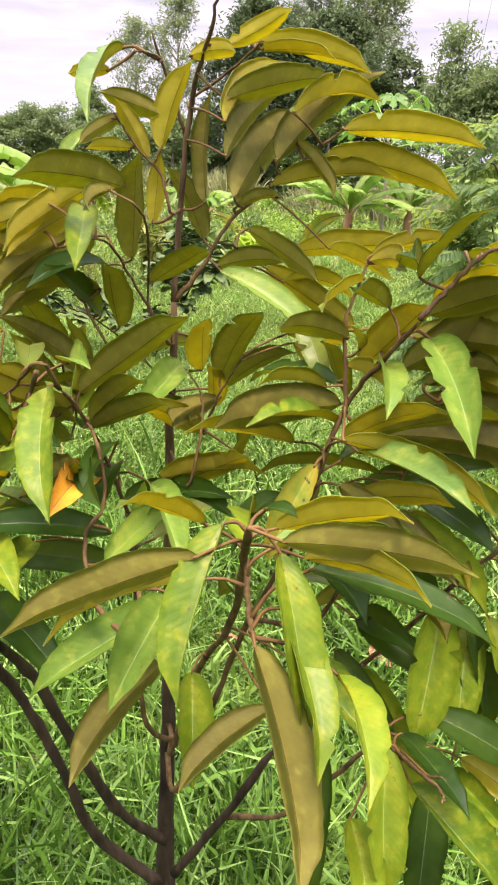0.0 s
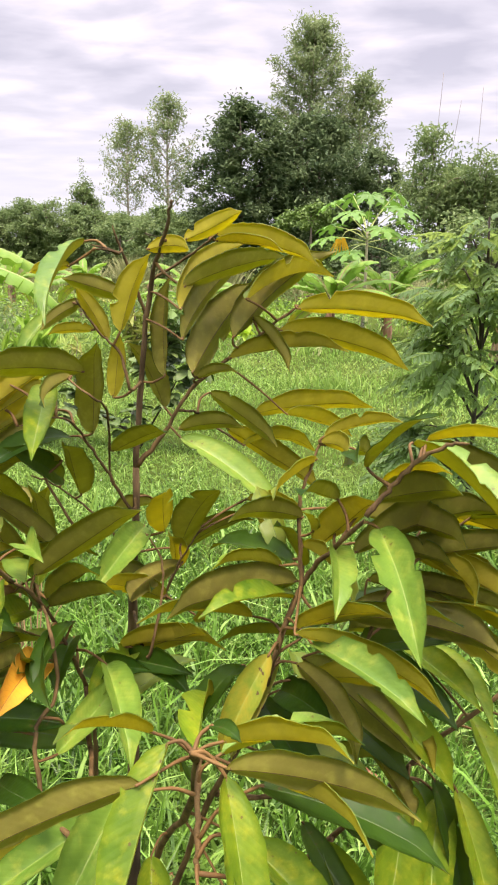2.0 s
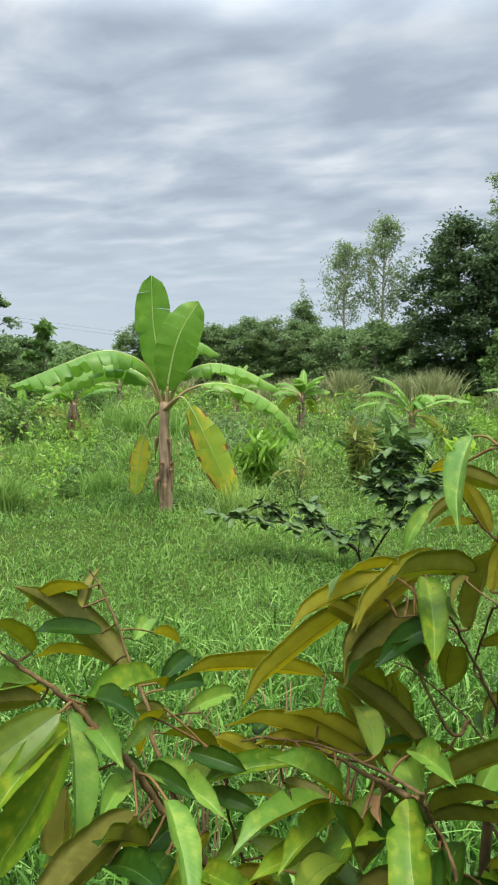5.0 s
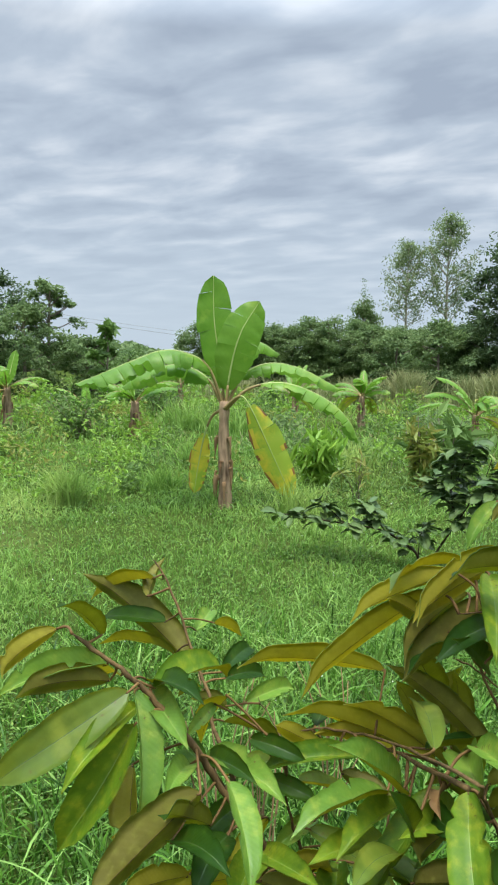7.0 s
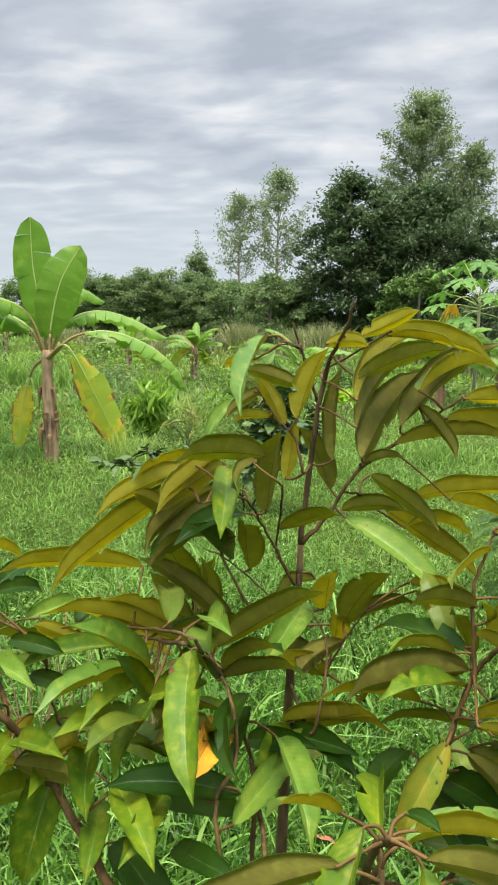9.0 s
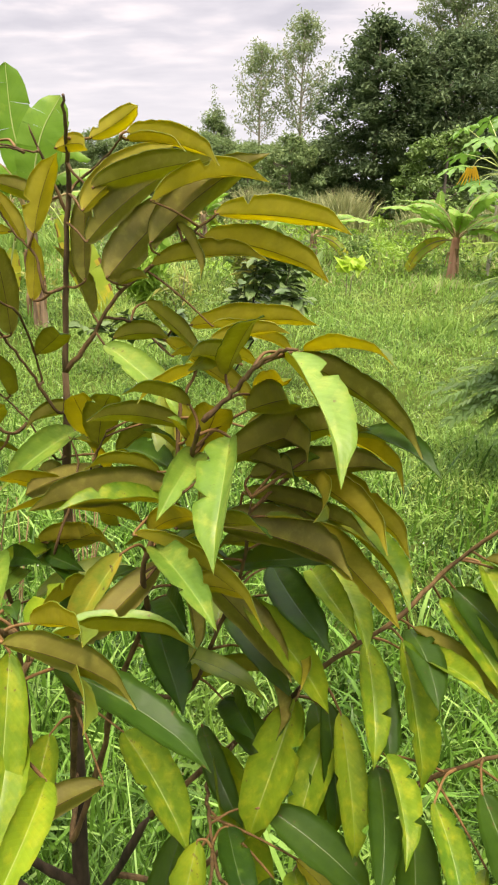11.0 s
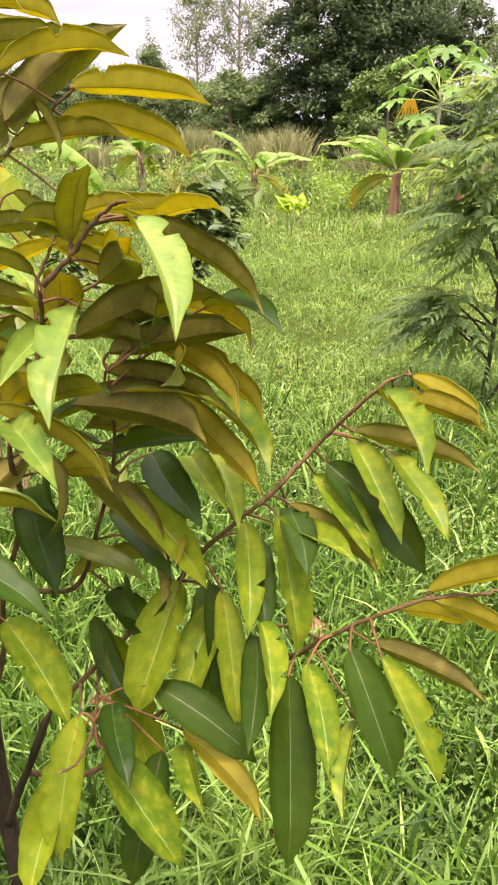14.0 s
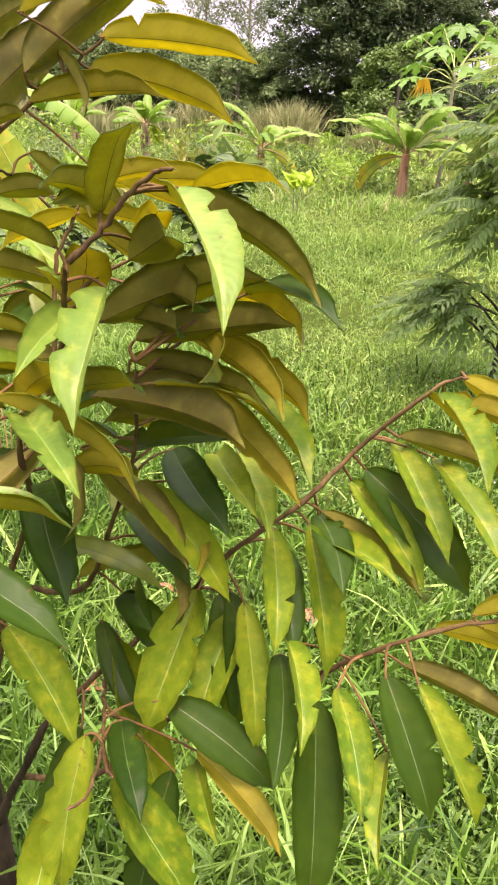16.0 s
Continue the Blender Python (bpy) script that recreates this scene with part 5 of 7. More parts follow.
def banana(name, place, turn, height, radius, leaves, label, group="", seed=1, stem_mat=None, size=1.0, blade=None):
    rng = np.random.default_rng(seed)
    blade = blade or BANANA_LEAF
    plant = thing(name, place, label, "banana plant", group, turn, size)
    line = glide([(0, 0, -0.06), (0.01, 0.0, height * 0.35), (-0.01, 0.01, height * 0.7), (0, 0, height)], 4)
    v, f = tube(line, radius * 1.15, radius * 0.72, 12, 0.08, seed)
    part("pseudostem", mesh_of("pseudostem", v, f, [stem_mat or STEM_BANANA]), plant, None, "fibrous brown and green false stem")
    for k in range(4):
        a = rng.uniform(0, 6.28)
        z = height * rng.uniform(0.35, 0.9)
        sheath = glide([(radius * 0.9 * math.cos(a), radius * 0.9 * math.sin(a), z), (radius * 1.25 * math.cos(a), radius * 1.25 * math.sin(a), z - 0.06), (radius * 1.5 * math.cos(a), radius * 1.5 * math.sin(a), z - rng.uniform(0.14, 0.3))], 3)
        v, f = tube(sheath, 0.030, 0.008, 6, 0.3, seed + k)
        part("dry_sheath", mesh_of("dry_sheath", v, f, [DRY]), plant)
    for az, e0, ln, wd, droop, kind, twist in leaves:
        fresh = kind != "old"
        c, v, f, uv, edge = banana_leaf(az, e0, ln, wd, droop, rng, 0.0 if kind == "whole" else 0.45, 0.16, 0.0 if kind == "whole" else twist, 0.18 if kind == "whole" else 0.45, kind == "old")
        foot = Matrix.Translation((0, 0, height - 0.05))
        if kind == "whole":
            foot = foot @ Matrix.Rotation(radians(twist), 4, "Y")
        ob = part("leaf", mesh_of("leaf", v, f, [blade, blade] if fresh else [BANANA_OLD, BANANA_EDGE], edge, True, uv), plant, foot, "" if fresh else "hanging yellowed leaf with burnt edges")
        v, f = tube(c, 0.017 * (1 if ln > 0.8 else 0.6), 0.002, 7, 0.04, seed)
        part("midrib", mesh_of("midrib", v, f, [BANANA_RIB if kind == "whole" else BANANA_STALK]), ob)
    return plant


def banana_blade(points, width, stalk, mode, rng, hang=0.9, tears=0.4):
    """A banana leaf along a given midrib: mode "arch" lets both halves hang from it, "face" turns the blade outwards."""
    c = glide(points, 9)
    n = len(c) - 1
    run_len = np.concatenate([[0], np.cumsum(np.linalg.norm(np.diff(c, axis=0), axis=1))])
    s = run_len / run_len[-1]
    first = int(np.searchsorted(s, stalk))
    verts, faces, uv, edge = [], [], [], []
    for sd in (-1, 1):
        k = first
        while k < n:
            run = min(n - k, int(rng.integers(3, 8)) if tears else n)
            sag = hang + rng.normal(0, 0.30) * tears
            cut = rng.uniform(0.86, 1.0) if tears else 1.0
            rows = []
            for i in range(k, k + run + 1):
                t = (s[i] - stalk) / (1 - stalk)
                w = width * 0.5 * min(1.0, max(t + 0.015, 0.0) ** 0.55 * 1.75) * max(0.0, 1 - t**6) ** 0.5 * cut + 0.004
                tang = c[min(i + 1, n)] - c[max(i - 1, 0)]
                tang = tang / np.linalg.norm(tang)
                if mode == "arch":
                    side = np.cross((0.0, 0.0, 1.0), tang)
                else:
                    side = np.cross(tang, (0.12, 1.0, 0.0))
                side = side / np.linalg.norm(side)
                nrm = np.cross(tang, side)
                gap = -0.02 * tears if i == k + run and k + run < n else 0.0
                row = []
                for v in (0.0, 0.3, 0.60, 0.87 + 0.06 * math.sin(i * 1.7), 1.0):
                    ang = sag * v
                    p = c[i] + sd * side * w * v * math.cos(ang) - nrm * w * v * math.sin(ang) + tang * (gap * v - 0.10 * v * w)
                    p = p + nrm * 0.010 * math.sin(i * 2.1 + sd) * v
                    row.append(len(verts))
                    verts.append(p), uv.append((s[i], sd * v))
                rows.append(row)
            for a, b in zip(rows, rows[1:]):
                burnt = rng.uniform() < (0.8 if sd < 0 else 0.25)
                for q in range(4):
                    f = (a[q], a[q + 1], b[q + 1], b[q])
                    faces.append(f if sd > 0 else f[::-1])
                    edge.append(1 if q == 3 and burnt else 2 if q == 2 and burnt else 0)
            k += run
    return c, verts, faces, uv, edge


def main_banana(place, turn):
    rng = np.random.default_rng(3)
    plant = thing("banana_plant", place, "banana plant with broad green leaves and two yellowed hanging ones", "banana plant", "", turn)
    h = 1.17
    line = glide([(0.03, 0, -0.06), (0.02, 0.0, 0.35), (0.0, 0.01, 0.75), (0, 0, h)], 6)
    v, f = tube(line, 0.076, 0.050, 14, 0.09, 3)
    part("pseudostem", mesh_of("pseudostem", v, f, [STEM_BANANA]), plant, None, "fibrous brown and green false stem")
    for k in range(13):
        a = rng.uniform(0, 6.28)
        z = h * rng.uniform(0.25, 0.98)
        r = 0.07
        ca, sa = math.cos(a), math.sin(a)
        sheath = glide([(r * ca, r * sa, z), (r * 1.25 * ca, r * 1.25 * sa, z - 0.05), (r * 1.45 * ca, r * 1.5 * sa, z - rng.uniform(0.14, 0.3))], 3)
        v, f = tube(sheath, 0.026, 0.004, 6, 0.45, 9 + k)
        part("dry_sheath", mesh_of("dry_sheath", v, f, [DRY]), plant)
    blades_at = (
        ("face", 0.40, 0.16, 0.12, 0.22, ((-0.01, 0.03, -0.1), (-0.04, 0.05, 0.32), (-0.12, 0.07, 0.80), (-0.14, 0.09, 1.29))),
        ("face", 0.46, 0.18, 0.28, 0.18, ((0.01, -0.02, -0.1), (0.05, -0.05, 0.30), (0.15, -0.08, 0.70), (0.34, -0.04, 1.03))),
        ("arch", 0.34, 0.25, 0.75, 0.35, ((0, 0.03, -0.1), (0.10, 0.15, 0.36), (0.32, 0.27, 0.62), (0.60, 0.40, 0.50))),
        ("arch", 0.54, 0.20, 0.70, 0.55, ((0, 0, -0.1), (-0.17, -0.04, 0.34), (-0.42, -0.08, 0.49), (-0.66, -0.12, 0.50), (-0.95, -0.16, 0.39), (-1.22, -0.20, 0.27), (-1.50, -0.24, 0.15))),
        ("arch", 0.50, 0.22, 0.65, 0.6, ((0, 0.04, -0.1), (-0.18, 0.10, 0.22), (-0.48, 0.20, 0.36), (-0.85, 0.30, 0.28), (-1.12, 0.38, 0.10))),
        ("arch", 0.42, 0.24, 0.62, 0.55, ((0, 0.04, -0.1), (0.20, 0.10, 0.27), (0.48, 0.13, 0.40), (0.84, 0.16, 0.34), (1.24, 0.20, 0.14))),
        ("arch", 0.38, 0.26, 0.62, 0.55, ((0, -0.03, -0.1), (0.26, -0.08, 0.14), (0.62, -0.12, 0.20), (1.02, -0.16, 0.06), (1.28, -0.18, -0.16), (1.40, -0.18, -0.40))),
        ("old", 0.35, 0.26, 0.25, 0.30, ((0, -0.04, -0.08), (0.15, -0.16, 0.06), (0.26, -0.20, -0.04), (0.46, -0.22, -0.44), (0.72, -0.22, -0.98))),
        ("old", 0.22, 0.36, 0.30, 0.40, ((0, 0.05, -0.08), (-0.13, 0.14, -0.18), (-0.21, 0.16, -0.40), (-0.27, 0.18, -0.72), (-0.31, 0.18, -1.02))),
        ("arch", 0.32, 0.22, 0.9, 0.5, ((0, 0.05, -0.1), (-0.04, 0.22, 0.3), (-0.12, 0.5, 0.42), (-0.2, 0.9, 0.25))),
    )
    foot = Matrix.Translation((0, 0, h))
    for k, (mode, wd, stalk, hang, tears, pts) in enumerate(blades_at):
        old = mode == "old"
        c, v, f, uv, edge = banana_blade(pts, wd, stalk, "face" if old else mode, rng, hang, tears)
        ob = part("leaf", mesh_of("leaf", v, f, [BANANA_OLD, BANANA_EDGE, BANANA_YELLOW] if old else [BANANA_LEAF, BANANA_LEAF, BANANA_LEAF], edge, True, uv), plant, foot, "hanging yellowed leaf with burnt edges" if old else "")
        cut = max(3, int(stalk * len(c)) + 2)
        v, f = tube(c[:cut], 0.021, 0.011, 8, 0.04, k)
        part("stalk", mesh_of("stalk", v, f, [BANANA_STALK]), ob)
        v, f = tube(c[cut - 1:], 0.0105, 0.002, 7, 0.04, k)
        part("midrib", mesh_of("midrib", v, f, [BANANA_RIB]), ob)


main_banana((-3.97, 5.93, 0.0), radians(36.7))


def leaf_fan(count, seed, ln=1.0, wd=0.28, old=1, spear=True):
    rng = np.random.default_rng(seed)
    out = []
    for k in range(count):
        az = 360 * k / count + rng.uniform(-25, 25)
        out.append((az, rng.uniform(35, 75), ln * rng.uniform(0.75, 1.2), wd * rng.uniform(0.8, 1.15), rng.uniform(50, 100), "torn", rng.uniform(-25, 25)))
    if spear:
        out.append((rng.uniform(0, 360), 84, ln * 0.8, wd, 12, "whole", rng.uniform(-15, 15)))
    for k in range(old):
        out.append((rng.uniform(0, 360), 0, ln * 0.8, wd * 0.8, 85, "old", 40))
    return out


GROVE = "young banana plants across the field"
banana("banana_plant", (-9.07, 9.95, 0.0), 0.7, 0.72, 0.10, leaf_fan(8, 21, 1.0, 0.24, 0), "small banana plant with a thick dark stem and spreading green leaves", GROVE, 21)
banana("banana_plant", (-6.88, 15.49, 0.0), 0.2, 0.75, 0.09, leaf_fan(10, 22, 1.0, 0.26, 3, False), "small banana plant with dry brown leaves round its stem", GROVE, 22)
banana("banana_plant", (-3.88, 14.62, 0.0), 0.5, 0.55, 0.08, leaf_fan(10, 23, 1.3, 0.26, 1, False), "low banana plant with long arching light green leaves", GROVE, 23, blade=BANANA_PALE)
banana("banana_plant", (-0.8, 13.0, 0.0), 0.1, 0.75, 0.09, leaf_fan(16, 24, 1.45, 0.28, 2, False), "banana clump with a pinkish dry stem and pale green leaves", GROVE, 24, STEM_PINK, blade=BANANA_PALE)
banana("banana_plant", (0.2, 14.0, 0.0), 0.9, 0.8, 0.08, leaf_fan(14, 25, 1.35, 0.28, 1, False), "banana clump with pale green leaves beside a papaya", GROVE, 25, STEM_PINK, blade=BANANA_PALE)
banana("banana_plant", (-12.4, 9.5, 0.0), 0.4, 0.85, 0.10, leaf_fan(8, 26, 1.1, 0.25, 2), "small banana plant with a dry brown skirt of leaves", GROVE, 26)
banana("banana_plant", (-14.6, 17.9, 0.0), 0.4, 0.7, 0.09, leaf_fan(8, 27, 1.3, 0.28, 0), "small banana plant far off in the meadow", GROVE, 27)
banana("banana_plant", (-9.9, 17.4, 0.0), 1.4, 0.55, 0.08, leaf_fan(8, 28, 1.2, 0.26, 1), "small banana plant far off in the meadow", GROVE, 28)
banana("banana_plant", (-10.9, 10.4, 0.0), 1.1, 0.35, 0.06, leaf_fan(6, 29, 0.8, 0.2, 0), "low banana shoot with yellow-green leaves", GROVE, 29, blade=BANANA_PALE)
banana("banana_plant", (-2.2, 20.0, 0.0), 0.0, 0.5, 0.07, leaf_fan(8, 31, 1.3, 0.26, 0), "small banana plant far off in the meadow", GROVE, 31)
banana("banana_plant", (1.9, 11.2, 0.0), 0.0, 0.5, 0.07, leaf_fan(8, 32, 1.0, 0.3, 0), "low banana plant with bright green leaves", GROVE, 32, blade=BANANA_PALE)

# ---------------- papaya ----------------


def palm_leaf(radius, rng):
    """A papaya leaf: seven cut lobes round the stalk, slightly cupped."""
    verts, faces = [(0, 0, 0)], []
    for k in range(7):
        a = radians(-135 + 45 * k)
        L = radius * (1.0 if 1 < k < 5 else 0.78)
        d = np.array([math.cos(a), math.sin(a), 0])
        p = np.array([-d[1], d[0], 0])
        o = len(verts)
        for t, w in ((0.30, 0.10), (0.48, 0.24), (0.58, 0.12), (0.78, 0.20), (0.86, 0.07)):
            z = -0.25 * radius * t * t + rng.normal(0, 0.008)
            verts.append(d * L * t + p * L * w + np.array((0, 0, z + 0.02)))
            verts.append(d * L * t - p * L * w + np.array((0, 0, z + 0.02)))
            verts.append(d * L * t + np.array((0, 0, z)))
        verts.append(d * L + np.array((0, 0, -0.28 * radius)))
        faces += [(0, o + 2, o), (0, o + 1, o + 2)]
        for q in range(4):
            b = o + q * 3
            faces += [(b, b + 2, b + 5, b + 3), (b + 2, b + 1, b + 4, b + 5)]
        b = o + 12
        faces += [(b, b + 2, len(verts) - 1), (b + 2, b + 1, len(verts) - 1)]
    return verts, faces


def papaya(place):
    rng = np.random.default_rng(9)
    plant = thing("papaya_tree", place, "slim papaya tree with light green leaves and one withered orange", "tree")
    line = glide([(0, 0, -0.05), (0.02, 0, 0.7), (0.0, 0.02, 1.4), (-0.02, 0, 2.02)], 5)
    v, f = tube(line, 0.036, 0.024, 9, 0.06, 4)
    part("trunk", mesh_of("trunk", v, f, [BARK_PALE]), plant)
    for k in range(17):
        az = 2.4 * k + rng.uniform(-0.2, 0.2)
        el = radians(58 - 4.2 * k + rng.uniform(-8, 8))
        ln = rng.uniform(0.58, 0.95)
        d = Vector((math.cos(az) * math.cos(el), math.sin(az) * math.cos(el), math.sin(el)))
        foot = Vector((-0.02, 0, 2.02 - 0.016 * k))
        tip = foot + d * ln
        lo, fa = palm_leaf(rng.uniform(0.30, 0.42), rng)
        flat = Vector((d.x, d.y, -0.35)).normalized()
        m = Matrix.Translation(tip) @ flat.to_track_quat("X", "Z").to_matrix().to_4x4()
        ob = part("leaf", mesh_of("leaf", lo, fa, [PAPAYA_LEAF]), plant, m)
        inv = m.inverted()
        line = glide([inv @ foot, inv @ (foot + d * ln * 0.5 + Vector((0, 0, 0.04))), inv @ tip], 4)
        v, f = tube(line, 0.010, 0.006, 6, 0.05, k)
        part("petiole", mesh_of("petiole", v, f, [BANANA_RIB]), ob)
    # the withered leaf hangs from a drooping stalk
    hang = Vector((-0.44, -0.45, 1.86))
    line = glide([(-0.02, 0, 1.86), (-0.18, -0.2, 2.02), (-0.36, -0.38, 1.99), hang], 4)
    v, f = tube(line, 0.010, 0.006, 6, 0.05, 77)
    part("drooping_petiole", mesh_of("drooping_petiole", v, f, [BANANA_RIB]), plant)
    verts, faces = [], []
    for k in range(7):
        x0 = -0.17 + 0.052 * k
        o = len(verts)
        for t in (0, 0.3, 0.65, 1.0):
            w = 0.021 * (1 - 0.8 * abs(t - 0.4))
            y = 0.04 * math.sin(k * 1.9)
            verts += [(x0 * (0.35 + t * 0.9) - w, y + 0.03 * t, 0.02 - 0.30 * t), (x0 * (0.35 + t * 0.9) + w, y - 0.03 * t, 0.02 - 0.30 * t)]
        for q in range(3):
            b = o + q * 2
            faces.append((b, b + 1, b + 3, b + 2))
    part("withered_leaf", mesh_of("withered_leaf", verts, faces, [PAPAYA_OLD]), plant, Matrix.Translation(hang), "withered orange papaya leaf")


papaya((-0.27, 13.5, 0.0))

# ---------------- slender tree with feathery leaves ----------------


def feather_leaf(length, pairs, rng):
    """A pinnate leaf: an arching stalk with pairs of folded oval leaflets that hang from it."""
    verts, faces = [], []
    sag = rng.uniform(0.30, 0.75)
    for k in range(pairs + 1):
        t = 0.20 + 0.80 * (k + 1) / (pairs + 1)
        c = np.array([length * t, 0, -sag * length * t * t])
        for sd in (-1, 1) if k < pairs else (0,):
            d = np.array([0.42, sd * rng.uniform(0.50, 0.85), -0.62 + rng.normal(0, 0.22)]) if sd else np.array([0.8, 0, -0.7])
            d /= np.linalg.norm(d)
            L = 0.066 * (1 - 1.1 * (t - 0.6) ** 2) * rng.uniform(0.85, 1.15)
            w = np.cross(d, (0.25, 0, 1))
            w *= L * 0.19 / np.linalg.norm(w)
            up = np.cross(w, d)
            up *= 0.006 / np.linalg.norm(up)
            o = len(verts)
            verts += [c, c + d * L * 0.30 + w + up, c + d * L * 0.68 + w * 0.85 + up, c + d * L, c + d * L * 0.68 - w * 0.85 + up, c + d * L * 0.30 - w + up]
            faces += [(o, o + 1, o + 2, o + 3), (o, o + 3, o + 4, o + 5)]
    v, f = tube([(0, 0, 0), (length * 0.5, 0, -sag * 0.25 * length), (length, 0, -sag * length)], 0.0022, 0.0009, 4)
    o = len(verts)
    verts += v
    faces += [tuple(i + o for i in q) for q in f]
    return verts, faces


def feathery_tree(place):
    rng = np.random.default_rng(14)
    plant = thing("feathery_tree", place, "slender young tree with dark feathery compound leaves, standing in grass", "tree")
    shapes = []
    for k in range(5):
        v, f = feather_leaf(rng.uniform(0.22, 0.34), 8, rng)
        shapes.append(mesh_of("leaf", v, f, [CASSIA_LEAF], None, False))
    lines = []

    def limb(name, pts, r0, r1):
        line = glide(pts, 5)
        v, f = tube(line, r0, r1, 8, 0.06, len(lines))
        part(name, mesh_of(name, v, f, [BARK_DARK]), plant)
        lines.append(line)

    limb("trunk", [(0, 0, -0.05), (0.0, 0.01, 0.40), (-0.02, 0.0, 0.90), (-0.02, 0.03, 1.35), (-0.05, 0.05, 1.78)], 0.016, 0.005)
    limb("side_stem", [(0.01, 0, 0.02), (0.08, 0.03, 0.20), (0.17, 0.06, 0.40), (0.30, 0.10, 0.85)], 0.012, 0.005)
    reach = ((178, 0.30, 0.44, 0.22), (205, 0.34, 0.36, 0.24), (150, 0.38, 0.36, 0.18), (185, 0.46, 0.30, 0.16), (170, 0.40, 0.38, 0.10), (195, 0.50, 0.26, 0.06), (190, 0.70, 0.27, 0.26), (165, 0.80, 0.26, 0.30), (225, 0.84, 0.28, 0.28), (120, 0.86, 0.28, 0.34), (178, 0.94, 0.30, 0.34),
             (20, 0.70, 0.46, 0.28), (340, 0.90, 0.42, 0.32), (200, 1.10, 0.24, 0.32), (140, 1.14, 0.22, 0.34), (250, 1.10, 0.28, 0.32), (60, 1.08, 0.36, 0.34), (10, 1.22, 0.36, 0.32), (300, 1.28, 0.28, 0.34), (180, 1.36, 0.14, 0.32), (330, 1.40, 0.22, 0.30))
    stem_line = lines[0]
    for az, z, out, rise in reach:
        out *= 0.88
        b = min(stem_line, key=lambda q: abs(q[2] - z))
        ca, sa = math.cos(radians(az)), math.sin(radians(az))
        limb("limb", [b, b + np.array((ca * out * 0.4, sa * out * 0.4, rise * 0.6)), b + np.array((ca * out * 0.78, sa * out * 0.78, rise * 0.95)), b + np.array((ca * out, sa * out, rise * 0.98))], 0.008, 0.003)
    count = 0
    loose_v, loose_f, o = [], [], 0
    for i, line in enumerate(lines):
        n = len(line)
        for k in range(n):
            t = k / (n - 1)
            many = (0 if t < 0.62 else 2) if i == 0 else (0 if t < 0.55 else 1) if i == 1 else (0 if t < 0.30 else 1 if k < n - 1 else 4)
            for q in range(many):
                ahead = Vector(line[min(k + 1, n - 1)] - line[max(k - 1, 0)])
                a = math.atan2(ahead.y, ahead.x) + rng.normal(0, 1.25) if i > 1 else rng.uniform(0, 2 * math.pi)
                d = Vector((math.cos(a), math.sin(a), rng.uniform(-0.25, 0.55))).normalized()
                m = Matrix.Translation(Vector(line[k])) @ d.to_track_quat("X", "Z").to_matrix().to_4x4() @ Matrix.Rotation(rng.uniform(-0.5, 0.5), 4, "X") @ Matrix.Scale(rng.uniform(0.70, 1.08), 4)
                me = shapes[rng.integers(0, 5)]
                if count < 290:
                    part("leaf", me, plant, m)
                    count += 1
                else:
                    co = np.empty(len(me.vertices) * 3, np.float32)
                    me.vertices.foreach_get("co", co)
                    mm = np.array(m)
                    loose_v.append(co.reshape(-1, 3) @ mm[:3, :3].T + mm[:3, 3])
                    loose_f.extend(tuple(x + o for x in pl.vertices) for pl in me.polygons)
                    o += len(me.vertices)
    if loose_v:
        part("foliage", mesh_of("foliage", np.concatenate(loose_v), loose_f, [CASSIA_LEAF], None, False), plant, None, "", "stuff")


feathery_tree((0.96, 4.08, 0.0))

# ---------------- shrubs, tufts ----------------


def shrub(name, place, height, spread, n, size, mat, label, ratio=0.4, droop=0.0, seed=1, stems=6, group="", base=0.12, upness=0.5):
    rng = np.random.default_rng(seed)
    plant = thing(name, place, label, "shrub", group)
    tips = []
    for k in range(stems):
        a = 2 * math.pi * k / stems + rng.uniform(-0.4, 0.4)
        r = spread * rng.uniform(0.25, 0.85)
        h = height * rng.uniform(0.65, 1.0) * (1 - 0.25 * r / spread)
        line = glide([(0.03 * math.cos(a), 0.03 * math.sin(a), -0.04), (r * 0.35 * math.cos(a), r * 0.35 * math.sin(a), h * 0.5), (r * math.cos(a), r * math.sin(a), h)], 5)
        v, f = tube(line, 0.012 * height, 0.004 * height, 6, 0.1, k)
        part("stem", mesh_of("stem", v, f, [BARK_FAR]), plant)
        tips.append(line)
    pts = []
    for _ in range(n):
        line = tips[rng.integers(0, stems)]
        t = base + (1 - base) * rng.uniform() ** 0.7
        p = line[int(t * (len(line) - 1))]
        pts.append(p + rng.normal(0, 1, 3) * np.array((0.16, 0.16, 0.10)) * spread * (0.5 + 0.7 * t))
    pts = np.array(pts)
    pts[:, 2] = np.maximum(pts[:, 2], size * 0.3)
    v, f = scatter_leaves(pts, size, rng, ratio, droop, upness)
    part("foliage", soup("foliage", v, f, [mat]), plant, None, "", "stuff")
    return plant


def plain_leaf(length, width, skins, seed):
    rng = np.random.default_rng(seed)
    return leaf_mesh(length, width, 0.06, 0.25, 0.04, [], skins, rng)


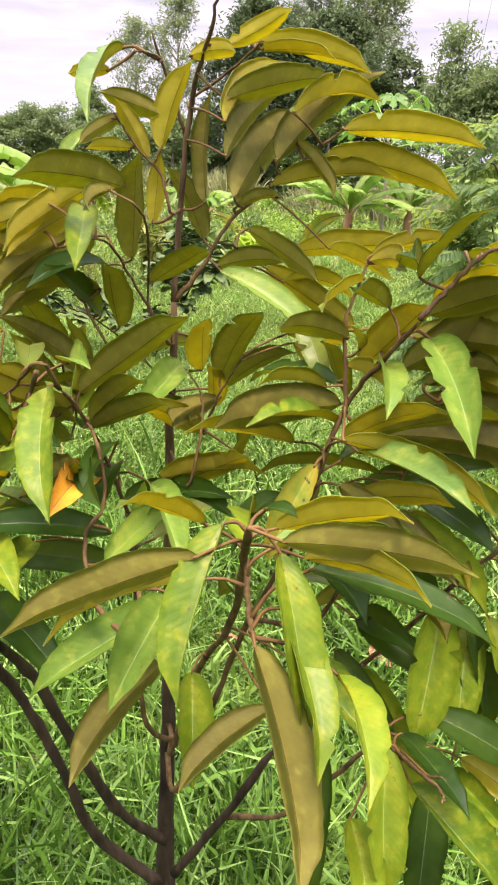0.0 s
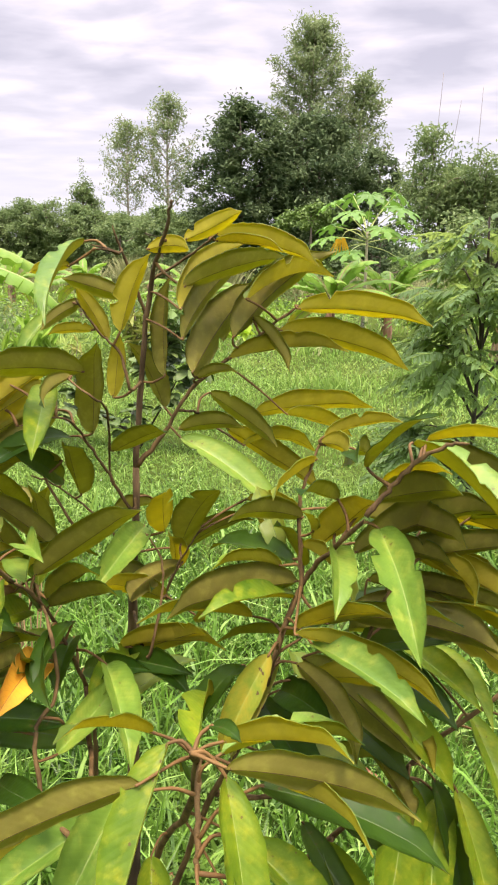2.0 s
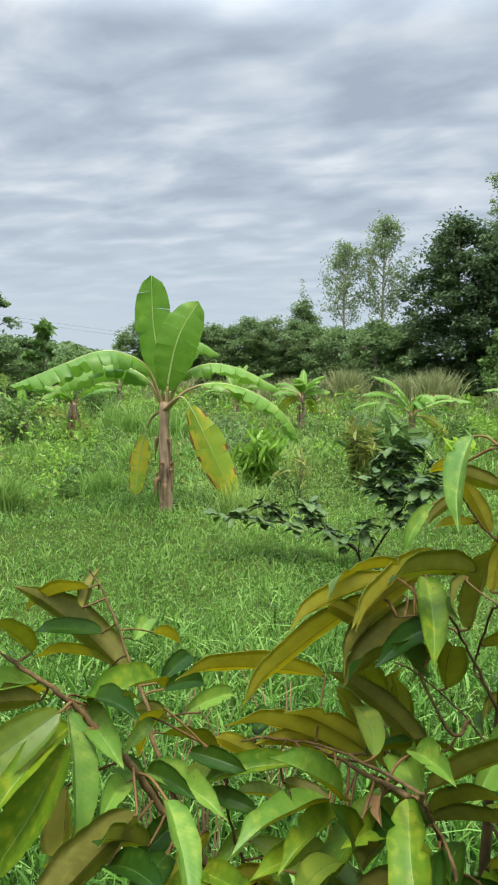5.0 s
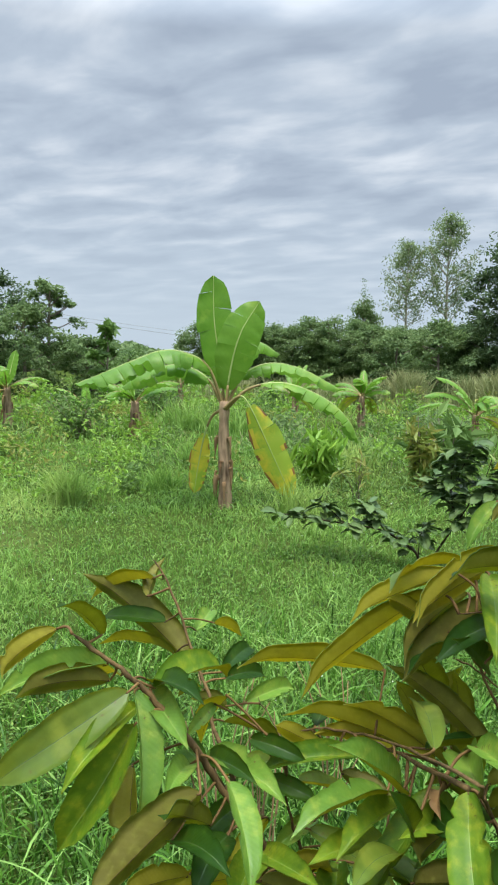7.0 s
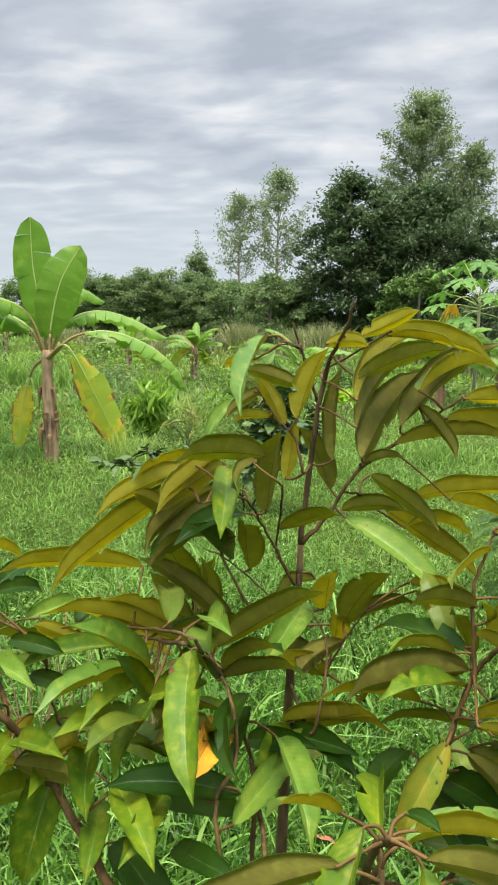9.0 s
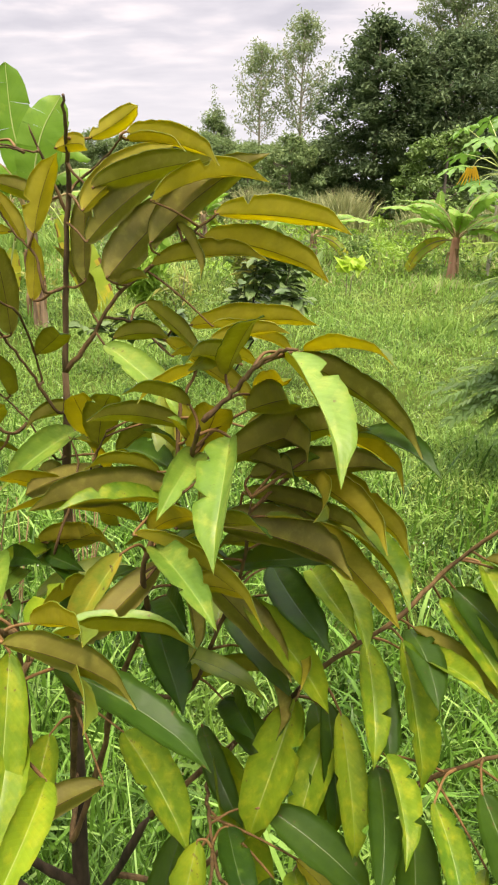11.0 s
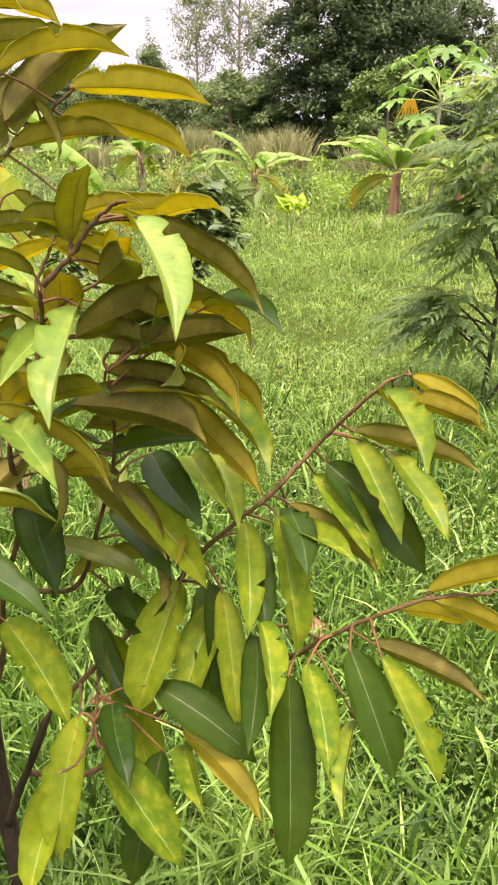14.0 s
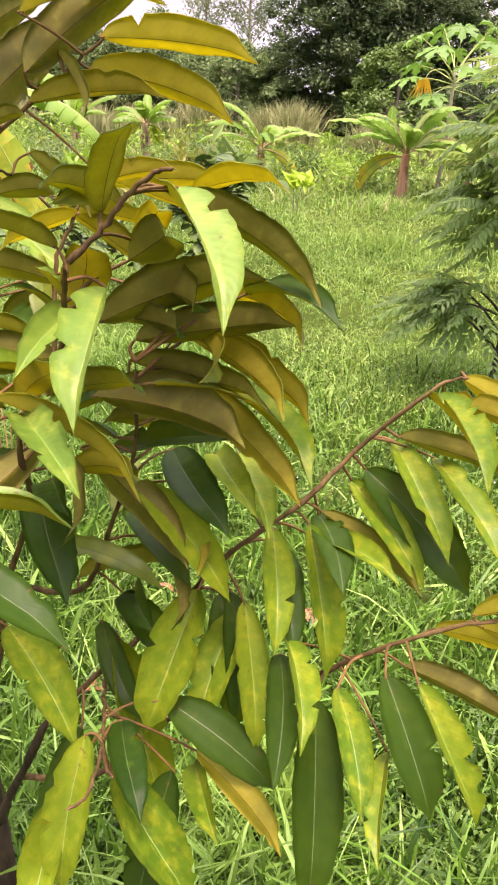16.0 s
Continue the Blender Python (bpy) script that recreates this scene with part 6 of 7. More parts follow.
def leafy_shrub(place):
    """A low shrub whose rounded leaves can be told apart: one arm lies over to the side, one stands up."""
    rng = np.random.default_rng(33)
    plant = thing("rounded_leaf_shrub", place, "low shrub with dull dark green rounded leaves on thin twigs", "shrub")
    shapes = [plain_leaf(0.130, 0.074, (ROUND_DARK, ROUND_LEAF, RIB_DULL, RIB_DULL), 60), plain_leaf(0.142, 0.080, (ROUND_LEAF, ROUND_LEAF, RIB_DULL, RIB_DULL), 61), plain_leaf(0.110, 0.060, (ROUND_LEAF, ROUND_LEAF, RIB_DULL, RIB_DULL), 63)]

    def arm(points, r0, r1, first, each):
        line = glide(points, 7)
        v, f = tube(line, r0, r1, 6, 0.1, len(points))
        part("twig", mesh_of("twig", v, f, [BARK_TRUNK]), plant)
        for q in range(first, len(line)):
            for _ in range(each if q < len(line) - 1 else 3):
                a = rng.uniform(0, 6.28)
                d = Vector((math.cos(a), math.sin(a), rng.uniform(-0.75, 0.35))).normalized()
                foot = Vector(line[q]) + d * rng.uniform(0.01, 0.05) + Vector((0, 0, rng.normal(0, 0.012)))
                m = Matrix.Translation(foot) @ d.to_track_quat("X", "Z").to_matrix().to_4x4() @ Matrix.Rotation(rng.uniform(-0.6, 0.6), 4, "X") @ Matrix.Scale(rng.uniform(0.75, 1.25), 4)
                part("leaf", shapes[rng.integers(0, 3)], plant, m)
        return line

    arm([(0, 0, -0.03), (-0.02, 0.0, 0.12), (-0.10, -0.04, 0.21), (-0.30, -0.12, 0.32), (-0.61, -0.27, 0.36), (-0.86, -0.40, 0.39), (-1.01, -0.48, 0.41)], 0.011, 0.003, 12, 2)
    arm([(-0.25, -0.10, 0.30), (-0.38, -0.08, 0.42), (-0.46, -0.06, 0.50)], 0.006, 0.002, 3, 3)
    arm([(-0.55, -0.24, 0.355), (-0.70, -0.20, 0.44), (-0.80, -0.18, 0.48)], 0.005, 0.002, 3, 2)
    arm([(-0.02, 0, 0.10), (-0.01, -0.02, 0.25), (0.02, -0.03, 0.40)], 0.006, 0.002, 6, 3)
    arm([(0.03, 0.0, -0.03), (0.09, 0.03, 0.14), (0.23, 0.08, 0.41), (0.32, 0.10, 0.58), (0.40, 0.13, 0.73), (0.45, 0.14, 0.92)], 0.011, 0.003, 13, 3)
    arm([(0.23, 0.08, 0.41), (0.18, 0.09, 0.62), (0.17, 0.10, 0.80), (0.20, 0.10, 0.98)], 0.007, 0.002, 5, 3)
    arm([(0.32, 0.10, 0.58), (0.45, 0.05, 0.68), (0.58, 0.02, 0.74)], 0.006, 0.002, 3, 3)
    arm([(0.26, 0.08, 0.48), (0.10, 0.12, 0.62), (0.02, 0.14, 0.74)], 0.005, 0.002, 5, 3)
    arm([(0.18, 0.09, 0.66), (0.27, 0.08, 0.88), (0.34, 0.08, 1.04)], 0.005, 0.002, 4, 3)


leafy_shrub((-1.49, 5.16, 0.0))
shrub("young_sapling", (-1.95, 10.46, 0.0), 0.60, 0.20, 18, 0.30, SAPLING_LIME, "tiny young plant with a few bright yellow-green leaves", 0.55, -0.2, 40, 2, base=0.8)
shrub("big_leaf_shrub", (-2.80, 9.55, 0.0), 1.05, 0.60, 260, 0.34, FAR_LIGHT, "dense shrub with large light green leaves", 0.34, -0.8, 41, 9)
shrub("upright_shrub", (-3.84, 7.84, 0.0), 0.78, 0.38, 360, 0.30, SHRUB_LIME, "bright green shrub with upright lance-shaped leaves", 0.22, -1.4, 42, 8, base=0.2)
shrub("upright_shrub", (-2.80, 8.55, 0.0), 1.05, 0.32, 360, 0.22, SHRUB_BRONZE, "tall clump of leafy stems with green and bronze leaves", 0.22, -0.5, 43, 12, base=0.1)
shrub("sparse_shrub", (-3.06, 7.31, 0.0), 0.62, 0.30, 50, 0.15, SHRUB_BRONZE, "sparse sapling with dark stems and limp hanging leaves", 0.26, 0.9, 44, 5, base=0.4)
shrub("field_shrub", (-10.0, 9.3, 0.0), 1.0, 0.9, 700, 0.12, FAR_LIGHT, "loose green shrub among the grass", 0.4, 0.0, 45, 7)
shrub("field_shrub", (-12.2, 14.0, 0.0), 1.3, 1.2, 700, 0.13, FAR_LIGHT, "loose yellow-green shrub in the field", 0.4, 0.0, 46, 7)
shrub("field_shrub", (-5.2, 10.2, 0.0), 0.55, 0.9, 420, 0.10, FAR_MID, "low green shrub among the grass", 0.4, 0.0, 47, 7)
shrub("field_shrub", (-7.2, 12.3, 0.0), 0.55, 1.2, 500, 0.11, FAR_MID, "low green shrub among the grass", 0.4, 0.0, 48, 7)
shrub("field_shrub", (1.4, 15.5, 0.0), 1.3, 1.1, 700, 0.16, FAR_LIGHT, "green shrub behind the banana clump", 0.4, 0.0, 50, 7)
shrub("field_shrub", (3.0, 13.5, 0.0), 1.5, 1.2, 700, 0.16, FAR_MID, "green shrub at the field's edge", 0.4, 0.0, 51, 7)
shrub("field_shrub", (-5.0, 15.8, 0.0), 0.5, 1.4, 500, 0.13, FAR_MID, "low green shrub among the grass", 0.4, 0.0, 52, 7)


def tuft(place, n, height, width, seed, mat, label, name="grass_tuft", spread=0.12, lean=0.5):
    rng = np.random.default_rng(seed)
    x = place[0] + rng.normal(0, spread, n)
    y = place[1] + rng.normal(0, spread, n)
    ob = blades(name, x, y, height * rng.uniform(0.5, 1.1, n), np.full(n, width), rng, [mat], lean, label)
    ob["kind"] = "stuff"
    ob["category"] = "grass tuft"
    ob["group"] = "tall tufts of grass in the meadow"
    return ob


TUFT = "tall tuft of green grass with arching blades"
for k, (px, py, n, h, sp) in enumerate(((-5.40, 5.05, 420, 0.50, 0.085), (-5.2, 6.4, 180, 0.4, 0.14), (-6.3, 8.4, 220, 0.5, 0.2), (-3.1, 6.0, 160, 0.45, 0.12), (-7.6, 11.2, 260, 0.7, 0.3), (-4.3, 9.6, 220, 0.55, 0.25), (-9.6, 12.2, 260, 0.8, 0.35), (-0.2, 8.5, 180, 0.3, 0.3), (1.6, 9.2, 220, 0.5, 0.3))):
    tuft((px, py), n, h, 0.004 + 0.0016 * py, 70 + k, GRASS, TUFT, spread=sp)
PLUMES = "clump of tall pale plume grass across the field"
for k, (px, py, h, sp) in enumerate(((-9.46, 24.9, 1.25, 0.45), (-5.70, 23.2, 1.3, 0.45), (-6.9, 24.5, 1.1, 0.5), (-2.9, 22.4, 1.0, 0.5), (-10.8, 23.5, 1.0, 0.6), (-12.7, 22.8, 0.9, 0.7), (-0.9, 22.0, 1.0, 0.5), (-15.0, 21.5, 0.9, 0.7), (1.2, 21.2, 1.0, 0.6))):
    tuft((px, py), 800, h * 1.15, 0.030, 90 + k, PLUME, PLUMES, "plume_grass", sp * 0.62, 0.36)

# dead stalks in the grass
dry_rng = np.random.default_rng(61)
for dx, dy in ((-0.91, 1.77), (-0.74, 1.79), (-0.67, 2.11)):
    weed = thing("dry_weed", (dx, dy, 0.0), "dead brown weed stalks standing in the grass", "weed", "dry weeds behind the young tree")
    for k in range(9):
        a, h = dry_rng.uniform(0, 6.28), dry_rng.uniform(0.35, 0.62)
        r = h * dry_rng.uniform(0.1, 0.4)
        line = glide([(0.02 * math.cos(a), 0.02 * math.sin(a), -0.03), (r * 0.5 * math.cos(a), r * 0.5 * math.sin(a), h * 0.6), (r * math.cos(a + 0.3), r * math.sin(a + 0.3), h)], 4)
        v, f = tube(line, 0.0035, 0.0015, 5, 0.2, k)
        part("stalk", mesh_of("stalk", v, f, [DRY]), weed)

# fallen leaves in the grass
for k, (px, py, pz) in enumerate(((0.02, 1.86, 0.07), (0.34, 1.32, 0.05), (0.62, 1.22, 0.05), (0.12, 1.45, 0.06), (-0.28, 1.3, 0.06), (0.50, 1.95, 0.06))):
    me = plain_leaf(0.11, 0.05, (RED_LEAF, RED_LEAF, RIB_DARK, RIB_DARK), 80 + k)
    ob = new("fallen_leaf", me)
    ob.matrix_basis = pose(px, py, pz, 12 * k - 30, 10, 67 * k)
    tagged(ob, "russet dry leaf fallen into the grass", "leaf", "fallen leaves under the tree")

# ---------------- far trees ----------------


def crown_tree(name, place, height, crown_r, crown_from, n, size, mat, label, seed, bark_mat=None, lumps=34, trunk_r=0.16, shape="round", droop=0.15, category="tree", group="trees along the far edge of the field", leader=False, lump=1.0):
    """Tapered trunk, limbs, and a crown of many small leaves in flat sprays gathered round the limbs' ends."""
    rng = np.random.default_rng(seed)
    plant = thing(name, place, label, category, group)
    bark_mat = bark_mat or BARK_FAR
    lean = rng.normal(0, 0.03, 2)
    line = glide([(0, 0, -0.1), (lean[0] * height * 0.3, lean[1] * height * 0.3, height * 0.35), (lean[0] * height * 0.7, lean[1] * height * 0.7, height * 0.7), (lean[0] * height, lean[1] * height, height * 0.96)], 6)
    v, f = tube(line, trunk_r, 0.03, 8, 0.05, seed)
    part("trunk", mesh_of("trunk", v, f, [bark_mat]), plant)
    z0 = height * crown_from
    pts, spread = [], []
    for k in range(lumps):
        u = rng.uniform() ** 0.85
        z = z0 + (height - z0) * u
        t = (z - z0) / (height - z0)
        if shape == "round":
            rr = crown_r * math.sqrt(max(0.05, 1 - (2 * t - 0.9) ** 2 * 0.9))
        elif shape == "spire":
            rr = crown_r * (1.02 - t) ** 0.75 * (0.35 + min(1, t * 3) * 0.65)
        else:
            rr = crown_r * (0.55 + 0.45 * math.sin(math.pi * min(1, t * 1.05)))
        a = rng.uniform(0, 2 * math.pi)
        q = rr * math.sqrt(rng.uniform(0.06, 1.0))
        c = np.array([q * math.cos(a), q * math.sin(a), z])
        pts.append(c)
        spread.append(crown_r * rng.uniform(0.18, 0.42) * lump)
        j = min(len(line) - 1, max(0, int((z / height - 0.12) * (len(line) - 1))))
        if k < 16:
            b = line[j]
            lv, lf = tube(glide([b, (b + c) * 0.5 + np.array((0, 0, -0.06 * q)), c], 3), trunk_r * 0.35, 0.02, 5, 0.05, k)
            part("limb", mesh_of("limb", lv, lf, [bark_mat]), plant)
    pts, spread = np.array(pts), np.array(spread)
    which = rng.integers(0, lumps, n)
    g = rng.normal(size=(n, 3))
    g *= (np.clip(np.abs(rng.normal(0.75, 0.28, n)), 0, 1.2) / np.linalg.norm(g, axis=1))[:, None]
    g[:, 2] = np.where(g[:, 2] < 0, g[:, 2] * 0.45, g[:, 2] * 0.8)
    centres = pts[which] + g * spread[which][:, None]
    centres[:, 2] = np.maximum(centres[:, 2], size * 0.3)
    v, f = scatter_leaves(centres, size, rng, 0.5, droop, 0.75)
    if leader:
        m = 110
        c2 = np.stack([rng.normal(0, 0.10, m) + lean[0] * height, rng.normal(0, 0.10, m) + lean[1] * height, rng.uniform(height * 0.9, height * 1.22, m)], 1)
        v2, f2 = scatter_leaves(c2, size * 0.7, rng, 0.5, droop, 0.4)
        v, f = np.concatenate([v, v2]), np.concatenate([f, f2 + len(v)])
    part("crown", soup("crown", v, f, [mat]), plant, None, "", "stuff")


def airy_tree(place, height, reach, crown_from, label, seed, limbs=30, sprays=9, size=0.27, trunk_r=0.14, rise=55, top=0.35, group="trees along the far edge of the field"):
    """A tall thin tree: slim pale stem, steep limbs, and loose hanging sprays of leaves with sky between them."""
    rng = np.random.default_rng(seed)
    plant = thing("airy_tree", place, label, "tree", group)
    lean = rng.normal(0, 0.02, 2) * height
    trunk = glide([(0, 0, -0.1), (lean[0] * 0.2 + 0.1, lean[1] * 0.2, height * 0.33), (lean[0] * 0.6, lean[1] * 0.6, height * 0.66), (lean[0], lean[1], height)], 8)
    v, f = tube(trunk, trunk_r, 0.02, 8, 0.05, seed)
    part("trunk", mesh_of("trunk", v, f, [BARK_PALE]), plant)
    clumps = [trunk[-1] - np.array((0, 0, 0.15 * k)) for k in range(7)]
    for k in range(limbs):
        t = (k + rng.uniform(0, 0.9)) / limbs
        z = height * (crown_from + (0.96 - crown_from) * t)
        b = trunk[int(np.argmin(np.abs(trunk[:, 2] - z)))]
        ln = reach * (0.55 + 0.65 * math.sin(math.pi * (0.25 + 0.5 * t))) * (1 - (1 - top) * t ** 2.2) * rng.uniform(0.7, 1.1)
        a = k * 2.4 + rng.uniform(-0.5, 0.5)
        el = radians(rise + rng.normal(0, 9))
        out = np.array((math.cos(a), math.sin(a), 0.0))
        tip = b + out * ln * math.cos(el) * 1.25 + np.array((0, 0, ln * math.sin(el)))
        tip[2] = min(tip[2], height + 0.1)
        line = glide([b, b + (tip - b) * 0.5 + out * 0.12 * ln, tip], 5)
        v, f = tube(line, trunk_r * 0.30, 0.012, 5, 0.05, k)
        part("limb", mesh_of("limb", v, f, [BARK_PALE]), plant)
        for q in range(sprays):
            u = 0.30 + 0.70 * (q + rng.uniform()) / sprays
            p = line[int(u * (len(line) - 1))]
            clumps.append(p + rng.normal(0, 1, 3) * np.array((0.24, 0.24, 0.18)) * (0.5 + 0.12 * reach))
    clumps = np.array(clumps)
    per = 15
    wide = rng.uniform(0.10, 0.30, len(clumps))
    k = np.repeat(np.arange(len(clumps)), per)
    c = clumps[k] + rng.normal(0, 1, (len(k), 3)) * wide[k][:, None] * np.array((1, 1, 0.62))
    v, f = scatter_leaves(c, size, rng, 0.34, 0.55, 0.55)
    part("crown", soup("crown", v, f, [FAR_PALE]), plant, None, "", "stuff")


def plumed_tree(place, height, spread, label, seed, culms=15, n=9000, size=0.24, bare=2, group="trees along the far edge of the field"):
    """A clump of tall canes that arch over at the top, hung with feathery leaves; a few stand up bare."""
    rng = np.random.default_rng(seed)
    plant = thing("plumed_tree", place, label, "tree", group)
    lines = []
    for k in range(culms + bare):
        a = rng.uniform(0, 2 * math.pi)
        r = spread * math.sqrt(rng.uniform(0.05, 1))
        h = height * rng.uniform(0.62, 1.0) * (1 - 0.25 * r / spread)
        ca, sa = math.cos(a), math.sin(a)
        if k < culms:
            line = glide([(0.25 * r * ca, 0.25 * r * sa, -0.1), (0.35 * r * ca, 0.35 * r * sa, h * 0.5), (0.62 * r * ca, 0.62 * r * sa, h * 0.92), (1.0 * r * ca, 1.0 * r * sa, h * 0.96), (1.35 * r * ca, 1.35 * r * sa, h * 0.80)], 6)
            lines.append(line)
        else:
            line = glide([(0.3 * r * ca, 0.3 * r * sa, 0), (0.4 * r * ca, 0.4 * r * sa, height * 0.7), (0.5 * r * ca + 0.1, 0.5 * r * sa, height * rng.uniform(1.05, 1.2))], 6)
        v, f = tube(line, 0.04 if k < culms else 0.012, 0.008, 6, 0.05, k)
        part("cane", mesh_of("cane", v, f, [BARK_FAR]), plant)
    all_pts = np.concatenate([ln[8:] for ln in lines])
    c0 = all_pts[rng.integers(0, len(all_pts), n // 9)]
    c0 = c0 + rng.normal(0, 1, c0.shape) * np.array((0.36, 0.36, 0.30))
    c = np.repeat(c0, 9, axis=0) + rng.normal(0, 1, (len(c0) * 9, 3)) * np.array((0.20, 0.20, 0.10))
    low = lines[0][0] + rng.normal(0, 1, (n // 4, 3)) * np.array((spread * 0.55, spread * 0.55, 0)) + np.array((0, 0, 1)) * rng.uniform(0.1, height * 0.62, (n // 4, 1))
    v, f = scatter_leaves(np.concatenate([c, low]), size, rng, 0.36, 0.55, 0.72)
    part("crown", soup("crown", v, f, [FAR_MID]), plant, None, "", "stuff")


DARKTREE = "broad tree with a dense dark green crown"
crown_tree("broad_tree", (-8.0, 36.5, 0), 8.4, 3.0, 0.03, 30000, 0.24, FAR_DARK, DARKTREE, 101, lumps=210, lump=0.74)
crown_tree("broad_tree", (-4.6, 38.0, 0), 8.0, 3.3, 0.03, 30000, 0.24, FAR_DARK, DARKTREE, 102, lumps=210, lump=0.70)
crown_tree("broad_tree", (-6.2, 40.8, 0), 6.4, 3.2, 0.02, 9000, 0.27, FAR_DARK, DARKTREE, 122, lumps=90, lump=0.85)
crown_tree("broad_tree", (-1.6, 39.0, 0), 6.6, 2.4, 0.10, 8000, 0.24, FAR_DARK, "dark green tree with an open, gappy crown", 103, lumps=80, lump=0.6)
EUC = "tall airy tree with pale trunk and thin grey-green foliage"
airy_tree((-16.9, 42.6, 0), 8.9, 1.9, 0.42, EUC, 104, 26, 11, 0.20, 0.11)
airy_tree((-14.5, 43.2, 0), 10.4, 2.0, 0.38, EUC, 105, 32, 12, 0.20, 0.13)
airy_tree((-6.6, 47.2, 0), 15.5, 3.0, 0.36, "very tall airy tree with a pointed crown behind darker trees", 106, 60, 20, 0.25, 0.2, 42, 0.25)
airy_tree((-3.3, 47.6, 0), 12.1, 2.1, 0.42, EUC, 107, 32, 12, 0.28, 0.14)
BAMB = "feathery green clump of canes with drooping rounded plumes of foliage"
plumed_tree((1.4, 34.6, 0), 7.9, 1.7, BAMB, 108)
plumed_tree((3.6, 33.5, 0), 7.3, 1.9, BAMB, 109)
plumed_tree((6.0, 32.0, 0), 7.6, 2.1, BAMB, 110, bare=2)
plumed_tree((8.8, 30.5, 0), 7.0, 2.0, BAMB, 119, bare=0)
crown_tree("spire_tree", (-17.1, 37.2, 0), 5.1, 1.75, 0.06, 7000, 0.16, FAR_MID, "narrow green tree ending in a thin bare-looking leader", 111, None, 60, 0.10, "spire", 0.2, leader=True, lump=0.8)
crown_tree("edge_bush", (-10.6, 31.5, 0), 3.3, 1.7, 0.02, 5200, 0.19, FAR_MID, "rounded bush of lighter green before the dark trees", 112, None, 60, 0.08, lump=0.75)
crown_tree("edge_bush", (-13.2, 32.5, 0), 2.9, 1.5, 0.02, 4600, 0.19, FAR_MID, "rounded bush of lighter green before the dark trees", 113, None, 60, 0.08, lump=0.75)
crown_tree("edge_bush", (-3.2, 27.5, 0), 3.2, 1.8, 0.03, 4800, 0.20, FAR_LIGHT, "light green bush in tiers before the dark trees", 114, None, 44, 0.08, lump=0.75)
crown_tree("edge_bush", (2.2, 24.0, 0), 2.8, 1.9, 0.02, 4600, 0.19, FAR_MID, "green bush behind the papaya", 115, None, 40, 0.08, lump=0.8)
crown_tree("edge_bush", (5.0, 22.0, 0), 3.0, 2.0, 0.02, 4600, 0.19, FAR_DARK, "dark green bush at the field's edge", 116, None, 40, 0.08, lump=0.8)
crown_tree("edge_bush", (-0.6, 27.0, 0), 2.4, 1.6, 0.02, 3800, 0.20, FAR_DARK, "dark green bush behind the papaya", 117, None, 40, 0.08, lump=0.8)
crown_tree("edge_bush", (8.5, 20.0, 0), 3.4, 2.2, 0.02, 4600, 0.20, FAR_MID, "green bush at the field's edge", 118, None, 40, 0.08, lump=0.8)
HEDGE = "dense green hedge tree in the row closing the field"
hedge_rng = np.random.default_rng(6)
for k in range(6, 20):
    t = k / 19
    px, py = -31.0 + 21.0 * t, 27.2 + 9.4 * math.sin(t * 1.5) + hedge_rng.uniform(-0.5, 0.5)
    crown_tree("hedge_tree", (px, py, 0), hedge_rng.uniform(3.1, 3.7), 1.8, 0.02, 12000, 0.15, FAR_MID, HEDGE, 130 + k, None, 130, 0.08, lump=0.66)
LEFT = "broad tree at the far corner of the field"
crown_tree("corner_tree", (-21.7, 18.3, 0), 4.25, 1.35, 0.35, 4200, 0.17, FAR_MID, "slim tree with an open airy crown at the field's corner", 150, None, 40, 0.08, lump=0.7)
crown_tree("corner_tree", (-23.6, 17.3, 0), 4.4, 1.9, 0.1, 6000, 0.19, FAR_DARK, LEFT, 151, None, 60, 0.1, lump=0.8)
crown_tree("corner_tree", (-20.9, 16.6, 0), 3.1, 1.7, 0.05, 5600, 0.17, FAR_MID, LEFT, 152, None, 50, 0.08, lump=0.8)
crown_tree("corner_tree", (-19.6, 18.4, 0), 2.1, 1.5, 0.02, 5200, 0.16, FAR_MID, "rounded green bush at the field's corner", 154, None, 40, 0.08, lump=0.8)
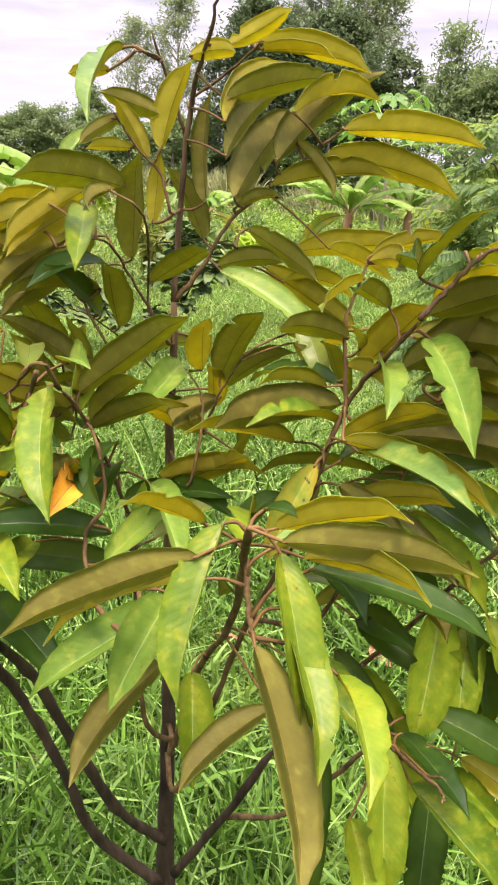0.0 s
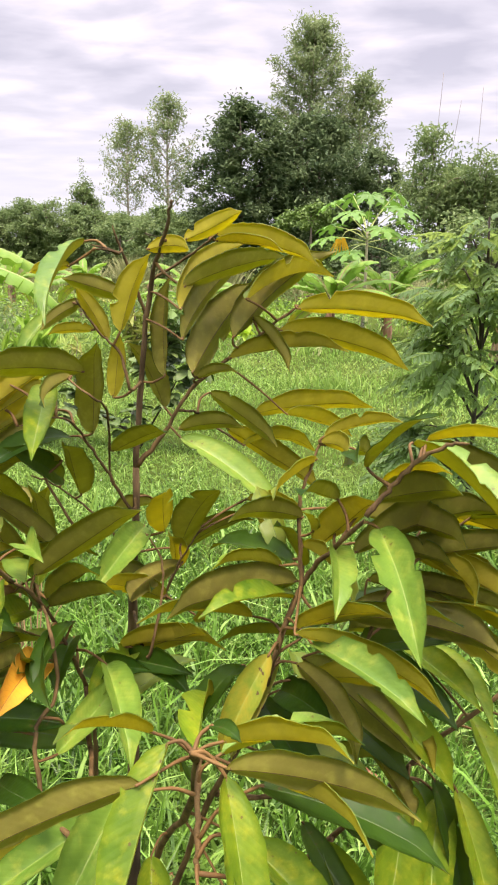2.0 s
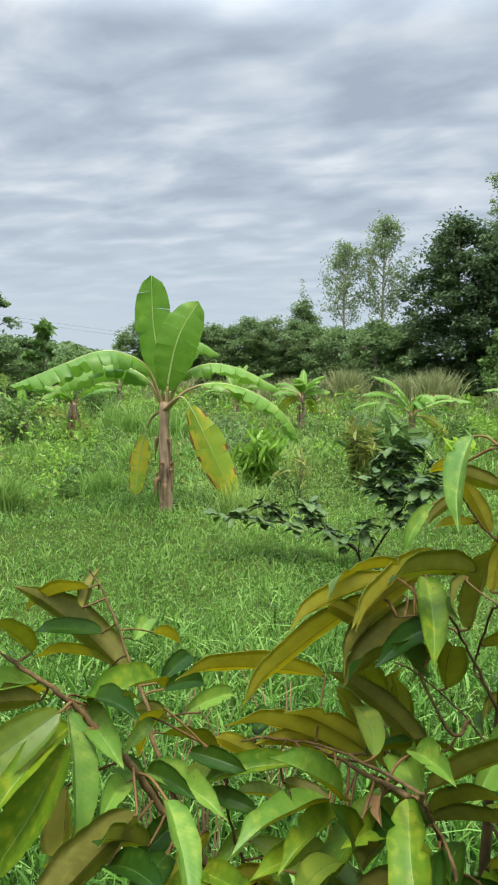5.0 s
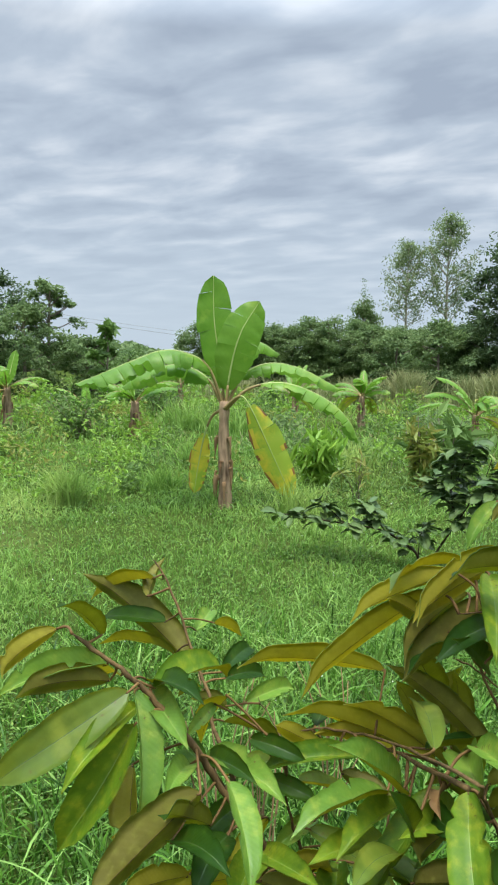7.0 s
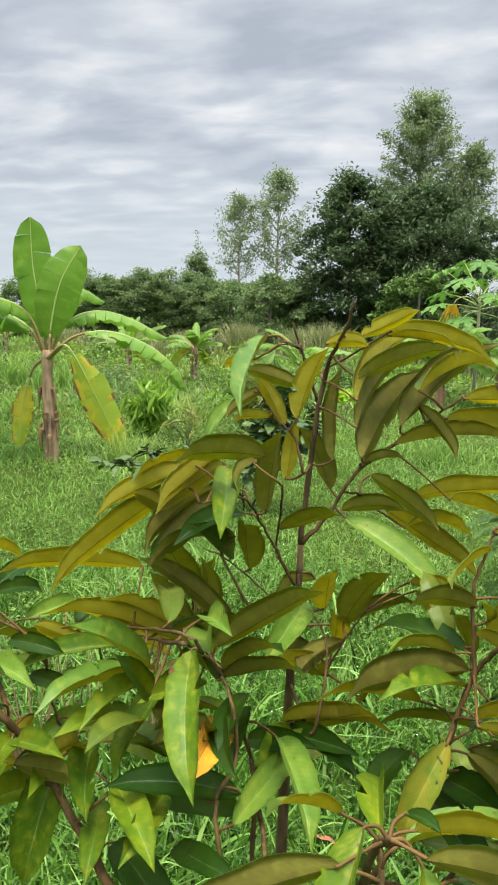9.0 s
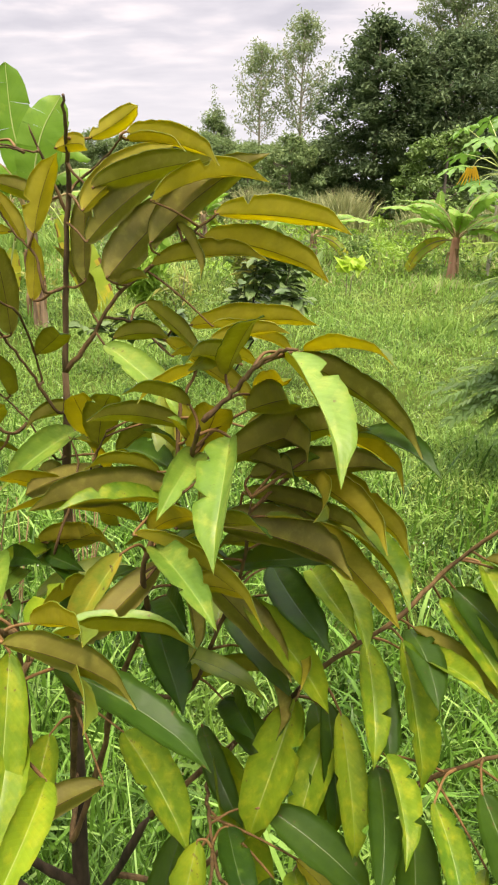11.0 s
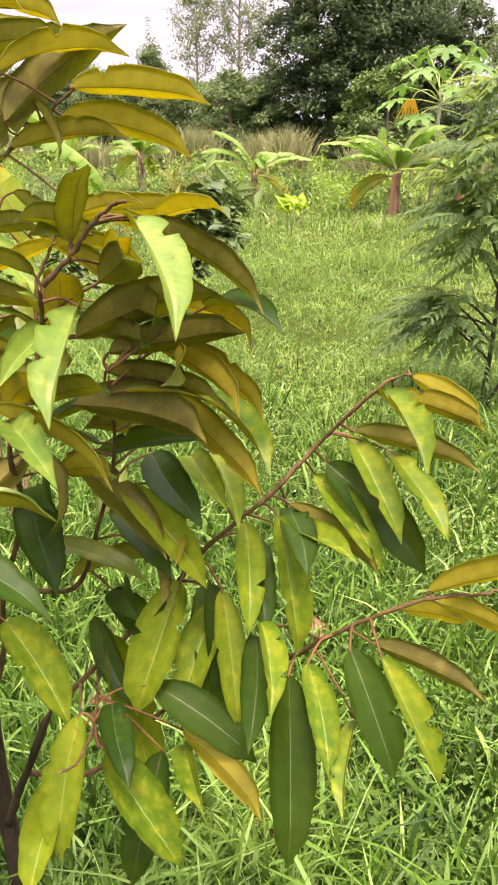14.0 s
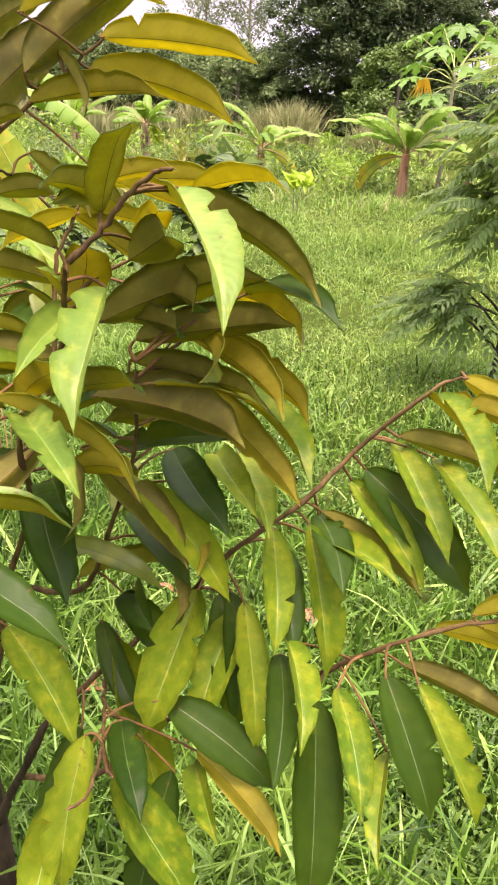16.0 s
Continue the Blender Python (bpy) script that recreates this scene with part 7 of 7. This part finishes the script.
crown_tree("corner_tree", (-24.5, 14.5, 0), 4.6, 2.2, 0.05, 6000, 0.19, FAR_DARK, LEFT, 155, None, 50, 0.1, lump=0.8)
crown_tree("corner_tree", (-15.3, 15.2, 0), 2.55, 0.50, 0.3, 170, 0.40, FAR_LIGHT, "thin sapling with large pale leaves", 153, None, 22, 0.03, "column", 0.5)
crown_tree("corner_tree", (-20.8, 22.2, 0), 1.65, 1.3, 0.02, 2800, 0.16, FAR_MID, "low green bush at the field's corner", 156, None, 26, 0.06)
crown_tree("corner_tree", (-17.6, 18.6, 0), 1.5, 1.2, 0.02, 2600, 0.14, FAR_LIGHT, "low yellow-green bush at the field's corner", 157, None, 26, 0.06)


def far_woods():
    """A belt of far woods all round, closing the view."""
    rng = np.random.default_rng(77)
    n = 26000
    a = np.radians(rng.uniform(-75, 80, n))
    r = rng.uniform(62, 72, n)
    top = 2.2 + 0.4 * np.sin(a * 17) + 0.3 * np.sin(a * 41 + 1)
    c = np.stack([-r * np.sin(a), r * np.cos(a), np.abs(rng.uniform(0, 1, n)) ** 0.8 * top], 1)
    v, f = scatter_leaves(c, np.full(n, 0.75), rng, 0.6, 0.1, 0.4)
    tagged(new("far_woods", soup("far_woods", v, f, [FAR_MID])), "belt of far green woods beyond the field", "woods", kind="stuff")


far_woods()

# two cables between far poles
cables = thing("overhead_cables", (-32.6, 29.1, 0.0), "two thin grey cables on slim poles across the far corner", "cable")
for k, dz in enumerate((0.0, 0.22)):
    line = glide([(-9.5, -6.0, 5.3 + dz), (-3.1, -2.0, 4.15 + dz), (0.0, 0.0, 3.58 + dz), (6.1, 4.05, 2.72 + dz), (9.0, 5.9, 2.45 + dz)], 6)
    v, f = tube(line, 0.012, 0.012, 5)
    part("cable", mesh_of("cable", v, f, [WIRE]), cables)
for px, py, h in ((-9.5, -6.0, 5.6), (9.0, 5.9, 2.8)):
    v, f = tube([(px, py, -0.2), (px, py, h * 0.5), (px, py, h)], 0.08, 0.06, 8)
    part("pole", mesh_of("pole", v, f, [WIRE]), cables)
